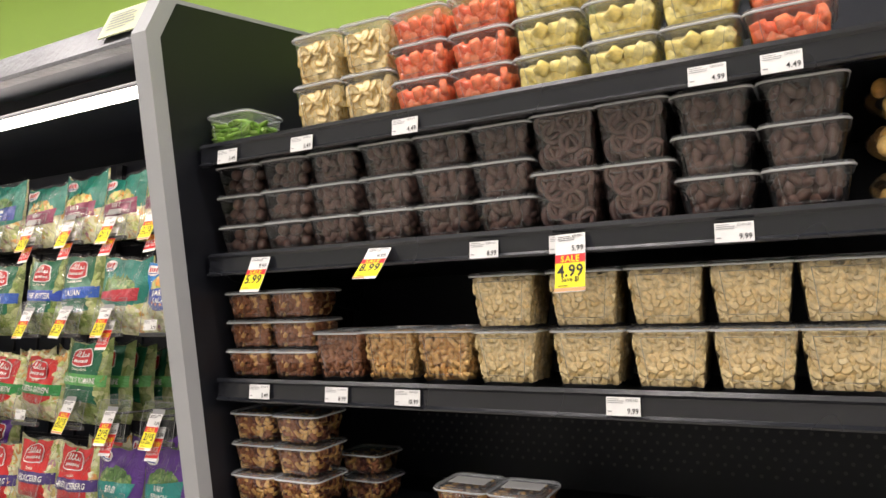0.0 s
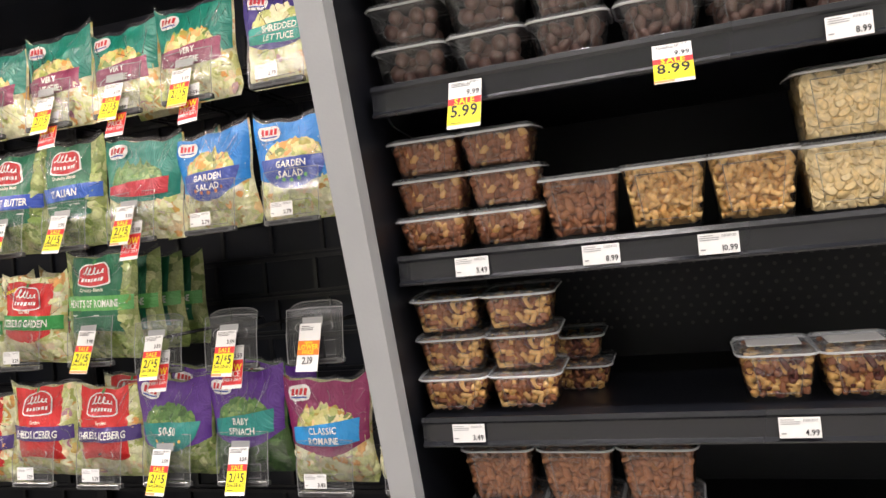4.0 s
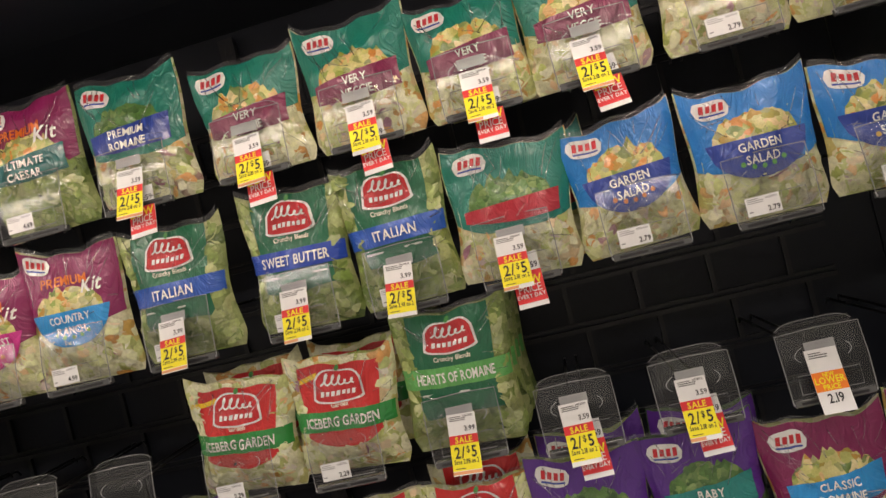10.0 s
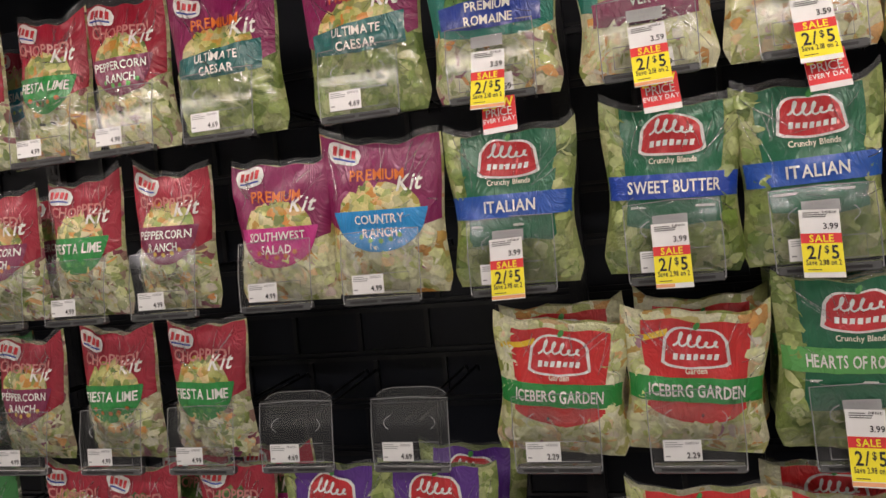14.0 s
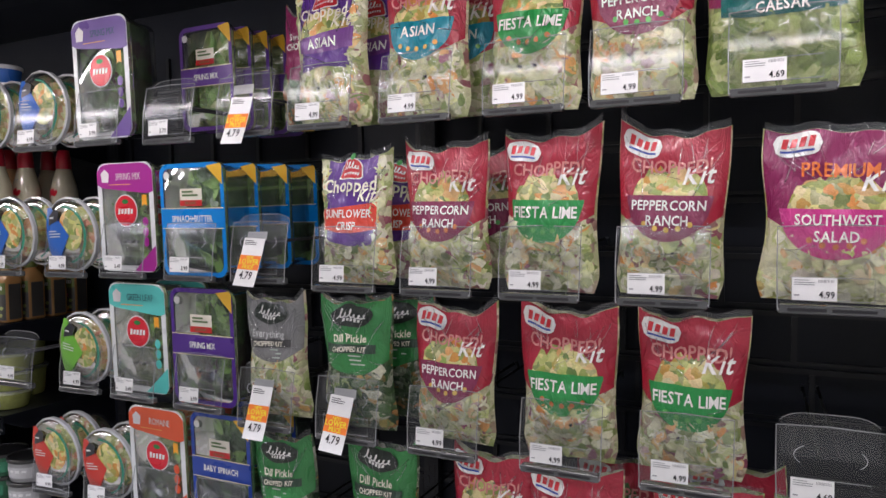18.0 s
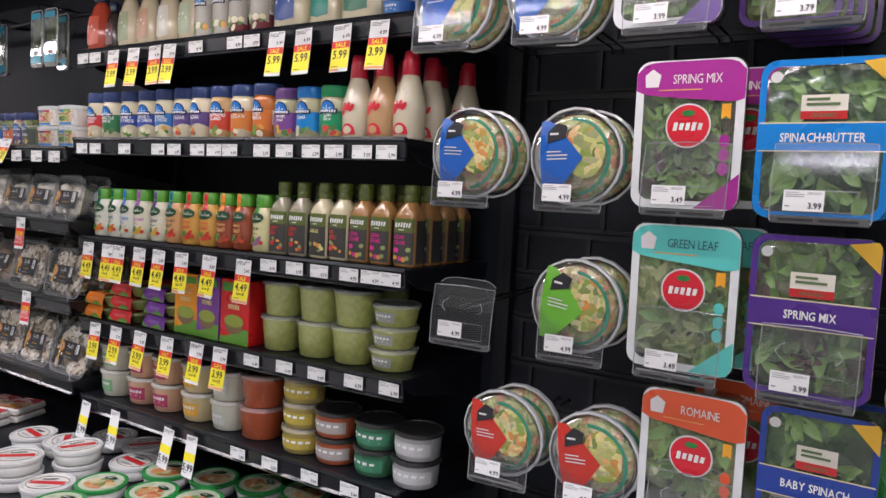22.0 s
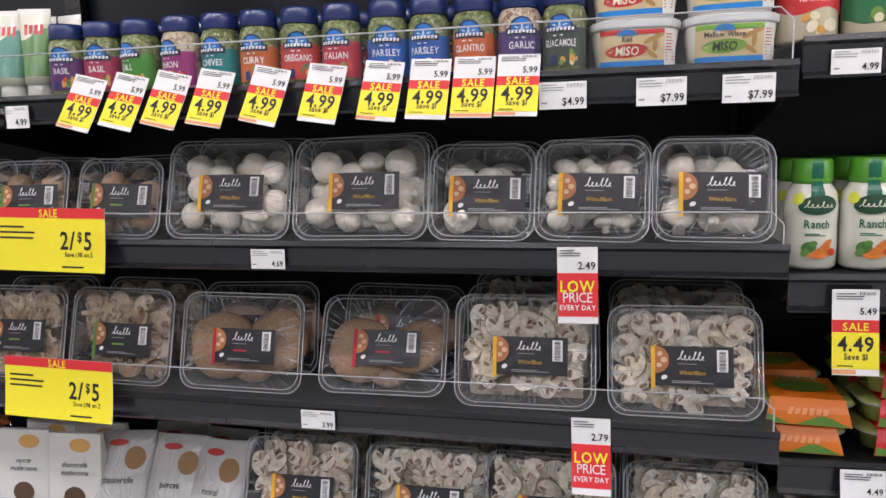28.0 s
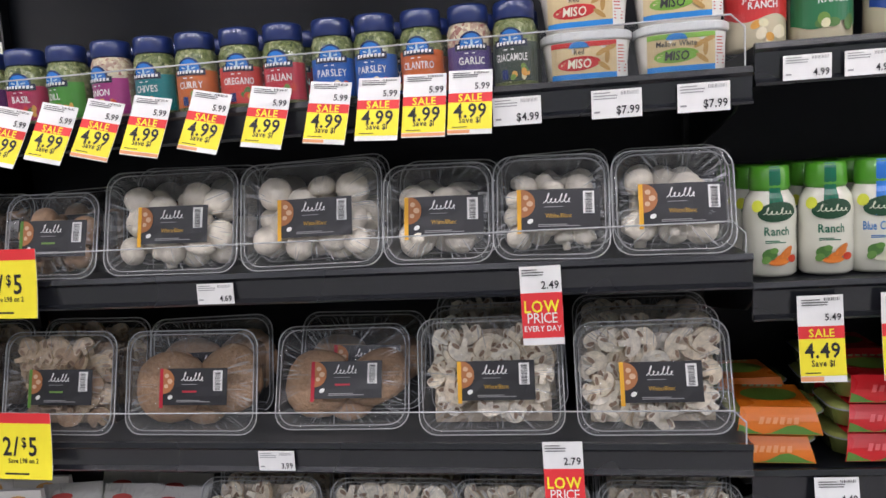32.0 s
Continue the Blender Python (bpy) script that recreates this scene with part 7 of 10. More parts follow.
GUAC = principled("green_guacamole", (0.30, 0.34, 0.09), 0.16, coat=0.7, grain=0.25, grain_scale=70)
zc = 0.873
for x, c, n in ((-5.862, (0.72, 0.18, 0.01), 2), (-5.722, (0.62, 0.015, 0.02), 3), (-5.566, (0.17, 0.04, 0.30), 3)):
    spots = []
    for k in range(n):
        for q in (0, 1):
            spots.append(pose(x + random.uniform(-0.006, 0.006), 0.118 + q * 0.125, on_shelf(zc, x) + k * 0.0385, 0, 0, random.uniform(-5, 5)))
    repeat(lambda m, c=c: mini_pack(m, c), spots)


def carton(m, main_c, words, label, w=0.092, h=0.165, d=0.07):
    b = thing("carton", label, "carton", m, "cartons of guacamole minis")
    part("box", Geo().bevel_box((-w / 2, 0, 0), (w / 2, d, h), 0.0015), card(main_c, 0.3), b)
    f = lambda k: flat(-0.0008 * k)
    part("foot_print", Geo().patch(f(1), lambda u: 0.001, lambda u: 0.030 + 0.012 * math.sin(u * 40), -w * 0.495, w * 0.495, 10, 2), card((0.12, 0.32, 0.03), 0.3), b)
    bowl = Geo().disc(f(2), 0, 0.060, 0.034, 0.016, 0, 20, 2).patch(f(1.8), lambda u: 0.058 - 0.032 * math.sqrt(max(0, 1 - (u / 0.034) ** 2)), lambda u: 0.060, -0.034, 0.034, 12, 3, 1)
    part("picture", bowl, [card((0.28, 0.34, 0.05), 0.4), card((0.20, 0.13, 0.06), 0.4)], b, "printed picture of a bowl of guacamole")
    part("brand_mark", Geo().patch(f(2), lambda u: h * 0.83 + 0.003 * math.sin(60 * u), lambda u: h * 0.95, -w * 0.42, w * 0.42, 12, 2), card((0.10, 0.34, 0.05), 0.35), b)
    g = Geo().text(words[0], f(3), 0, h * 0.72, 0.014, 0, True, 0.85, width=w * 0.8).text("minis", f(3), 0, h * 0.60, 0.024, 0, True, 0.8)
    part("lettering", g, card((0.75, 0.62, 0.30), 0.4), b)
    return b


carton(pose(-5.450, 0.122, on_shelf(zc, -5.450), 0, 0, 3), (0.78, 0.30, 0.01), ["CLASSIC"], "orange carton of classic guacamole minis")
carton(pose(-5.355, 0.116, on_shelf(zc, -5.355), 0, 0, -2), (0.18, 0.05, 0.28), ["CHUNKY"], "purple carton of chunky guacamole minis")
carton(pose(-5.247, 0.112, on_shelf(zc, -5.247), 0, 0, 2), (0.60, 0.015, 0.015), ["SPICY"], "red carton of spicy guacamole minis", 0.102)


def tub(m, r, h, body, lid, label, band=None, words="", taper=0.84, group="tubs of dip", wide=0.55):
    t = thing("tub", label, "tub", m, group)
    part("cup", Geo().lathe([(r * taper * 0.94, 0), (r * taper, 0.003), (r * 0.965, h - 0.010), (r * 0.97, h - 0.009)], 28), body, t, smooth=True)
    part("lid", Geo().lathe([(r * 1.0, h - 0.0105), (r * 1.03, h - 0.009), (r * 1.03, h - 0.002), (r * 0.98, h), (r * 0.93, h), (r * 0.91, h - 0.0025), (0.001, h - 0.0025)], 28), lid, t, smooth=False)
    R = lambda v: r * (taper + (0.965 - taper) * v / (h - 0.01)) + 0.0008
    fn = around(R)
    if band:
        lb = part("label", Geo().patch(fn, lambda u: h * 0.20, lambda u: h * 0.66, -r * wide, r * wide, 16, 2), band, t, "printed label")
        if not words:
            up = around(lambda v: R(v) + 0.0009)
            part("label_mark", Geo().blocks(up, 0, h * 0.50, r * wide * 1.5, h * 0.13, 5, 0, 0.0), WHITE, lb, "row of pale strokes")
            part("small_print", Geo().bars(up, 0, h * 0.32, r * wide * 1.4, h * 0.12, 2), WHITE, lb)
    if words:
        fn2 = around(lambda v: R(v) + 0.0008)
        part("lettering", Geo().text(words, fn2, 0, h * 0.48, h * 0.28, 0, True, 0.8, width=r * 1.5), INK_BLACK if band != INK_BLACK else WHITE, t)
    return t


GUAC_TUB = principled("guacamole_in_tub", (0.34, 0.37, 0.11), 0.22, coat=0.7, grain=0.30, grain_scale=90, bump=0.0006, bump_scale=70)
LIDC = clear_plastic("clear_tub_lid", 0.22, (0.97, 0.98, 0.97), 0.10, 0.001, 40, True, 1.4)
for x, r, h, dz in ((-5.128, 0.053, 0.086, 0), (-5.008, 0.055, 0.086, 0), (-4.897, 0.057, 0.086, 0)):
    first = tub(pose(x, 0.112 + r, on_shelf(zc, x)), r, h, GUAC_TUB, LIDC, "clear tub of green guacamole", None, group="tubs of guacamole")
    copy_thing(first, pose(x + 0.003, 0.112 + r, on_shelf(zc, x) + h))
    copy_thing(first, pose(x, 0.112 + 3.1 * r, on_shelf(zc, x)))
    copy_thing(first, pose(x, 0.112 + 3.1 * r, on_shelf(zc, x) + h))
for k in range(3):
    tub(pose(-4.785 + 0.002 * k, 0.112 + 0.056, on_shelf(zc, -4.785) + k * 0.050), 0.055, 0.050, GUAC_TUB, LIDC, "low clear tub of guacamole with a grey lid", card((0.30, 0.32, 0.28)), group="low tubs of guacamole")

zc = 0.634
WHITE_TUB, PINK_TUB, YEL_TUB, RED_TUB = plastic((0.62, 0.62, 0.50)), plastic((0.62, 0.36, 0.22)), plastic((0.64, 0.52, 0.28)), plastic((0.40, 0.085, 0.03), 0.25, 0.5, 0.2)
CRYS = plastic((0.60, 0.58, 0.52), 0.2, 0.5)
for x, body, band, lab in ((-5.812, WHITE_TUB, card((0.20, 0.42, 0.20)), "white tub of dip with a green label"), (-5.680, PINK_TUB, card((0.45, 0.05, 0.12)), "peach tub of dip with a pink label"), (-5.565, PINK_TUB, card((0.45, 0.05, 0.12)), "peach tub of dip with a pink label"), (-5.432, YEL_TUB, card((0.75, 0.40, 0.05)), "cream tub of dip with an orange label"), (-5.312, WHITE_TUB, card((0.55, 0.56, 0.50)), "white tub of dip with a pale label")):
    first = tub(pose(x, 0.115 + 0.055, on_shelf(zc, x), 0, 0, random.uniform(-15, 15)), 0.056, 0.078, body, CRYS, lab, band)
    copy_thing(first, pose(x + random.uniform(-0.004, 0.004), 0.115 + 0.056, on_shelf(zc, x) + 0.078, 0, 0, random.uniform(-15, 15)))
    copy_thing(first, pose(x, 0.115 + 0.175, on_shelf(zc, x)))
first = tub(pose(-5.200, 0.115 + 0.06, on_shelf(zc, -5.2)), 0.062, 0.083, RED_TUB, LIDC, "clear tub of red salsa")
copy_thing(first, pose(-5.197, 0.115 + 0.06, on_shelf(zc, -5.2) + 0.083))
BLK_LID = plastic((0.02, 0.02, 0.02), 0.3, 0.4)
for x, n, body, band, lab in ((-5.045, 3, plastic((0.36, 0.28, 0.08)), card((0.48, 0.37, 0.05)), "yellow salsa tub with a clear lid"), (-4.935, 2, plastic((0.42, 0.10, 0.04)), card((0.40, 0.36, 0.33)), "red salsa tub with a black lid"), (-4.815, 2, plastic((0.05, 0.17, 0.09)), card((0.05, 0.24, 0.13)), "green salsa tub with a black lid"), (-4.708, 2, plastic((0.42, 0.42, 0.42)), card((0.55, 0.55, 0.55)), "white salsa tub with a black lid")):
    for k in range(n):
        tub(pose(x + random.uniform(-0.004, 0.004), 0.112 + 0.055, on_shelf(zc, x) + k * 0.062, 0, 0, random.uniform(-20, 20)), 0.055, 0.062, body, BLK_LID if n < 3 else LIDC, lab, band, "", 0.90, "tubs of salsa", 1.1)

# top shelf of the bay
zc = 1.6415
def jug(m, body_c, label_c, label, cap_c=(0.01, 0.02, 0.05), r=0.046, h=0.175):
    b = thing("dressing_bottle", label, "bottle", m, "large bottles of dressing")
    prof = [(r * 0.9, 0), (r, 0.006), (r, h * 0.35), (r * 0.92, h * 0.55), (r * 0.62, h * 0.74), (r * 0.40, h * 0.84)]
    part("bottle", Geo().lathe(prof, 26, flat=0.72), plastic(body_c, 0.2, 0.5), b, smooth=True)
    part("cap", Geo().lathe([(r * 0.40, h * 0.83), (r * 0.44, h * 0.84), (r * 0.44, h * 0.97), (r * 0.38, h), (0.002, h)], 20), plastic(cap_c), b, smooth=True)

    def fn(u, v):
        rr = float(np.interp(v, [q[1] for q in prof], [q[0] for q in prof])) + 0.001
        return (rr * math.sin(u / r), -0.74 * rr * math.cos(u / r) - 0.0006, v)
    part("label", Geo().patch(fn, lambda u: h * 0.10 + 0.01 * abs(u / r), lambda u: h * 0.58, -r * 0.62, r * 0.62, 12, 5), card(label_c, 0.35), b, "printed label")
    part("brand_mark", Geo().bars(lambda u, v: tuple(np.array(fn(u, v)) + (0, -0.001, 0)), 0, h * 0.36, r * 0.9, 0.022, 2), WHITE, b)
    return b


jug(pose(-5.862, 0.125, zc), (0.42, 0.06, 0.03), (0.55, 0.10, 0.05), "red dressing bottle with a pale label")
jug(pose(-5.800, 0.125, zc), (0.03, 0.025, 0.02), (0.10, 0.02, 0.02), "small dark dressing bottle", r=0.028, h=0.14)
for k, x in enumerate((-5.722, -5.634, -5.546, -5.456)):
    jug(pose(x, 0.125, zc), (0.58, 0.50, 0.34), ((0.30, 0.34, 0.20), (0.50, 0.30, 0.18), (0.60, 0.58, 0.50), (0.40, 0.46, 0.30))[k], "tan dressing bottle with a printed label", r=0.040)
for x, c, t in ((-5.385, (0.55, 0.54, 0.48), "jar of white garlic"), (-5.316, (0.55, 0.54, 0.48), "jar of white garlic"), (-5.256, (0.20, 0.04, 0.05), "jar of dark red relish"), (-5.182, (0.20, 0.04, 0.05), "jar of dark red relish")):
    dressing_jar(pose(x, 0.118, zc), (0.03, 0.03, 0.05), c, (0.35, 0.33, 0.28), (0.12, 0.10, 0.08), [], t + " with a dark lid", 0.165, 0.031)
for x, r, c in ((-5.086, 0.052, (0.02, 0.06, 0.25)), (-4.982, 0.044, (0.0, 0.20, 0.14)), (-4.872, 0.056, (0.02, 0.14, 0.07))):
    jug(pose(x, 0.125, zc), (0.66, 0.60, 0.42), c, "large cream dressing bottle with a coloured label", r=r, h=0.18)
for k in range(2):
    for q in range(3):
        tub(pose(-4.775 + k * 0.075, 0.125 + 0.01 * k, zc + q * 0.045), 0.040, 0.045, plastic((0.03, 0.12, 0.42)), plastic((0.6, 0.62, 0.64)), "small blue tub with a white lid", card((0.05, 0.2, 0.5)), group="small blue tubs")

# price labels and sale tags of the bay
for x, p in ((-5.840, "4.99"), (-5.774, "4.99"), (-5.636, "4.99"), (-5.490, "4.99"), (-5.424, "4.99"), (-5.333, "4.99"), (-5.270, "4.99"), (-5.214, "4.99"), (-5.105, "5.99"), (-5.032, "5.99"), (-4.951, "5.99"), (-4.884, "5.99"), (-4.807, "5.99"), (-4.743, "5.99")):
    shelf_label(x, 0.0555, 1.374, p)
for x, p in ((-5.092, "4.99"), (-5.008, "4.99"), (-4.932, "4.99"), (-4.846, "4.99"), (-4.786, "4.99"), (-4.733, "4.99")):
    shelf_label(x, 0.0755, on_shelf(1.104, x), p)
for x, p in ((-5.151, "6.49"), (-5.040, "6.49"), (-4.938, "6.49"), (-4.829, "6.99"), (-4.732, "6.99")):
    shelf_label(x, 0.0855, on_shelf(0.864, x), p)
for x, p in ((-5.192, "5.99"), (-5.08, "5.99"), (-4.95, "5.99"), (-4.83, "5.99"), (-4.73, "5.99")):
    shelf_label(x, 0.0875, on_shelf(0.623, x), p)
for x, p in ((-5.860, "4.99"), (-5.800, "4.99"), (-5.364, "4.99"), (-5.221, "4.99"), (-5.162, "4.99")):
    shelf_label(x, 0.0675, 1.630, p)
for x in (-5.822, -5.728, -5.673, -5.579, -5.495, -5.401, -5.292, -5.168):
    price_sale_tag("price_tag", x, 0.068, on_shelf(1.098, x), "5.49", "4.49", "Save $1", "sale", 3, 0, random.uniform(-2, 2), 0.052, 0.105)
for x, o in ((-5.799, "4.49"), (-5.696, "5.99"), (-5.583, "4.49"), (-5.466, "5.99"), (-5.345, "5.99"), (-5.255, "5.99")):
    price_sale_tag("price_tag", x, 0.078, on_shelf(0.868, x), o, "3.99", "Save $2", "sale", 5, 0, random.uniform(-2, 3), 0.052, 0.105)
for x, o, n in ((-5.700, "4.99", "3.99"), (-5.607, "4.99", "3.99"), (-5.517, "4.99", "3.99"), (-5.455, "4.99", "3.99"), (-5.071, "6.49", "5.99"), (-4.989, "6.49", "5.99"), (-4.877, "6.49", "5.99"), (-4.777, "4.99", "3.99")):
    price_sale_tag("price_tag", x, 0.060, 1.628, o, n, "", "sale", 4, 0, random.uniform(-2, 4), 0.049, 0.102)
for x in (-5.846, -5.700, -5.455, -5.360):
    price_sale_tag("price_tag", x, 0.082, on_shelf(0.618, x), "", "5.99", "", "plain", 6, 0, random.uniform(0, 6), 0.042, 0.108)

# ---- mushroom bay ----
CAP_W = principled("white_mushroom", (0.88, 0.81, 0.69), 0.45, grain=0.28, grain_scale=2.2, bump=0.0012, bump_scale=4, random_tint=0.14)
CAP_P = principled("portobello_cap", (0.40, 0.25, 0.145), 0.55, grain=0.5, grain_scale=9, bump=0.002, bump_scale=12, random_tint=0.15)
SLICE_W = island_mix("white_mushroom_slices", [(0.86, 0.81, 0.70), (0.78, 0.69, 0.53), (0.88, 0.84, 0.75), (0.66, 0.54, 0.38), (0.86, 0.81, 0.68), (0.74, 0.64, 0.48)], 0.5, 0.1)
SLICE_B = island_mix("brown_mushroom_slices", [(0.46, 0.34, 0.22), (0.62, 0.50, 0.36), (0.34, 0.22, 0.13), (0.54, 0.42, 0.28)], 0.5, 0.1)
# darkened slice tones for the backing sheet: shade of the gaps put into colour
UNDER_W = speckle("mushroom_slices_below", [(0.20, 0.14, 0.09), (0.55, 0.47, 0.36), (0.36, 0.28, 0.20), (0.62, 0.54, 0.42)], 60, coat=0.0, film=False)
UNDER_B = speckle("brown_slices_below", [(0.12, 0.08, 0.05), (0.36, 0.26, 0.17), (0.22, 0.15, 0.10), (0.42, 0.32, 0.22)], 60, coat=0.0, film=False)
CAP_B = principled("brown_mushroom", (0.40, 0.25, 0.145), 0.5, grain=0.35, grain_scale=2.5, bump=0.0012, bump_scale=4, random_tint=0.2)
SKIN = principled("mushroom_slice_edge", (0.60, 0.47, 0.31), 0.5, grain=0.25, grain_scale=90)
GILL = principled("mushroom_gills", (0.27, 0.18, 0.12), 0.7, grain=0.3, grain_scale=200)


def mushroom_mesh(mat, seed, cap=1.0):
    """One whole mushroom of unit radius, a little lopsided."""
    prof = [(0.02, -1.02), (0.30, -1.0), (0.34, -0.6), (0.36, -0.30), (0.80, -0.34), (0.97, -0.16), (1.0, 0.06), (0.93, 0.34), (0.74, 0.58), (0.42, 0.76), (0.02, 0.82)]
    if cap != 1.0:
        prof = [(0.02, -0.30), (0.80, -0.30), (0.97, -0.16), (1.0, 0.0), (0.94, 0.16), (0.74, 0.30), (0.42, 0.39), (0.02, 0.42)]
    n = 18
    rings = []
    for a, z in prof:
        ring = []
        for i in range(n):
            q = 2 * math.pi * i / n
            k = 1 + 0.10 * noise.noise(Vector((math.cos(q) * 1.2 + seed * 3, math.sin(q) * 1.2, z)))
            ring.append((a * k * math.cos(q), a * k * math.sin(q), z + 0.05 * noise.noise(Vector((a * math.cos(q) * 1.5, a * math.sin(q) * 1.5, seed)))))
        rings.append(ring)
    return Geo().loft(rings).make("mushroom", mat, True)


SLICE_OUT = [(-0.17, -0.78), (0.17, -0.78), (0.20, -0.5), (0.22, -0.16), (0.55, -0.36), (0.86, -0.40), (1.0, -0.14), (0.98, 0.20), (0.82, 0.52), (0.48, 0.76), (0.0, 0.86), (-0.48, 0.76), (-0.82, 0.52), (-0.98, 0.20), (-1.0, -0.14), (-0.86, -0.40), (-0.55, -0.36), (-0.22, -0.16), (-0.20, -0.5)]


def sliced_mushroom(g, c, r, turn):
    """A slice with cap and stem, a slightly bent plate, its gills a darker crescent on each side of the stem."""
    n = len(SLICE_OUT)

    def at(a, b, y):
        p = turn @ Vector((a * r, y + 0.12 * r * (a * a - 0.5), b * r))
        return (c[0] + p.x, c[1] + p.y, c[2] + p.z)
    v = [at(a, b, y) for y in (-0.0024, 0.0024) for a, b in SLICE_OUT]
    g.add(v, [tuple(range(n)), tuple(range(2 * n - 1, n - 1, -1))], 0)
    g.add(v, [(i, n + i, n + (i + 1) % n, (i + 1) % n) for i in range(n)], 2)
    for sx in (-1, 1):
        for y in (-0.0030, 0.0030):
            g.add([at(sx * a, b, y) for a, b in ((0.28, -0.14), (0.54, -0.28), (0.80, -0.28), (0.82, -0.12), (0.58, 0.02), (0.30, 0.06))], [(0, 1, 2, 3, 4, 5)], 1)


CAPS = {"white": [mushroom_mesh(CAP_W, k) for k in range(5)], "brown": [mushroom_mesh(CAP_B, k) for k in range(4)], "flat": [mushroom_mesh(CAP_P, k, 0.4) for k in range(3)]}


def mushroom_tray(kind, m, w=0.148, h=0.128, d=0.070, label_dx=0.010, seed=0):
    """A clear tray of mushrooms that leans back, its open side to the front; origin at its lower front edge."""
    words = {"white": "white mushrooms", "small": "small white mushrooms", "sliced": "sliced white mushrooms", "brown": "whole brown mushrooms", "flat": "large brown portobello caps", "slicedbrown": "sliced brown mushrooms"}[kind]
    t = thing("mushroom_tray", "wrapped clear tray of " + words + " with a black label", "mushroom tray", m, "trays of " + words)
    r = random.Random(hash_of(kind) + seed)
    if kind in ("sliced", "slicedbrown"):
        g = Geo()
        for k in range(64):
            c = (r.uniform(-w / 2 + 0.023, w / 2 - 0.023), 0.034 - 0.026 * k / 63 + r.uniform(-0.002, 0.002), 0.022 + (h - 0.044) * r.random())
            sliced_mushroom(g, c, r.uniform(0.016, 0.0225), Euler((r.uniform(-0.38, 0.38), r.uniform(0, 6.3), r.uniform(-0.42, 0.42))).to_matrix())
        part("mushroom_slice", g, [SLICE_W if kind == "sliced" else SLICE_B, GILL, SKIN], t, words)
        # lumpy backing sheet, coloured like slices in the shade of the gaps
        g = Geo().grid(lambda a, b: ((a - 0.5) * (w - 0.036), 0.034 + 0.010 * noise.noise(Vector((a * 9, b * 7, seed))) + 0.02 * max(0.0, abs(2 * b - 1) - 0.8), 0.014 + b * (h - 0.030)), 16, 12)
        part("filling", g, UNDER_W if kind == "sliced" else UNDER_B, t, "backing sheet of deeper slices, gap shade in its colour", smooth=True)
    else:
        spots = []
        if kind == "flat":
            for k, (cx, cz, rr) in enumerate(((-w * 0.215, h * 0.45, 0.285), (w * 0.215, h * 0.52, 0.275), (0.0, h * 0.34, 0.22))):
                spots.append((cx, 0.030 + 0.010 * k, cz, w * rr * 0.92))
        else:
            s = {"white": 0.0235, "small": 0.0165, "brown": 0.0225}[kind]
            for layer, want in ((0, 60), (1, 40)):
                for k in range(want * 14):
                    q = s * r.uniform(0.82, 1.16)
                    cx, cz = r.uniform(-w / 2 + q + 0.010, w / 2 - q - 0.010), r.uniform(q + 0.012, h - q - 0.014)
                    if cz > h * 0.80 and r.random() < 0.5:
                        continue
                    yy = 0.022 + 0.024 * layer + r.uniform(-0.003, 0.003)
                    if all((cx - a) ** 2 + (cz - c) ** 2 > ((q + e) * 0.74) ** 2 for a, b, c, e in spots if abs(b - yy) < 0.014):
                        spots.append((cx, yy, cz, q))
        for cx, yy, cz, q in spots:
            ob = part("mushroom", r.choice(CAPS["white" if kind == "small" else kind]), None, t)
            tip = r.choice((80, 62, 105, 130, -70, 20, 95)) if kind != "flat" else 84 + r.uniform(-8, 8)
            ob.matrix_basis = pose(cx, yy, cz, tip + r.uniform(-12, 12), 0, 0) @ pose(0, 0, 0, 0, r.uniform(-22, 22), r.uniform(0, 360)) @ Matrix.Scale(q, 4)

    def ring(q, y, rr):
        return [(p[0], y, p[1] + h / 2) for p in rect_ring(0, 0, w - q, h - q, rr, 0, 5)]
    part("tray", Geo().loft([ring(0.012, 0.005, 0.022), ring(0.020, d * 0.5, 0.022), ring(0.022, d * 0.52, 0.02), ring(0.030, d, 0.02), ring(h * 0.9, d, 0.004)], 0, False), MTRAY, t, "clear ribbed tray", smooth=True)
    part("flange", Geo().loft([ring(0.0, 0.006, 0.026), ring(0.003, 0.0025, 0.025), ring(0.010, 0.0025, 0.023), ring(0.013, 0.005, 0.022)], 0, False), MTRAY, t, "clear rolled flange", smooth=True)
    for q, y, k in ((0.001, 0.0045, 0.0011), (0.012, 0.0038, 0.0008)):
        edge = ring(q, y, 0.025)
        part("tray_rim", Geo().tube(edge + [edge[0]], k, 4), HOLDER_RIM2, t, smooth=True)

    def face(u, v):
        s, q = abs(2 * u / w), abs(2 * v / h - 1)
        return (u, 0.002 - 0.007 * max(0, 1 - s ** 4) * max(0, 1 - q ** 4) + 0.0012 * noise.noise(Vector((u * 60, v * 60, seed))), v)
    g = Geo().patch(face, lambda u: 0.004, lambda u: h - 0.004, -w / 2 + 0.004, w / 2 - 0.004, 16, 14)
    part("wrap", g, TAUT, t, "clear stretch wrap", smooth=True)
    on = lambda k: (lambda u, v: (u, face(u, v)[1] - 0.0008 * k, v))
    # flat ribbons along the wrap's pleats, whitish to stand in for highlight streaks
    g = Geo()
    for k in range(110):
        a = r.uniform(0, 6.283)
        ca, sa = math.cos(a), math.sin(a)
        q = 1 / max(abs(ca), abs(sa))
        out = r.uniform(0.86, 0.96)
        inn = out - r.choice((0.08, 0.12, 0.18, 0.30, 0.42)) * r.uniform(0.7, 1.1)
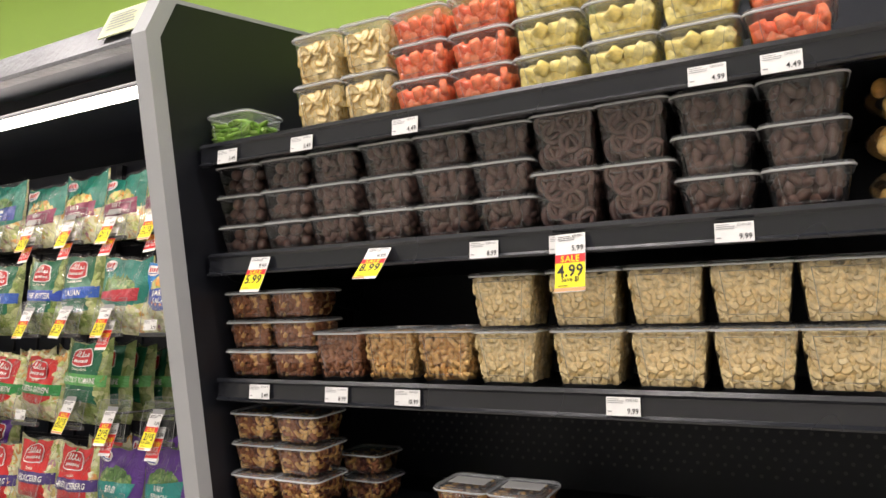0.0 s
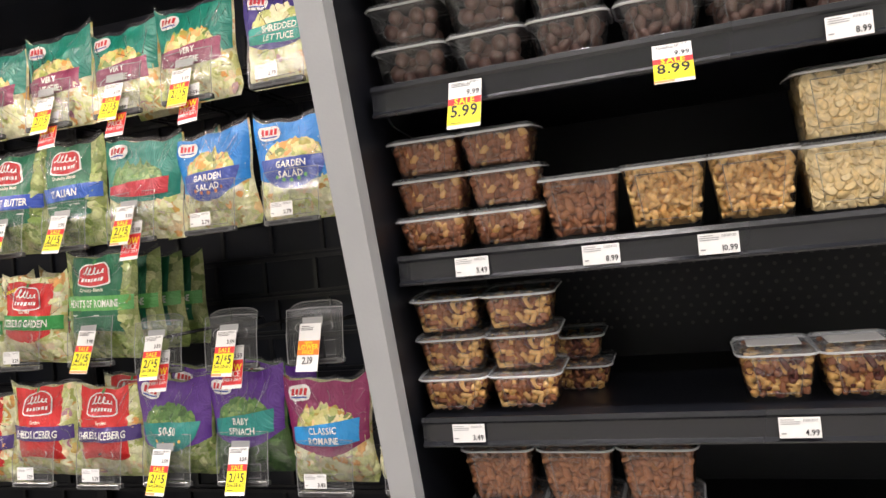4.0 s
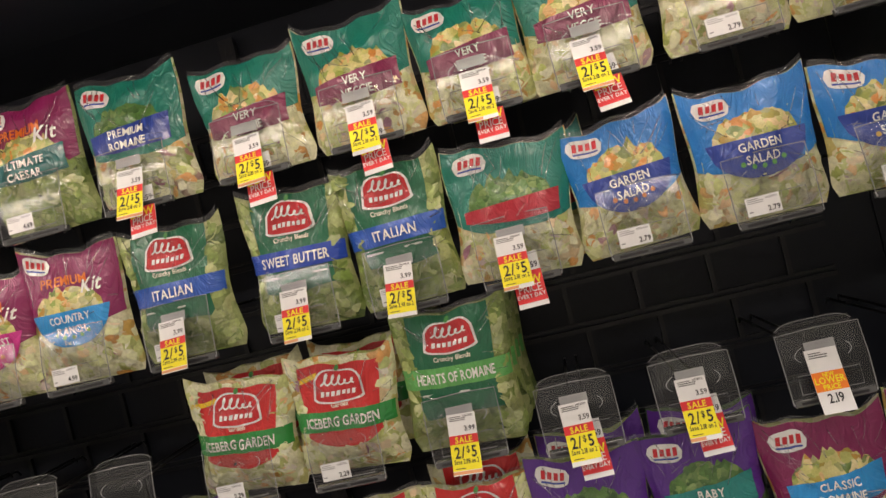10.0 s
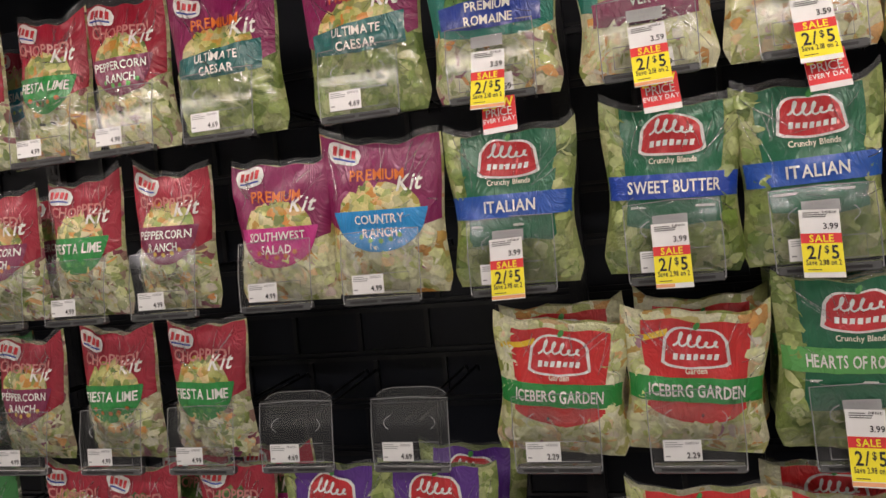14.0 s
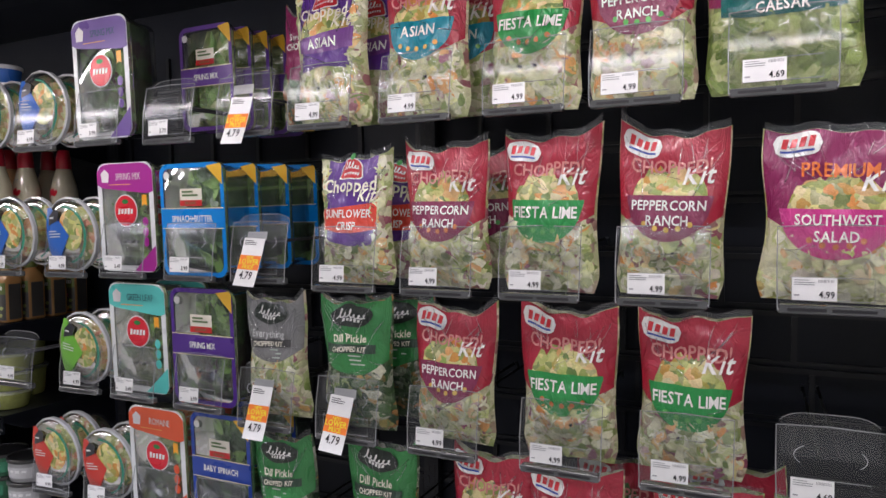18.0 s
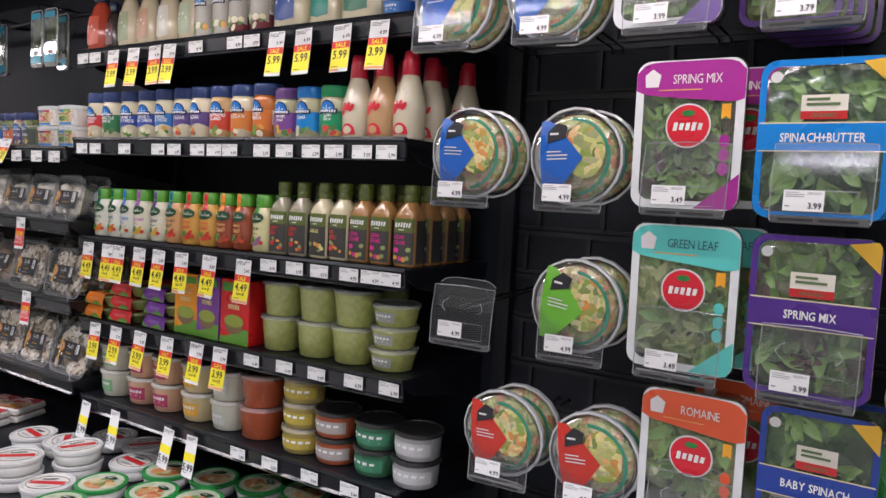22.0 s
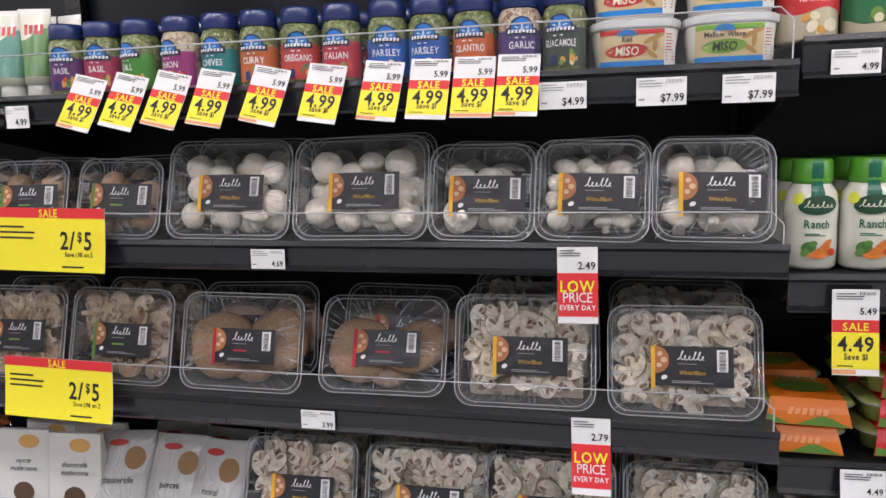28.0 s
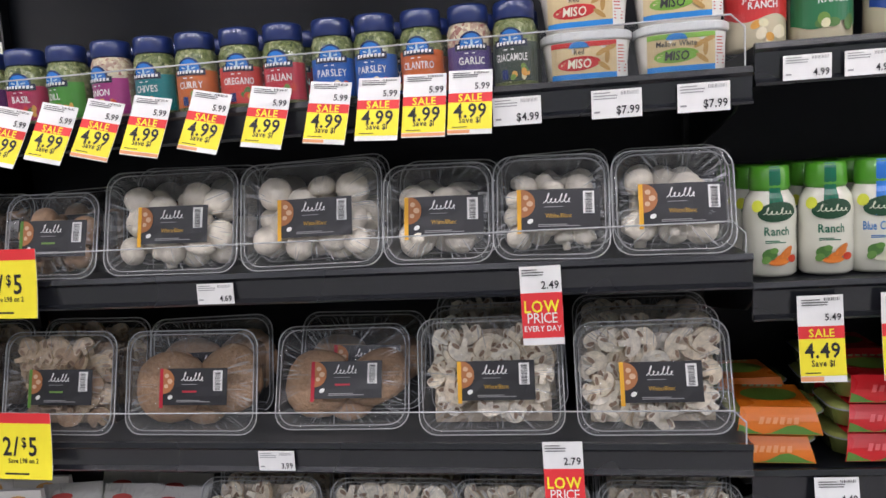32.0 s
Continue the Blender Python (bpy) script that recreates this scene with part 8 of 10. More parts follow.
        x0, z0, x1, z1 = ca * q * out * w / 2, h / 2 + sa * q * out * h / 2, ca * q * inn * w / 2, h / 2 + sa * q * inn * h / 2
        x1, z1 = x1 + r.uniform(-0.004, 0.004), z1 + r.uniform(-0.004, 0.004)
        d2 = math.hypot(x1 - x0, z1 - z0) or 1.0
        t2 = r.uniform(0.00018, 0.00055)
        ox, oz = -(z1 - z0) / d2 * t2, (x1 - x0) / d2 * t2
        bow = r.uniform(-0.12, 0.12) * d2
        rows = []
        for e in range(5):
            f = e / 4
            cx, cz = x0 + (x1 - x0) * f + ox / t2 * bow * f * (1 - f), z0 + (z1 - z0) * f + oz / t2 * bow * f * (1 - f)
            fade = 1 - 0.8 * abs(2 * f - 1) ** 2
            rows += [on(0.6)(cx - ox * fade, cz - oz * fade), on(0.6)(cx + ox * fade, cz + oz * fade)]
        g.add(rows, [(2 * e, 2 * e + 2, 2 * e + 3, 2 * e + 1) for e in range(4)])
    tagged(part("wrap_pleat", g, PLEAT, t, "fine pleats of the wrap, their glints as pale ribbons"), kind="stuff")
    lw, lh = 0.104, 0.053
    u0, v0 = label_dx, h * 0.46
    left = u0 - lw / 2
    lab = part("label", Geo().patch(on(1), lambda u: v0 - lh / 2, lambda u: v0 + lh / 2, u0 - lw / 2, u0 + lw / 2, 8, 4), card((0.020, 0.020, 0.024), 0.4), t, "black printed label")
    part("brand_mark", Geo().scribble(on(2), u0 - 0.002, v0 + 0.013, 0.034, 0.014, 6, 0.0011, 0, 4), WHITE, lab, "white handwritten mark")
    part("small_print", Geo().bars(on(2), u0 - 0.000, v0 + 0.003, 0.036, 0.0016, 1).bars(on(2), u0 + 0.002, v0 - 0.021, 0.056, 0.004, 2), INK_GREY, lab)
    if kind in ("white", "small", "sliced"):
        part("lettering", Geo().text("White/Blanc", on(2), u0 + 0.000, v0 - 0.008, 0.0080, 0, False, 0.85), card((0.62, 0.36, 0.04)), lab)
    else:
        part("lettering", Geo().bars(on(2), u0 + 0.000, v0 - 0.008, 0.034, 0.005, 1), card({"flat": (0.42, 0.02, 0.04)}.get(kind, (0.16, 0.30, 0.06))), lab)
    part("code_field", Geo().patch(on(2), lambda u: v0 - 0.006, lambda u: v0 + 0.023, u0 + 0.031, u0 + 0.045, 2, 3), WHITE, lab, "white barcode field")
    part("code", Geo().barcode(lambda u, v: on(3)(u0 + 0.038 + v, v0 + 0.0085 + u), 0, 0, 0.026, 0.0085, 0, 15), INK_BLACK, lab)
    tint = {"white": (0.80, 0.42, 0.02), "small": (0.80, 0.42, 0.02), "sliced": (0.80, 0.42, 0.02), "flat": (0.45, 0.01, 0.03), "brown": (0.10, 0.24, 0.03), "slicedbrown": (0.10, 0.24, 0.03)}[kind]
    part("stripe", Geo().patch(on(2.2), lambda u: v0 - lh / 2 - 0.004, lambda u: v0 + lh / 2, left - 0.001, left + 0.0045, 1, 4), card(tint), lab, "coloured stripe")
    pic = part("picture", Geo().patch(on(2.1), lambda u: v0 + 0.008 - math.sqrt(max(0.0, 0.018 ** 2 - (u - left - 0.0045) ** 2)), lambda u: v0 + 0.0085 + math.sqrt(max(0.0, 0.018 ** 2 - (u - left - 0.0045) ** 2)), left + 0.0045, left + 0.0220, 8, 6), card((0.42, 0.16, 0.055)), lab, "printed picture of a wooden plate")
    g = Geo()
    for a, b, k in ((0.006, 0.016, 0.0036), (0.011, 0.008, 0.0042), (0.005, 0.001, 0.0034)):
        g.disc(on(2.8), left + 0.0045 + a, v0 + b, k, k * 0.9, 0, 12, 1)
    part("picture_food", g, card((0.66, 0.46, 0.30)), pic)
    part("picture_food", Geo().disc(on(2.8), left + 0.016, v0 - 0.015, 0.0042, 0.0030, 0, 10, 1, 0.5), WHITE, lab)
    return t


HOLDER_RIM2 = principled("tray_edge", (0.48, 0.49, 0.50), 0.12, grain=0.1, coat=0.6)


def tray_row(kind, spots, z, y, w, h, lean=-14, rows=2, seed=0):
    """Trays with their lower front edge at x, y, z, and more of them behind."""
    for x in spots:
        first = mushroom_tray(kind, pose(x, y, z, lean, random.uniform(-1.5, 1.5), 0), w, h, seed=seed + int(abs(x) * 100))
        for k in range(1, rows):
            copy_thing(first, pose(x + random.uniform(-0.004, 0.012), y + 0.075 * k, z + 0.004 * k, lean, random.uniform(-2, 2), 0))


z, y = 1.147, 0.075
tray_row("brown", (-6.862, -7.030, -7.20), z, y, 0.150, 0.126)
tray_row("white", (-6.673,), z, y, 0.204, 0.150)
tray_row("white", (-6.463,), z, y, 0.204, 0.150, seed=5)
tray_row("white", (-6.287,), z, y, 0.148, 0.135)
tray_row("small", (-6.139,), z, y, 0.150, 0.137)
tray_row("white", (-5.986,), z, y, 0.150, 0.135, seed=9)
z, y = 0.908, 0.084
tray_row("slicedbrown", (-6.890, -7.090), z, y, 0.190, 0.155)
tray_row("flat", (-6.673,), z, y, 0.208, 0.152)
tray_row("flat", (-6.447,), z + 0.004, y + 0.012, 0.200, 0.150, -22, seed=3)
tray_row("sliced", (-6.230,), z, y, 0.200, 0.160, -14, 3)
tray_row("sliced", (-6.014,), z, y, 0.200, 0.150, -14, 3, 4)
z, y = 0.665, 0.092
tray_row("sliced", (-6.592, -6.385, -6.198, -5.995), z, y, 0.194, 0.162, -16, 3, 2)

# clear fence strips along the shelf fronts
for zf, yf, hf in ((1.147, 0.048, 0.040), (0.907, 0.056, 0.044), (0.664, 0.064, 0.036)):
    fs = thing("shelf_fence", "clear plastic strip along the shelf front", "shelf fence", pose(-6.53, yf, zf), "shelf fences")
    part("strip", Geo().patch(flat(0.001), lambda u: 0.0, lambda u: hf, -0.62, 0.62, 8, 1), CLEAR, fs)
    part("edge", Geo().tube([(-0.62, 0.001, hf), (0.605, 0.001, hf), (0.62, 0.001, hf - 0.015), (0.62, 0.001, 0)], 0.0011, 5), HOLDER_RIM2, fs)
fs = thing("shelf_fence", "clear plastic strip along the herb shelf front", "shelf fence", pose(-6.53, 0.042, 1.364), "shelf fences")
part("strip", Geo().patch(flat(0.001), lambda u: 0.0, lambda u: 0.06, -0.62, 0.62, 8, 1), CLEAR, fs)
part("edge", Geo().tube([(-0.62, 0.001, 0.06), (0.605, 0.001, 0.06), (0.62, 0.001, 0.045), (0.62, 0.001, 0)], 0.0011, 5), HOLDER_RIM2, fs)

# herb jars
HERB = speckle("dried_herbs", [(0.05, 0.08, 0.02), (0.20, 0.24, 0.08), (0.12, 0.16, 0.05), (0.40, 0.42, 0.22)], 240, relief=0.002)
FLAKE = speckle("dried_flakes", [(0.55, 0.48, 0.30), (0.66, 0.60, 0.42), (0.30, 0.12, 0.10), (0.60, 0.55, 0.40)], 220, relief=0.002)


def herb_jar(m, words, color, fill, label):
    j = thing("herb_jar", label, "jar", m, "jars of freeze dried herbs")
    r, h = 0.0275, 0.106
    part("jar_body", Geo().lathe([(r * 0.92, 0), (r, 0.003), (r, h * 0.70), (r * 0.90, h * 0.77), (r * 0.80, h * 0.80)], 24), fill, j, smooth=True)
    part("lid", Geo().lathe([(r * 0.90, h * 0.79), (r * 0.94, h * 0.80), (r * 0.94, h * 0.97), (r * 0.88, h), (0.001, h + 0.0004)], 24), plastic((0.012, 0.026, 0.12), 0.35, 0.3), j, "dark blue lid", smooth=True)
    f1, f2, f3 = around(r + 0.0006), around(r + 0.0012), around(r + 0.0018)
    part("label", Geo().patch(f1, lambda u: h * 0.07, lambda u: h * 0.52, -r * 1.55, r * 1.55, 16, 3), card(color, 0.30), j, "printed label")
    arch_emblem(j, r, 0.0, h * 0.505, 0.042, 0.018)
    part("small_print", Geo().bars(f2, 0.001, h * 0.425, 0.020, 0.0026, 1), WHITE, j)
    part("lettering", Geo().text(words, f2, 0, h * 0.345, 0.0125, 0, True, 0.78, width=0.042), WHITE, j)
    food_picture(j, r, 0.012, h * 0.08, h * 0.22, 0.026, hash_of(words))
    part("badge", Geo().patch(around(r + 0.0026), lambda u: h * 0.09, lambda u: h * 0.20, -0.012, -0.004, 3, 1), card((0.012, 0.03, 0.14), 0.3), j, "small navy badge")
    return j


zh, yh = 1.364, 0.076
HERBS = [("BASIL", (0.10, 0.02, 0.14), -6.861), ("BASIL", (0.45, 0.03, 0.10), -6.861), ("DILL", (0.06, 0.28, 0.03), -6.796), ("ONION", (0.36, 0.03, 0.20), -6.728), ("CHIVES", (0.0, 0.20, 0.22), -6.664), ("CURRY", (0.55, 0.14, 0.03), -6.603), ("OREGANO", (0.55, 0.05, 0.04), -6.540), ("ITALIAN", (0.50, 0.03, 0.05), -6.478),
         ("PARSLEY", (0.01, 0.11, 0.45), -6.411), ("PARSLEY", (0.01, 0.11, 0.45), -6.353), ("CILANTRO", (0.62, 0.13, 0.02), -6.292), ("GARLIC", (0.08, 0.05, 0.20), -6.231), ("GUACAMOLE", (0.04, 0.06, 0.045), -6.173)]
for k, (words, c, x) in enumerate(HERBS):
    if k == 0:
        x = -6.922
    first = herb_jar(pose(x, yh + 0.012, zh, 0, 0, random.uniform(-14, 14)), words, c, FLAKE if words in ("ONION", "GARLIC") else HERB, "glass jar of freeze dried " + words.lower() + " with a blue lid")
    copy_thing(first, pose(x + 0.003, yh + 0.075, zh, 0, 0, random.uniform(-14, 14)))
    copy_thing(first, pose(x, yh + 0.138, zh, 0, 0, random.uniform(-14, 14)))
def herb_tube(m, tone, words):
    """A squeeze tube on its cap, its upper end pressed flat."""
    tb = thing("herb_tube", words, "tube", m, "tubes of herb paste")
    wall = lambda k: (lambda u, q: ((0.021 + 0.004 * q + 0.0006 * k) * math.sin(u), -(0.021 * (1 - q) + 0.0012 + 0.0006 * k) * math.cos(u), 0.022 + q * 0.115))
    part("cap", Geo().lathe([(0.018, 0), (0.0195, 0.002), (0.0185, 0.022), (0.016, 0.024)], 18), plastic((0.66, 0.66, 0.60)), tb, "white cap", smooth=True)
    part("tube_body", Geo().loft([[wall(0)(2 * math.pi * a / 24, q) for a in range(24)] for q in (0, 0.25, 0.5, 0.75, 0.92, 1.0)]), plastic((0.62, 0.62, 0.50), 0.3, 0.4), tb, smooth=True)
    part("label", Geo().patch(wall(1), lambda u: 0.10, lambda u: 0.66 + 0.08 * math.sin(2 * u), -1.3, 1.3, 10, 5), card(tone, 0.3), tb, "printed leaf green label")
    part("label_mark", Geo().blocks(lambda u, v: wall(2)(u, v), 0, 0.72, 1.3, 0.16, 4), card((0.55, 0.06, 0.05), 0.3), tb, "small red band")
    part("crimp", Geo().patch(wall(0.5), lambda u: 0.93, lambda u: 0.999, -1.4, 1.4, 8, 1), plastic((0.66, 0.66, 0.60)), tb, "flat crimped end")


for k, x in enumerate((-7.20, -7.145, -7.09, -7.035, -6.985)):
    for q in range(2):
        herb_tube(pose(x + 0.012 * q, yh + 0.02 + 0.06 * q, zh, 0, 0, random.uniform(-20, 20)), ((0.10, 0.24, 0.06), (0.16, 0.30, 0.10), (0.30, 0.36, 0.12), (0.08, 0.26, 0.20))[(k + q) % 4], "cream squeeze tube of herb paste standing on its cap")


def miso_tub(m, words, stripe, label):
    t = thing("miso_tub", label, "tub", m, "tubs of miso")
    w, d, h = 0.112, 0.085, 0.062
    part("cup", Geo().loft([rect_ring(0, 0, w * 0.82, d * 0.82, 0.028, 0, 5), rect_ring(0, 0, w * 0.86, d * 0.86, 0.03, 0.003, 5), rect_ring(0, 0, w * 0.97, d * 0.97, 0.034, h - 0.010, 5)]), plastic((0.66, 0.64, 0.58)), t, smooth=True)
    part("lid", Geo().loft([rect_ring(0, 0, w, d, 0.035, h - 0.011, 5), rect_ring(0, 0, w * 1.02, d * 1.02, 0.036, h - 0.009, 5), rect_ring(0, 0, w * 1.02, d * 1.02, 0.036, h - 0.002, 5), rect_ring(0, 0, w * 0.97, d * 0.97, 0.034, h, 5)]), plastic((0.60, 0.62, 0.62)), t, "white snap lid")
    fr = lambda k: (lambda u, v: (u, -d * (0.43 + 0.055 * v / h) - 0.0012 * k + 0.030 * abs(u / (w / 2)) ** 5, v))
    lb = part("label", Geo().patch(fr(0.5), lambda u: 0.005, lambda u: h - 0.013, -w * 0.40, w * 0.30, 14, 3), card((0.62, 0.50, 0.28), 0.35), t, "printed ochre label")
    part("side_print", Geo().patch(fr(0.5), lambda u: 0.005, lambda u: h - 0.013, w * 0.30, w * 0.43, 4, 1), card((0.72, 0.72, 0.68), 0.35), t, "white printed panel")
    part("small_print", Geo().bars(fr(1), w * 0.365, 0.026, w * 0.10, 0.034, 9, 0, 4), card((0.55, 0.10, 0.08)), t)
    part("head_band", Geo().patch(fr(1), lambda u: h - 0.019, lambda u: h - 0.013, -w * 0.40, w * 0.30, 12, 1), card(stripe, 0.35), lb)
    part("foot_band", Geo().patch(fr(1), lambda u: 0.005, lambda u: 0.0115, -w * 0.40, w * 0.30, 14, 1), card((0.02, 0.22, 0.60), 0.35), lb, "blue foot band")
    part("emblem", Geo().patch(fr(1.6), lambda u: h - 0.020, lambda u: h - 0.020 + 0.0075 * math.sqrt(max(0, 1 - ((u + 0.012) / 0.013) ** 2)), -0.025, 0.001, 8, 2), card((0.03, 0.20, 0.55), 0.35), lb, "small blue emblem")
    part("badge", Geo().disc(fr(1), -0.012, 0.0235, 0.026, 0.0085, 0, 18, 2, 0.06), card(stripe, 0.35), lb)
    for k, (a, b) in enumerate(((0.016, 0.036), (0.022, 0.030), (0.018, 0.019), (0.025, 0.040))):
        part("picture", Geo().disc(fr(1.2 + 0.1 * k), a, b, 0.009, 0.003, 0, 10, 1, 0.5 + k), card((0.42, 0.25, 0.07), 0.4), lb)
    part("lettering", Geo().text(words, fr(2), -0.012, 0.0375, 0.0090, 0, True, 0.85, width=0.050), card((0.03, 0.03, 0.03)), lb)
    part("miso_lettering", Geo().text("MISO", fr(2.4), -0.012, 0.0235, 0.0150, 0, True, 0.85, slant=0.1), card((0.03, 0.03, 0.03) if stripe[0] < 0.4 else (0.80, 0.74, 0.60)), lb)
    return t


for x, words, c, lab in ((-6.085, "Red", (0.55, 0.03, 0.03), "white tub of red miso"), (-5.970, "Mellow White", (0.20, 0.42, 0.05), "white tub of mellow white miso")):
    first = miso_tub(pose(x, 0.115, zh, 0, 0, 3), words, c, lab)
    copy_thing(first, pose(x, 0.115, zh + 0.0625, 0, 0, -2))

# price labels and tags of the bay
for x, p in ((-6.172, "4.99"), (-6.055, "7.99"), (-5.957, "7.99"), (-7.03, "4.99"), (-7.10, "4.99"), (-6.99, "4.99")):
    shelf_label(x, 0.0395, 1.350, "$" + p if x > -6.2 else p, 0.058, 0.033)
shelf_label(-6.587, 0.0455, 1.136, "4.69")
shelf_label(-6.526, 0.0535, 0.898, "3.99")
for x in (-6.42, -6.76, -6.84, -6.92, -6.99, -7.05):
    shelf_label(x, 0.0615, 0.650, "4.99", 0.048, 0.03)
for x, lean in ((-6.845, 14), (-6.777, 13), (-6.709, 13), (-6.642, 10), (-6.559, 12), (-6.479, 8), (-6.400, 6), (-6.338, 3), (-6.281, 2), (-6.225, 2)):
    price_sale_tag("price_tag", x, 0.038, 1.386, "5.99", "4.99", "Save $1", "sale", 16, 0, lean, 0.053, 0.082)
price_sale_tag("price_tag", -6.154, 0.044, 1.143, "", "2.49", "", "low", 2, 0, -1, 0.051, 0.098)
price_sale_tag("price_tag", -6.136, 0.053, 0.912, "", "2.79", "", "low", 2, 0, -1, 0.051, 0.104)
price_sale_tag("price_tag", -6.940, 0.036, 1.197, "", "2/$5", "Save 1.98 on 2", "big", 2, 0, 1, 0.196, 0.096)
price_sale_tag("price_tag", -6.955, 0.040, 0.960, "", "2/$5", "Save 1.98 on 2", "big", 2, 0, 1, 0.198, 0.096)

# ---- clamshells and bowls on hooks ----
def clamshell(x, z, w, h, style, tint, words, fill, label, y=0.012, lean=0.0):
    c = thing("salad_clamshell", label, "salad box", pose(x, y + row_y(z), z, 2, lean, 0), "clamshells of leaves")
    d = 0.078

    def ring(q, yy, rr):
        return [(p[0], yy, p[1] + h / 2) for p in rect_ring(0, 0, w - q, h - q, rr, 0, 5)]
    r = random.Random(hash_of(label))
    g = Geo()
    g.loft([ring(0.020, 0.014, 0.02), ring(0.026, d * 0.85, 0.02)])
    for k in range(70):
        cx, cz = r.uniform(-w / 2 + 0.022, w / 2 - 0.022), r.uniform(0.022, h - 0.022)
        t = Euler((r.uniform(-0.5, 0.5), r.uniform(0, 6.3), r.uniform(-0.6, 0.6))).to_matrix()
        L = r.uniform(0.014, 0.026)
        pts = []
        for j in range(5):
            q = j / 4
            wd = L * 0.42 * math.sin(math.pi * min(0.95, q * 0.9 + 0.06))
            for s in (-1, 0, 1):
                p = t @ Vector((s * wd, -0.004 * abs(s) + 0.003 * math.sin(3 * q), (q - 0.5) * 2 * L))
                pts.append((cx + p.x, 0.011 + r.uniform(0, 0.006) * 0 + p.y * 0.6, cz + p.z))
        g.add(pts, [(3 * j + i, 3 * j + i + 1, 3 * j + i + 4, 3 * j + i + 3) for j in range(4) for i in range(2)], 1 if r.random() < 0.5 else 0)
    part("salad_piece", g, [fill, LEAF_B], c, "packed salad leaves", smooth=True)
    part("shell", Geo().loft([ring(0.004, 0.0, 0.022), ring(0.0, 0.003, 0.022), ring(0.0, 0.008, 0.022), ring(0.008, 0.012, 0.022), ring(0.022, d, 0.022)]), TRAY, c, "clear shell", smooth=True)
    f = lambda k: flat(-0.0008 - 0.0008 * k)
    cut = 0.006

    def frame_ring(o, i, mat, name, k, lab=""):
        a, b = ring(o, -0.0008 - 0.0008 * k, 0.022), ring(i, -0.0008 - 0.0008 * k, 0.016)
        n = len(a)
        gg = Geo().add(a + b, [(j, (j + 1) % n, n + (j + 1) % n, n + j) for j in range(n)])
        return part(name, gg, mat, c, lab)
    if style == "garden":
        frame_ring(0.003, 0.028, card((0.70, 0.72, 0.72), 0.3), "border", 0, "white printed border")
        part("header", Geo().patch(f(1), lambda u: h * 0.74 - 0.10 * u + 0.035 * max(0, abs(2 * u / w) - 0.8), lambda u: h * 0.985 - 0.02 * abs(2 * u / w) ** 8, -w * 0.488, w * 0.488, 14, 4), card(tint, 0.3), c, "coloured printed header")
        part("corner", Geo().poly(f(1), [(w * 0.10, 0.003), (w * 0.44, 0.004), (w * 0.485, 0.018), (w * 0.485, h * 0.25)]), card(tint, 0.3), c)
        lg = part("logo", Geo().disc(f(2), 0.002, h * 0.56, 0.034, 0.034, 0, 28, 2), card((0.70, 0.70, 0.68), 0.3), c, "round red logo")
        part("logo_field", Geo().disc(f(3), 0.002, h * 0.56, 0.0315, 0.0315, 0, 28, 2), card((0.62, 0.015, 0.03), 0.3), lg)
        part("logo_mark", Geo().blocks(f(4), 0.002, h * 0.555, 0.046, 0.014, 5, 0, 0.0), card((0.72, 0.72, 0.70), 0.3), lg)
        part("logo_leaf", Geo().disc(f(4), 0.002, h * 0.56 + 0.019, 0.010, 0.005, 0, 10, 1), card((0.02, 0.20, 0.04), 0.3), lg)
        part("lettering", Geo().text(words, f(2), 0.012, h * 0.87, 0.0200, 0, False, 0.72, width=w * 0.62), card((0.72, 0.70, 0.66) if tint[2] < 0.3 or tint[0] > 0.4 else (0.03, 0.10, 0.12)), c)
        part("ornament", Geo().poly(f(2), [(-w * 0.40, h * 0.82), (-w * 0.28, h * 0.82), (-w * 0.26, h * 0.90), (-w * 0.34, h * 0.94), (-w * 0.41, h * 0.90)]), card((0.74, 0.70, 0.70), 0.3), c, "pale printed drawing")
        part("ribbon", Geo().poly(f(2), [(w * 0.30, h * 0.60), (w * 0.34, h * 0.62), (w * 0.38, h * 0.60), (w * 0.38, h * 0.70), (w * 0.30, h * 0.70)]), card((0.80, 0.36, 0.02), 0.3), c, "orange ribbon")
        for k in range(3):
            part("drop", Geo().disc(f(2), w * 0.34, h * (0.46 - 0.09 * k), 0.008, 0.010, 0, 12, 1), card(tint, 0.3), c)
        part("small_print", Geo().bars(f(2), 0.004, h * 0.795, w * 0.6, 0.003, 1), card((0.75, 0.35, 0.10)), c)
    else:
        frame_ring(0.002, 0.020, card(tint, 0.3), "border", 0, "coloured printed border")
        part("band", Geo().patch(f(1), lambda u: h * 0.43, lambda u: h * 0.60, -w * 0.48, w * 0.48, 4, 2), card(tint, 0.3), c, "coloured printed band")
        part("band_edge", Geo().patch(f(1.5), lambda u: h * 0.60, lambda u: h * 0.608, -w * 0.48, w * 0.48, 2, 1).patch(f(1.5), lambda u: h * 0.425, lambda u: h * 0.432, -w * 0.48, w * 0.48, 2, 1), card((0.70, 0.62, 0.40), 0.3), c)
        part("lettering", Geo().text(words, f(2), 0, h * 0.515, 0.0175, 0, True, 0.72, width=w * 0.72), card((0.78, 0.78, 0.76)), c)
        lg = part("logo", Geo().patch(f(2), lambda u: h * 0.66, lambda u: h * 0.775, -w * 0.17, w * 0.17, 2, 2), card((0.72, 0.68, 0.58), 0.3), c, "cream and red logo plate")
        part("logo_field", Geo().patch(f(3), lambda u: h * 0.625, lambda u: h * 0.675, -w * 0.17, w * 0.17, 2, 1), card((0.50, 0.02, 0.02), 0.3), lg)
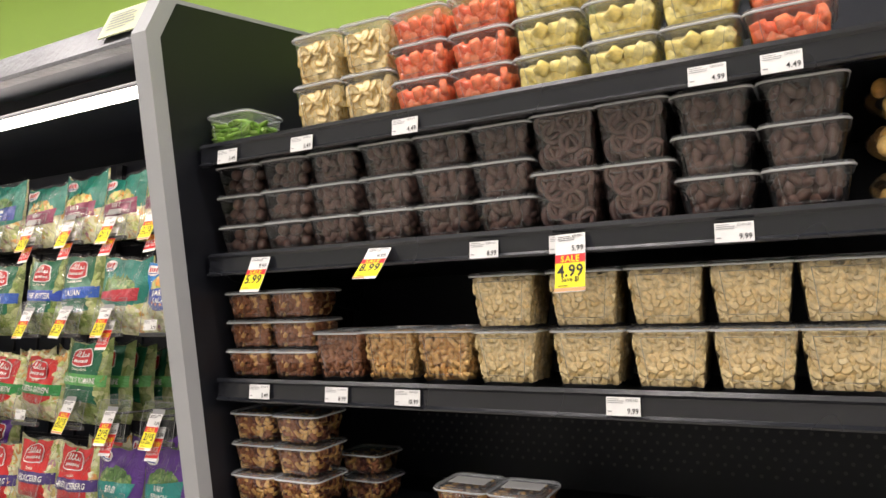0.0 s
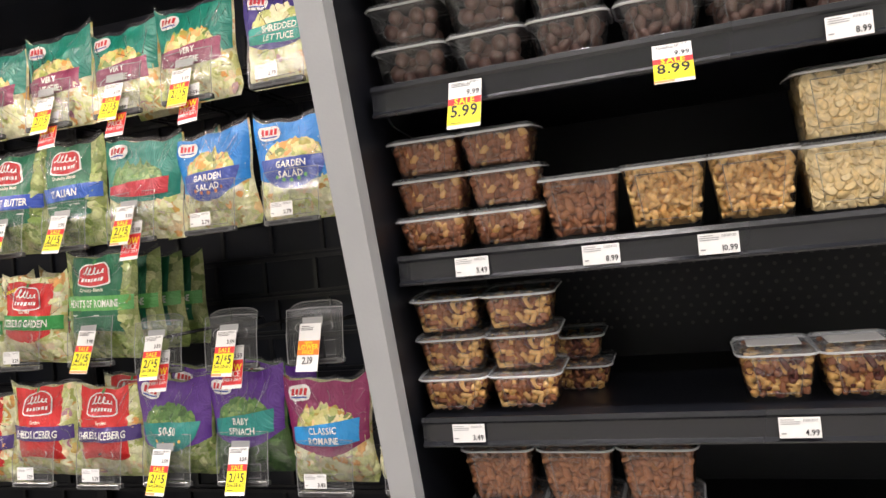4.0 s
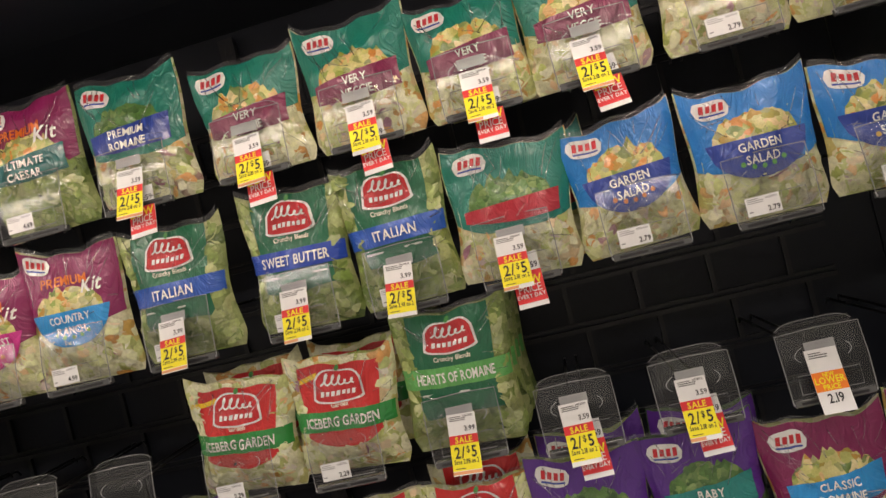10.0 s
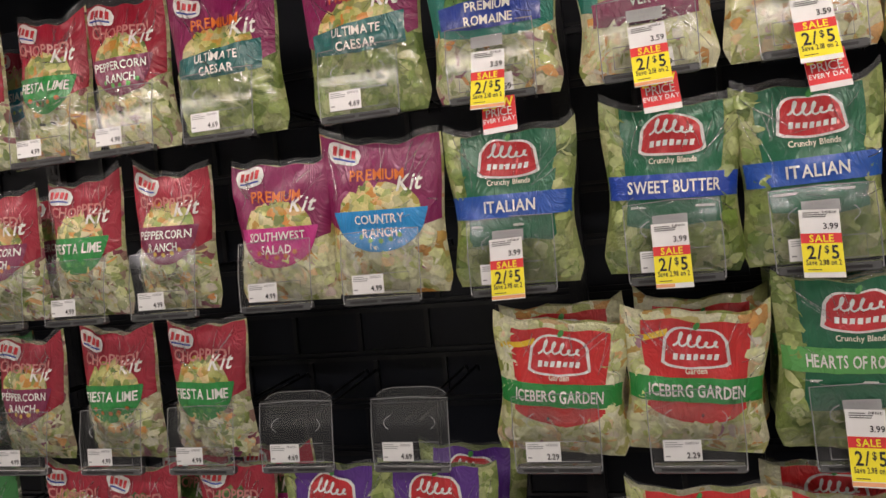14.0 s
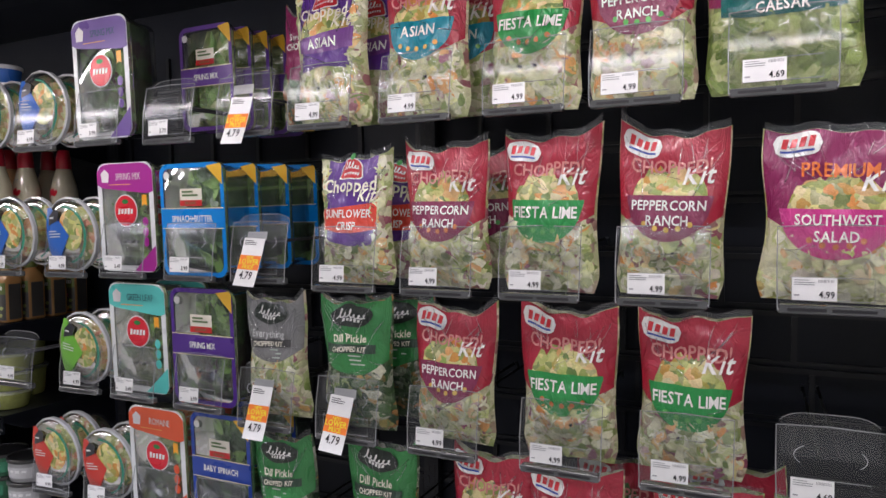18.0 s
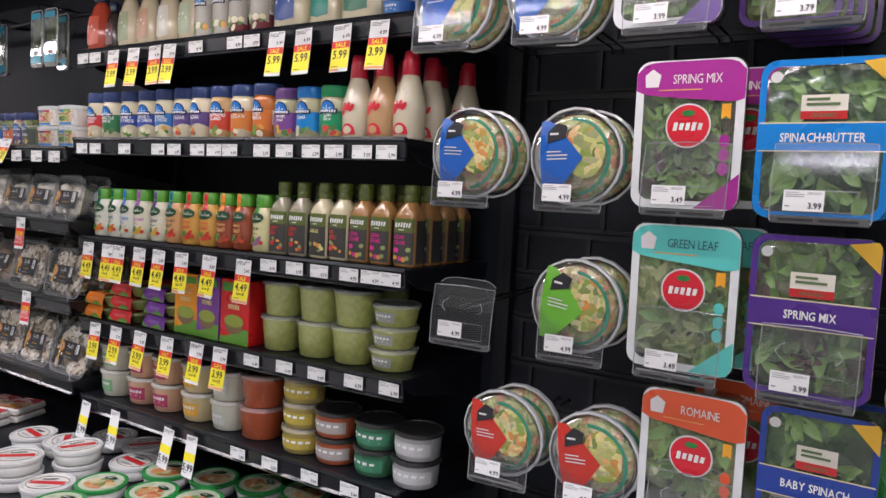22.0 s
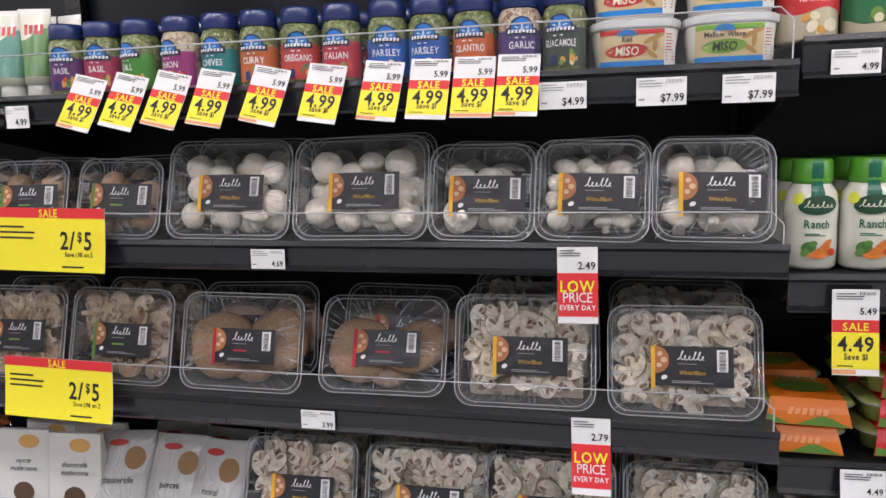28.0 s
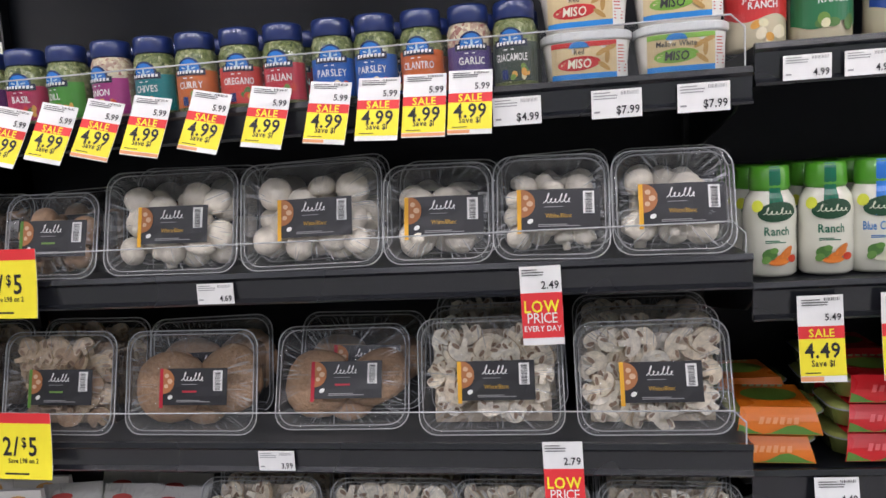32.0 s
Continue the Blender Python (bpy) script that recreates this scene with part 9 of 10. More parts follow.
        part("logo_lettering", Geo().text("ORGANIC", f(4), 0, h * 0.65, 0.0075, 0, True, 0.9).bars(f(3.5), 0, h * 0.725, w * 0.26, 0.014, 2), card((0.10, 0.16, 0.06)), lg)
        part("corner", Geo().poly(f(2.5), [(w * 0.25, h * 0.965), (w * 0.485, h * 0.80), (w * 0.485, h * 0.955), (w * 0.46, h * 0.985)]), card((0.72, 0.42, 0.03), 0.3), c, "yellow printed corner")
        part("seal_mark", Geo().disc(f(2.5), -w * 0.37, h * 0.89, 0.008, 0.008, 0, 14, 1), card((0.6, 0.6, 0.58), 0.3), c)
        part("code", Geo().barcode(f(2), w * 0.34, h * 0.22, 0.012, 0.036, 0, 8), INK_BLACK, c)
    return c


LEAF_B = principled("bright_salad_leaf", (0.17, 0.31, 0.07), 0.4, grain=0.5, grain_scale=50, bump=0.001, bump_scale=120, coat=0.2)
MAG, TEALB, ORAN, INDIGO, BLUEB, BLUED = (0.36, 0.02, 0.26), (0.10, 0.55, 0.50), (0.72, 0.10, 0.03), (0.07, 0.02, 0.22), (0.0, 0.20, 0.60), (0.015, 0.05, 0.30)
clamshell(-4.184, 1.553, 0.168, 0.25, "garden", (0.16, 0.10, 0.30), "SPRING MIX", SPRING, "white and violet clamshell of green leaves")
clamshell(-4.142, 1.275, 0.166, 0.230, "garden", MAG, "SPRING MIX", SPRING, "magenta clamshell of spring mix leaves")
clamshell(-4.070, 1.280, 0.160, 0.225, "garden", MAG, "SPRING MIX", SPRING, "magenta clamshell of spring mix hanging behind", 0.10)
for k in range(4):
    clamshell(-3.957 + 0.011 * k, 1.270 + 0.003 * k, 0.170, 0.226, "farm", BLUEB, "SPINACH+BUTTER", SPINACH, "bright blue clamshell of spinach and butter lettuce", 0.012 + 0.084 * k)
clamshell(-4.134, 1.018, 0.168, 0.235, "garden", TEALB, "GREEN LEAF", LEAFY, "turquoise clamshell of green leaf lettuce")
clamshell(-4.100, 1.018, 0.160, 0.235, "garden", TEALB, "GREEN LEAF", LEAFY, "turquoise clamshell of green leaf hanging behind", 0.10)
clamshell(-3.953, 1.010, 0.168, 0.238, "farm", INDIGO, "SPRING MIX", SPRING, "purple clamshell of spring mix leaves")
clamshell(-4.106, 0.752, 0.164, 0.235, "garden", ORAN, "ROMAINE", LEAFY, "orange clamshell of romaine leaves")
clamshell(-4.045, 0.765, 0.160, 0.235, "garden", ORAN, "ROMAINE", LEAFY, "orange clamshell of romaine hanging behind", 0.10)
clamshell(-3.928, 0.755, 0.158, 0.238, "farm", BLUED, "BABY SPINACH", SPINACH, "dark blue clamshell of baby spinach")
clamshell(-3.885, 0.765, 0.158, 0.232, "farm", BLUED, "BABY SPINACH", SPINACH, "dark blue clamshell of baby spinach hanging behind", 0.10)
for x, z, p in ((-4.178, 1.537, "3.99"), (-4.136, 1.264, "3.49"), (-3.950, 1.264, "3.99"), (-4.132, 1.006, "3.49"), (-3.949, 1.004, "3.99"), (-4.100, 0.742, "3.49"), (-3.920, 0.745, "3.99")):
    hook(x, z, p)
# further leaves hanging behind the empty hook of the upper row
for k in range(5):
    clamshell(-4.030 + 0.012 * k, 1.575, 0.15, 0.225, "farm", (0.12, 0.05, 0.26), "SPRING MIX", LEAFY, "violet clamshell of leaves hanging far back", 0.15 + 0.045 * k)


def salad_bowl(x, z, tint, label, y=0.012, lean=0.0, turn=0.0):
    """A round lidded bowl that hangs with its lid to the front; x, z is its middle."""
    b = thing("salad_bowl", label, "salad bowl", pose(x, y + row_y(z), z, 4, lean, turn), "bowls of salad")
    R, d = 0.082, 0.052
    n = 36

    def circ(rr, yy, wob=0.0):
        return [(rr * (1 + wob * (i % 2)) * math.cos(2 * math.pi * i / n), yy, rr * (1 + wob * (i % 2)) * math.sin(2 * math.pi * i / n)) for i in range(n)]
    part("salad", Geo().loft([circ(0.002, -0.006), circ(R * 0.45, -0.004), circ(R * 0.80, 0.002), circ(R * 0.90, 0.010), circ(R * 0.66, d)]), BOWLFOOD, b, "mixed salad", smooth=True)
    part("bowl", Geo().loft([circ(R * 0.98, 0.006), circ(R * 0.92, 0.012), circ(R * 0.70, d + 0.004), circ(R * 0.3, d + 0.004)], 0, False), TRAY, b, "clear bowl", smooth=True)
    part("dome", Geo().loft([circ(0.001, -0.018), circ(R * 0.5, -0.016), circ(R * 0.82, -0.012), circ(R * 0.94, -0.002), circ(R * 0.97, 0.006)], 0, False), TRAY, b, "clear domed lid", smooth=True)
    part("rim", Geo().loft([circ(R * 0.955, -0.002, 0.01), circ(R * 1.0, 0.0, 0.014), circ(R * 1.0, 0.008, 0.014), circ(R * 0.95, 0.009, 0.01)], 0, False), HOLDER_RIM2, b, "ridged clear rim")

    def face(k):
        def at(u, v):
            q = min(1.0, math.hypot(u, v) / R)
            return (u, -0.018 + 0.014 * q ** 3 - 0.0010 * k, v)
        return at
    arc = Geo()
    m = 18
    o, i = [], []
    for k in range(m + 1):
        a = radians(-80 + 170 * k / m)
        o.append(face(1)(R * 0.80 * math.cos(a), R * 0.80 * math.sin(a)))
        i.append(face(1)(R * 0.73 * math.cos(a), R * 0.73 * math.sin(a)))
    arc.add(o + i, [(k, k + 1, m + 2 + k, m + 1 + k) for k in range(m)])
    part("arc_print", arc, card((0.02, 0.22, 0.13), 0.3), b, "green printed arc")
    part("picture", Geo().disc(face(0.8), R * 0.28, R * 0.12, R * 0.42, R * 0.55, 0, 18, 3), HEAP, b, "printed picture of a salad", smooth=True)
    g = Geo().grid(lambda a, q: face(2)(-R * 0.80 + R * 1.05 * a * (0.30 + 0.70 * (1 - abs(2 * q - 1)) ** 0.8) + R * 0.10 * (1 - a), -R * 0.80 + R * 1.55 * q), 8, 12)
    part("label", g, card(tint, 0.3), b, "coloured printed wedge")
    lg = part("logo", Geo().poly(face(4), [(-R * 0.52, R * 0.28), (-R * 0.10, R * 0.40), (-R * 0.06, R * 0.62), (-R * 0.30, R * 0.70), (-R * 0.50, R * 0.52)]), card((0.02, 0.02, 0.025), 0.3), b, "small black logo plate")
    part("logo_mark", Geo().bars(face(5), -R * 0.30, R * 0.46, R * 0.30, 0.006, 1), card((0.7, 0.7, 0.68)), lg)
    part("small_print", Geo().bars(face(4), -R * 0.28, R * 0.02, R * 0.5, 0.018, 3), card((0.7, 0.7, 0.68)), b)
    return b


BL, GR, RD = (0.015, 0.11, 0.45), (0.14, 0.44, 0.03), (0.55, 0.035, 0.02)
for x, z, c, lab in ((-4.572, 1.632, BL, "clear bowl of salad with a blue label"), (-4.378, 1.630, BL, "clear bowl of salad with a blue label"), (-4.528, 1.358, BL, "clear bowl of salad with a blue label"), (-4.322, 1.354, BL, "clear bowl of salad with a blue label"),
                     (-4.310, 1.100, GR, "clear bowl of salad with a green label"), (-4.266, 0.838, RD, "clear bowl of salad with a red label"), (-4.444, 0.842, RD, "clear bowl of salad with a red label")):
    first = salad_bowl(x, z, c, lab, 0.010, random.uniform(-8, 8))
    copy_thing(first, pose(x + 0.010, 0.068 + row_y(z), z + 0.002, 6, random.uniform(-8, 8), 0))
for x, z in ((-4.575, 1.536), (-4.370, 1.534), (-4.538, 1.258), (-4.326, 1.260), (-4.311, 1.002), (-4.265, 0.745), (-4.443, 0.745)):
    hook(x, z, "4.99", None, 4, y=-0.008 + (0.010 if z < 1.45 else -0.006), w=0.118)

# bags that hang further back on the same hooks
for kind, x, z, w, h, y in (("hearts", -2.012, 1.00, 0.20, 0.25, 0.085), ("hearts", -2.006, 1.00, 0.20, 0.245, 0.16), ("hearts", -1.998, 1.00, 0.19, 0.24, 0.24), ("iceberg_garden", -2.215, 1.01, 0.20, 0.222, 0.10), ("iceberg_garden", -2.41, 1.01, 0.20, 0.222, 0.10),
                            ("peppercorn", -3.375, 1.275, 0.15, 0.235, 0.10), ("sunflower_crisp", -3.555, 1.27, 0.145, 0.232, 0.10), ("dill_pickle", -3.555, 1.00, 0.148, 0.245, 0.10), ("very_veggie", -1.84, 1.56, 0.19, 0.20, 0.10),
                            ("green_blend", -1.80, 1.27, 0.20, 0.23, 0.10), ("sunflower_crunch", -2.965, 0.755, 0.15, 0.245, 0.10), ("sunflower_crunch", -3.16, 0.745, 0.15, 0.245, 0.10), ("shreds", -2.03, 0.735, 0.20, 0.225, 0.10), ("sesame", -3.575, 1.56, 0.15, 0.24, 0.10),
                            ("asian", -3.40, 1.56, 0.15, 0.24, 0.10), ("caesar_purple", -2.60, 0.76, 0.19, 0.235, 0.10), ("baby_spinach", -1.635, 0.73, 0.19, 0.24, 0.10), ("fifty_fifty", -1.83, 0.73, 0.20, 0.24, 0.10)):
    salad_bag(kind, x, z, w, h, y, random.uniform(-3, 3), behind=True)


# ---- bottom decks ----
def flat_pack(m, w, d, h, base_c, art_c, label, name="food_pack", words=()):
    p = thing(name, label, "food pack", m, "flat packs on the bottom deck")
    part("pack", Geo().bevel_box((-w / 2, -d / 2, 0), (w / 2, d / 2, h), 0.006), card(base_c, 0.3), p)
    top = lambda k: (lambda u, v: (u, v, h + 0.0008 * k))
    part("print", Geo().patch(top(1), lambda u: -d * 0.46, lambda u: d * 0.46, -w * 0.46, w * 0.46, 2, 2), ink(art_c), p, "printed front")
    part("picture", Geo().patch(top(2), lambda u: -d * 0.45, lambda u: -d * 0.02 + d * 0.10 * math.sin(6 * u / w), -w * 0.455, w * 0.455, 12, 4), DISH, p, "printed picture of food")
    part("swoosh", Geo().patch(top(3), lambda u: -d * 0.03 + d * 0.10 * math.sin(6 * u / w), lambda u: d * 0.01 + d * 0.10 * math.sin(6 * u / w), -w * 0.455, w * 0.455, 12, 1), WHITE, p, "white printed line")
    part("brand_mark", Geo().blocks(top(3), -w * 0.18, d * 0.38, w * 0.40, d * 0.09, 5), WHITE, p, "row of white strokes")
    if words:
        for k, s in enumerate(words):
            part("lettering", Geo().text(s, top(3), -w * 0.02, d * (0.255 - 0.125 * k), d * 0.15, 0, True, 0.85, width=w * 0.78), WHITE, p)
    else:
        part("small_print", Geo().bars(top(3), -w * 0.04, d * 0.20, w * 0.62, d * 0.16, 2), WHITE, p)
    part("food_edge", Geo().box((-w * 0.485, -d * 0.487, 0.004), (w * 0.485, d * 0.487, h * 0.5)), card((0.62, 0.55, 0.38), 0.5), p, "pale food seen at the sides")
    return p


DISH = speckle("printed_dish_picture", [(0.42, 0.06, 0.02), (0.66, 0.34, 0.10), (0.70, 0.60, 0.38), (0.12, 0.26, 0.05), (0.60, 0.16, 0.03), (0.72, 0.66, 0.50)], 55, rough=0.3, relief=0.0006)
DECK = 0.4215
for x, y, rz, n in ((-6.955, 0.00, 8, 3), (-6.975, 0.185, -6, 3), (-7.16, -0.02, 5, 2)):
    spots = [pose(x, y, DECK + k * 0.019, 0, 0, rz + random.uniform(-4, 4)) for k in range(n)]
    repeat(lambda m: flat_pack(m, 0.17, 0.17, 0.018, (0.60, 0.05, 0.07), (0.60, 0.015, 0.05), "red film pack of egg roll wrappers", words=("EGG ROLL", "WRAPPERS")), spots)
for x, y, rz in ((-6.755, -0.04, 20), (-6.77, 0.07, 35), (-6.64, -0.13, 10)):
    flat_pack(pose(x, y, DECK, 0, 0, rz), 0.12, 0.15, 0.03, (0.02, 0.13, 0.07), (0.02, 0.16, 0.09), "dark green pouch lying on the bottom deck")
for i in range(2):
    for j in range(2):
        for k in range(2):
            flat_pack(pose(-6.475 + j * 0.098 - i * 0.020, 0.010 + i * 0.130 + j * 0.030, DECK + k * 0.026, 0, 0, 16), 0.092, 0.125, 0.024, (0.62, 0.60, 0.55), (0.50, 0.06, 0.06), "white pack with a red printed front")


def flat_tub(m, rim_c, face_c, label):
    t = thing("dip_tub", label, "tub", m, "flat tubs on the bottom deck")
    R, h = 0.066, 0.042
    part("cup", Geo().lathe([(R * 0.86, 0), (R * 0.90, 0.003), (R * 0.97, h - 0.010)], 30), plastic((0.62, 0.62, 0.58)), t, smooth=True)
    part("lid", Geo().lathe([(R, h - 0.011), (R * 1.02, h - 0.009), (R * 1.02, h - 0.001), (R * 0.97, h), (R * 0.93, h), (R * 0.92, h - 0.002), (0.001, h - 0.002)], 30), plastic(rim_c), t, "snap lid")
    top = lambda k: (lambda u, v: (u, v, h - 0.002 + 0.0008 * k))
    part("lid_print", Geo().disc(top(1), 0, 0, R * 0.86, R * 0.86, 0, 28, 2), card(face_c, 0.3), t)
    if rim_c[0] > 0.4:
        edge = [(R * 0.80 * math.cos(q * 0.2618), R * 0.62 * math.sin(q * 0.2618)) for q in range(25)]
        part("ring_print", Geo().tube([(a, b, h - 0.0008) for a, b in edge], 0.0009, 4), INK_BLACK, t, "thin dark printed ring")
        part("banner", Geo().patch(top(2), lambda u: -0.011 - 0.12 * u, lambda u: 0.009 - 0.08 * u, -0.046, 0.046, 8, 2), card((0.55, 0.03, 0.03), 0.3), t, "red printed banner")
        part("brand_mark", Geo().blocks(top(3), 0.0, 0.020, 0.040, 0.012, 5), INK_BLACK, t)
        part("small_print", Geo().bars(top(3), 0.004, -0.026, 0.050, 0.008, 2), INK_GREY, t)
    else:
        part("picture", Geo().disc(top(2), 0.004, -0.012, R * 0.66, R * 0.48, 0, 20, 3), DISH, t, "printed picture of food", smooth=True)
        part("brand_mark", Geo().disc(top(3), 0.010, 0.026, 0.020, 0.010, 0, 14, 1), card((0.015, 0.04, 0.02), 0.3), t, "dark oval mark")
        part("small_print", Geo().bars(top(3.6), 0.010, 0.026, 0.026, 0.006, 1), card((0.6, 0.62, 0.55)), t)
    return t


repeat(lambda m: flat_tub(m, (0.62, 0.62, 0.60), (0.66, 0.64, 0.58), "white dip tub with a red printed lid"),
       [pose(x, y, DECK + dz, 0, 0, r) for x, y, dz, r in ((-5.84, -0.12, 0, 20), (-5.965, 0.09, 0, -30), (-5.79, 0.025, 0, 10), (-5.70, -0.11, 0, 40), (-5.665, 0.12, 0, 5), (-5.76, 0.22, 0, 60), (-5.97, -0.06, 0, 0), (-5.84, -0.12, 0.043, 50), (-5.79, 0.025, 0.043, 70), (-6.10, 0.06, 0, 0), (-5.90, 0.21, 0, 0))])
repeat(lambda m: flat_tub(m, (0.03, 0.26, 0.06), (0.45, 0.50, 0.36), "dip tub with a green lid"),
       [pose(x, y, DECK + dz, 0, 0, r) for x, y, dz, r in ((-5.60, -0.02, 0, 20), (-5.54, 0.14, 0, 30), (-5.45, 0.03, 0, 0), (-5.40, 0.19, 0, 40), (-5.32, 0.07, 0, 15), (-5.27, 0.24, 0, -20), (-5.18, 0.12, 0, 10), (-5.14, 0.28, 0, 50), (-5.05, 0.16, 0, 5), (-4.92, 0.20, 0, 25), (-5.57, -0.155, 0, 25), (-5.42, -0.11, 0, 0), (-5.05, 0.02, 0, 0), (-4.80, 0.18, 0, 0))])

# ---- dried mushrooms at the end of the lowest mushroom shelf ----
ZD = 0.664
for x, words, lab in ((-7.115, "oyster", "white card pack of oyster mushrooms"), (-7.01, "chanterelle", "white card pack of chanterelle mushrooms")):
    for k in range(2):
        p = thing("mushroom_pack", lab, "mushroom pack", pose(x + 0.012 * k, 0.105 + 0.05 * k, ZD, 0, 0, 6), "card packs of dried mushrooms")
        g = Geo().add([(-0.048, 0, 0), (0.048, 0, 0), (0.048, 0.045, 0), (-0.048, 0.045, 0), (-0.048, 0.018, 0.135), (0.048, 0.018, 0.135), (0.048, 0.026, 0.135), (-0.048, 0.026, 0.135)], [(3, 2, 1, 0), (4, 5, 6, 7), (0, 1, 5, 4), (1, 2, 6, 5), (2, 3, 7, 6), (3, 0, 4, 7)])
        part("pack", g, card((0.66, 0.64, 0.60)), p)
        fr = lambda q: (lambda u, v: (u, 0.018 * v / 0.135 - 0.0008 * q, v))
        part("lettering", Geo().text(words, fr(1), 0, 0.082, 0.013, 0, False, 0.85).text("mushrooms", fr(1), 0, 0.068, 0.013, 0, False, 0.85), INK_BLACK, p)
        part("picture", Geo().disc(fr(1), 0.01, 0.115, 0.020, 0.012, 0, 12, 1).disc(fr(1), 0.0, 0.026, 0.020, 0.018, 1, 18, 2), [card((0.65, 0.35, 0.10)), card((0.10, 0.055, 0.03))], p)
for k, (x, y, words) in enumerate(((-6.93, 0.11, "chanterelle"), (-6.86, 0.16, "porcini"), (-6.83, 0.11, "porcini"), (-6.765, 0.15, "morel"), (-6.75, 0.10, "morel"))):
    p = thing("mushroom_pouch", "pale grey pouch of dried " + words + " mushrooms", "mushroom pouch", pose(x, y, ZD + 0.002, -28, 0, 10 - 4 * k), "pouches of dried mushrooms")
    fn = lambda u, v: (u, -0.012 * max(0, 1 - abs(u / 0.05) ** 3) * max(0, 1 - abs(2 * v / 0.14 - 1) ** 3), v)
    part("pouch", Geo().patch(fn, lambda u: 0, lambda u: 0.14, -0.05, 0.05, 10, 10).patch(lambda u, v: (-u, 0.004, v), lambda u: 0, lambda u: 0.14, -0.05, 0.05, 2, 2), ink((0.48, 0.47, 0.45)), p, smooth=True)
    on = lambda u, v: tuple(np.array(fn(u, v)) + (0, -0.001, 0))
    part("lettering", Geo().text(words, on, -0.004, 0.055, 0.016, 0, False, 0.85, width=0.08), INK_BLACK, p)
    part("brand_mark", Geo().disc(on, -0.012, 0.118, 0.018, 0.006, 0, 12, 1), card((0.45, 0.05, 0.04)), p)
    part("picture", Geo().disc(on, 0.022, 0.092, 0.018, 0.020, 0, 12, 1), card((0.28, 0.15, 0.05)), p)
tr = thing("display_tray", "white card display tray on the shelf", "display tray", pose(-6.86, 0.075, ZD))
part("front", Geo().box((-0.19, 0, 0), (0.17, 0.003, 0.030)), card((0.55, 0.53, 0.50)), tr)
part("floor", Geo().box((-0.19, 0.003, 0), (0.17, 0.16, 0.002)), card((0.55, 0.53, 0.50)), tr)

# ---- herbs hanging above the mushrooms ----
bar = thing("hanging_bar", "black steel bar with hooks above the herb shelf", "display bar", pose(-6.6, 0.22, 1.80))
part("bar", Geo().tube([(-0.95, 0, 0), (0.75, 0, 0)], 0.008, 8), BLACK_STEEL, bar, smooth=True)
for bx in (-0.93, 0.0, 0.73):
    part("bracket", Geo().tube([(bx, 0, 0), (bx, BACK - 0.23, 0.02)], 0.006, 6), BLACK_STEEL, bar)


def herb_sprigs(w, h, d):
    """Thin stems with small leaves in a flat pack."""
    r = random.Random(5)
    g = Geo()
    g.box((-w * 0.34, d * 0.55, 0.016), (w * 0.34, d * 0.6, h - 0.02), 1)
    for k in range(26):
        x, lean_x = r.uniform(-0.022, 0.022), r.uniform(-0.012, 0.012)
        g.tube([(x, r.uniform(0.004, 0.010), 0.014), (max(-0.026, min(0.026, x + lean_x)), r.uniform(0.004, 0.010), r.uniform(0.09, h - 0.02))], 0.0009, 4, 0)
    for k in range(90):
        c = (r.uniform(-0.026, 0.026), r.uniform(0.003, 0.009), r.uniform(0.04, h - 0.014))
        g.ball(c, r.uniform(0.003, 0.006), 1.0, 0.25, 1.8, Euler((0, r.uniform(-1.2, 1.2), 0)).to_matrix(), 0, 6, 4)
    return g


SPRIG = island_mix("fresh_herb_leaf", [(0.14, 0.24, 0.07), (0.30, 0.38, 0.18), (0.20, 0.30, 0.10), (0.40, 0.46, 0.28)], 0.5, 0.2)


def herb_pack(m):
    p = thing("herb_pack", "narrow clear pack of fresh herbs with a turquoise label", "herb pack", m, "hanging packs of fresh herbs")
    w, h, d = 0.066, 0.175, 0.02

    def ring(q, yy):
        return [(a[0], yy, a[1] + h / 2) for a in rect_ring(0, 0, w - q, h - q, 0.014, 0, 4)]
    part("shell", Geo().loft([ring(0.006, 0), ring(0, 0.003), ring(0.004, d)]), CLEAR, p, "clear flat shell")
    e = ring(0, 0.003)
    part("rim", Geo().tube(e + [e[0]], 0.0013, 5), HOLDER_RIM2, p)
    part("salad_piece", herb_sprigs(w, h, d), [SPRIG, HERB_GREEN], p, "green herb sprigs")
    part("label", Geo().patch(flat(-0.0012), lambda u: 0.012, lambda u: 0.036, -0.029, 0.029, 2, 2), card((0.0, 0.24, 0.34), 0.35), p, "turquoise label")
    part("code_field", Geo().patch(flat(-0.0012), lambda u: 0.037, lambda u: 0.050, -0.013, 0.017, 2, 1), WHITE, p, "white barcode field")
    part("code", Geo().barcode(flat(-0.002), 0.002, 0.0435, 0.024, 0.009, 0, 9), INK_BLACK, p)
    part("label_head", Geo().patch(flat(-0.0012), lambda u: 0.148, lambda u: 0.166, -0.026, 0.026, 2, 2), card((0.0, 0.24, 0.34), 0.35), p)
    part("hanger", Geo().tube([(0, 0.004, h - 0.004), (0, 0.01, h + 0.02), (0, 0.03, h + 0.022)], 0.0018, 5), BLACK_STEEL, p)
    return p


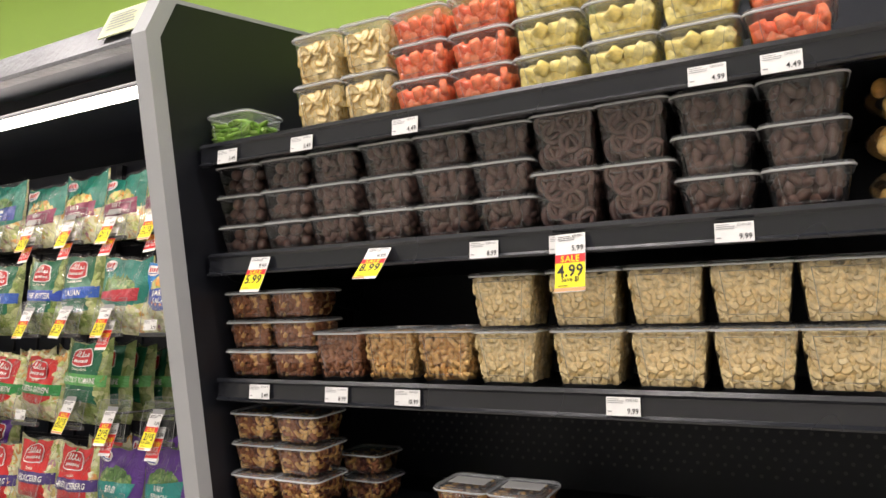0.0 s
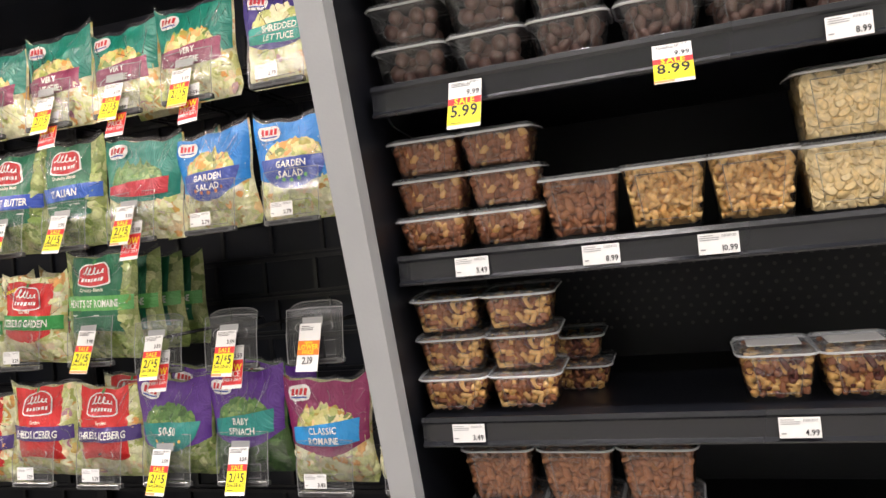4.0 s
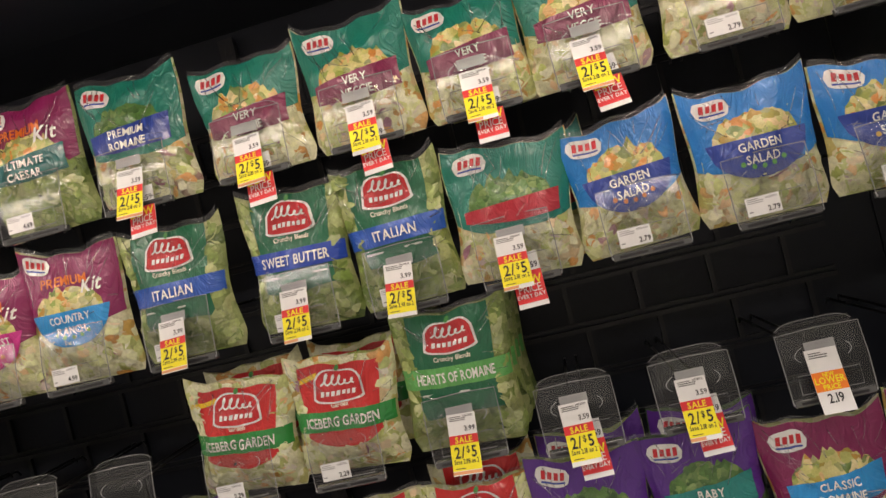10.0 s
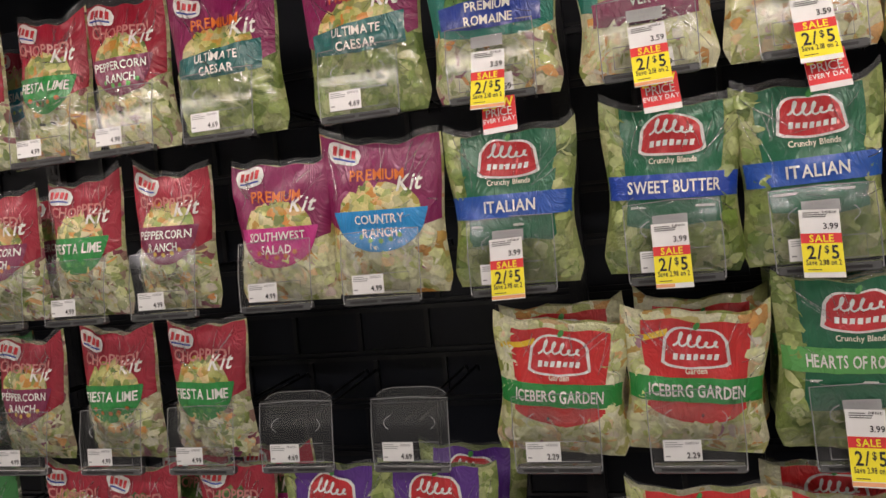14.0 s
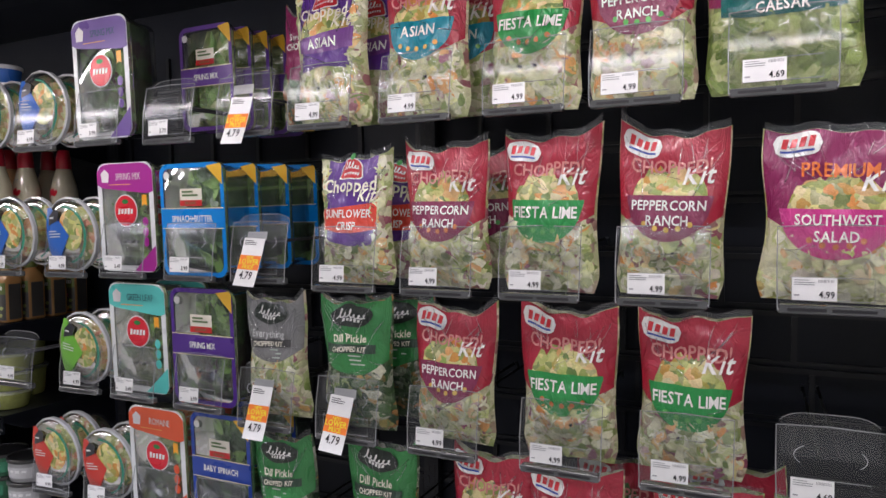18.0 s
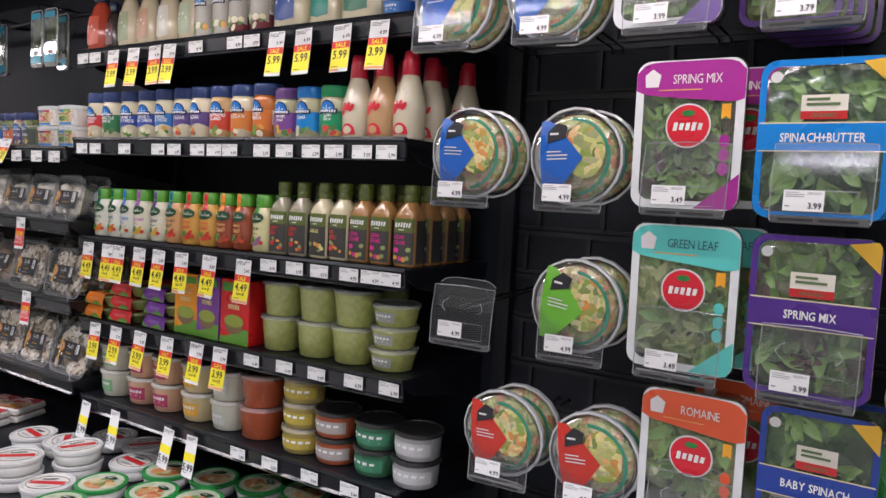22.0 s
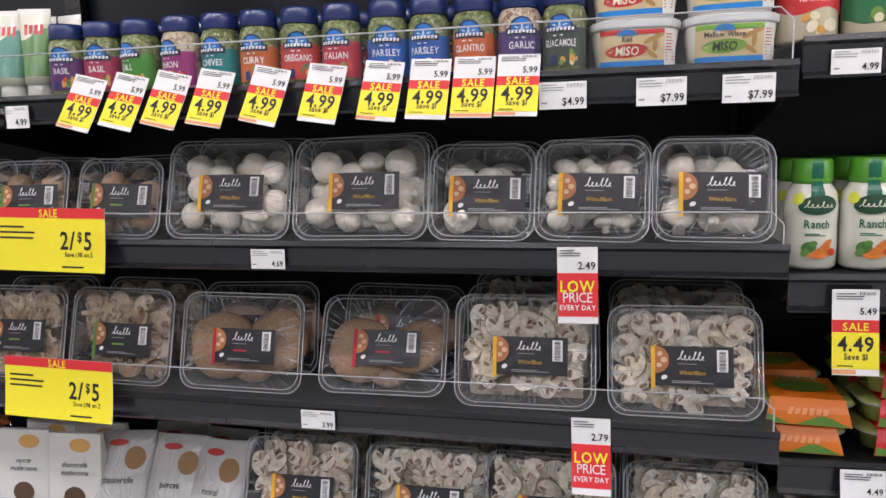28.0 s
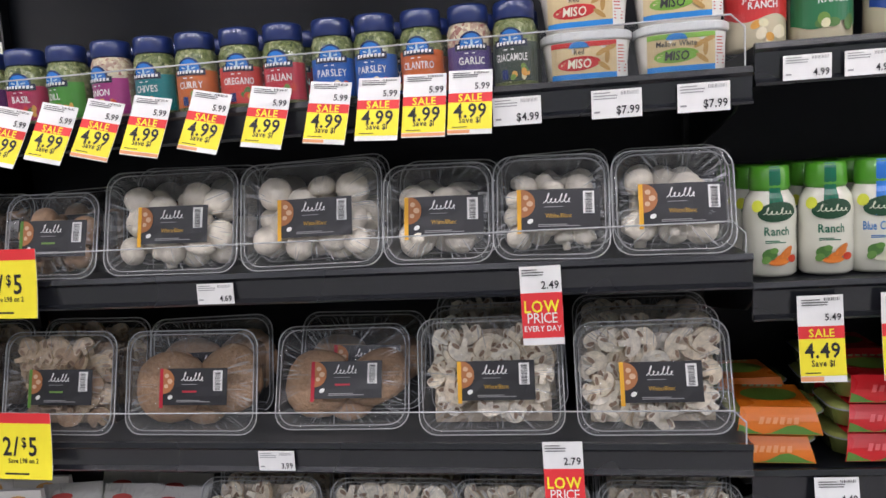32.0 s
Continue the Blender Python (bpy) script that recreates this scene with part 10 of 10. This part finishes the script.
HERB_GREEN = speckle("herb_sprigs", [(0.10, 0.14, 0.06), (0.24, 0.30, 0.15), (0.36, 0.40, 0.28), (0.16, 0.22, 0.09)], 130, relief=0.004)
spots = [pose(x, y, 1.615, 0, 0, r) for x, y, r in ((-7.02, 0.10, 4), (-6.945, 0.10, -3), (-7.10, 0.11, 0), (-6.565, 0.10, 6), (-6.49, 0.10, -6), (-6.62, 0.10, 70), (-6.18, 0.10, 0), (-6.098, 0.10, 3), (-7.0, 0.16, 0), (-6.53, 0.16, 3), (-6.14, 0.16, -2))]
repeat(herb_pack, spots)
for x in (-7.02, -6.53, -6.14):
    h2 = thing("display_hook", "black wire hook holding herb packs", "display hook", pose(x, 0.08, 1.803), "display hooks")
    part("wire", Geo().tube([(0, 0, 0), (0, BACK - 0.09, 0.01)], 0.003, 6), BLACK_STEEL, h2)

# ---- bags of carrots at the far end ----
CARROT = principled("orange_carrots", (0.72, 0.20, 0.03), 0.4, grain=0.2, grain_scale=60, bump=0.0008)
for x, z in ((-7.30, 0.908), (-7.31, 0.666), (-7.52, 0.908), (-7.53, 0.666)):
    cb = thing("carrot_bag", "clear bag of orange carrots on the shelf", "carrot bag", pose(x, 0.16, z), "bags of carrots")
    r = random.Random(int(z * 1000))
    g = Geo()
    for k in range(46):
        c = Vector((r.uniform(-0.07, 0.07), r.uniform(-0.06, 0.04), r.uniform(0.016, 0.13)))
        a = Vector((r.uniform(-1, 1), r.uniform(-0.3, 0.3), r.uniform(-0.5, 0.5))).normalized() * 0.022
        g.tube([c - a, c - a * 0.8, c + a * 0.8, c + a], 0.0085, 7)
    part("carrots", g, CARROT, cb, "small peeled carrots", smooth=True)
    part("film", Geo().loft([[(p[0], p[1] - 0.01, q) for p in rect_ring(0, 0, ww, dd, 0.03, 0, 4)] for q, ww, dd in ((0.001, 0.15, 0.11), (0.03, 0.185, 0.15), (0.11, 0.18, 0.14), (0.15, 0.15, 0.05), (0.175, 0.15, 0.008))]), CLEAR, cb, smooth=True)
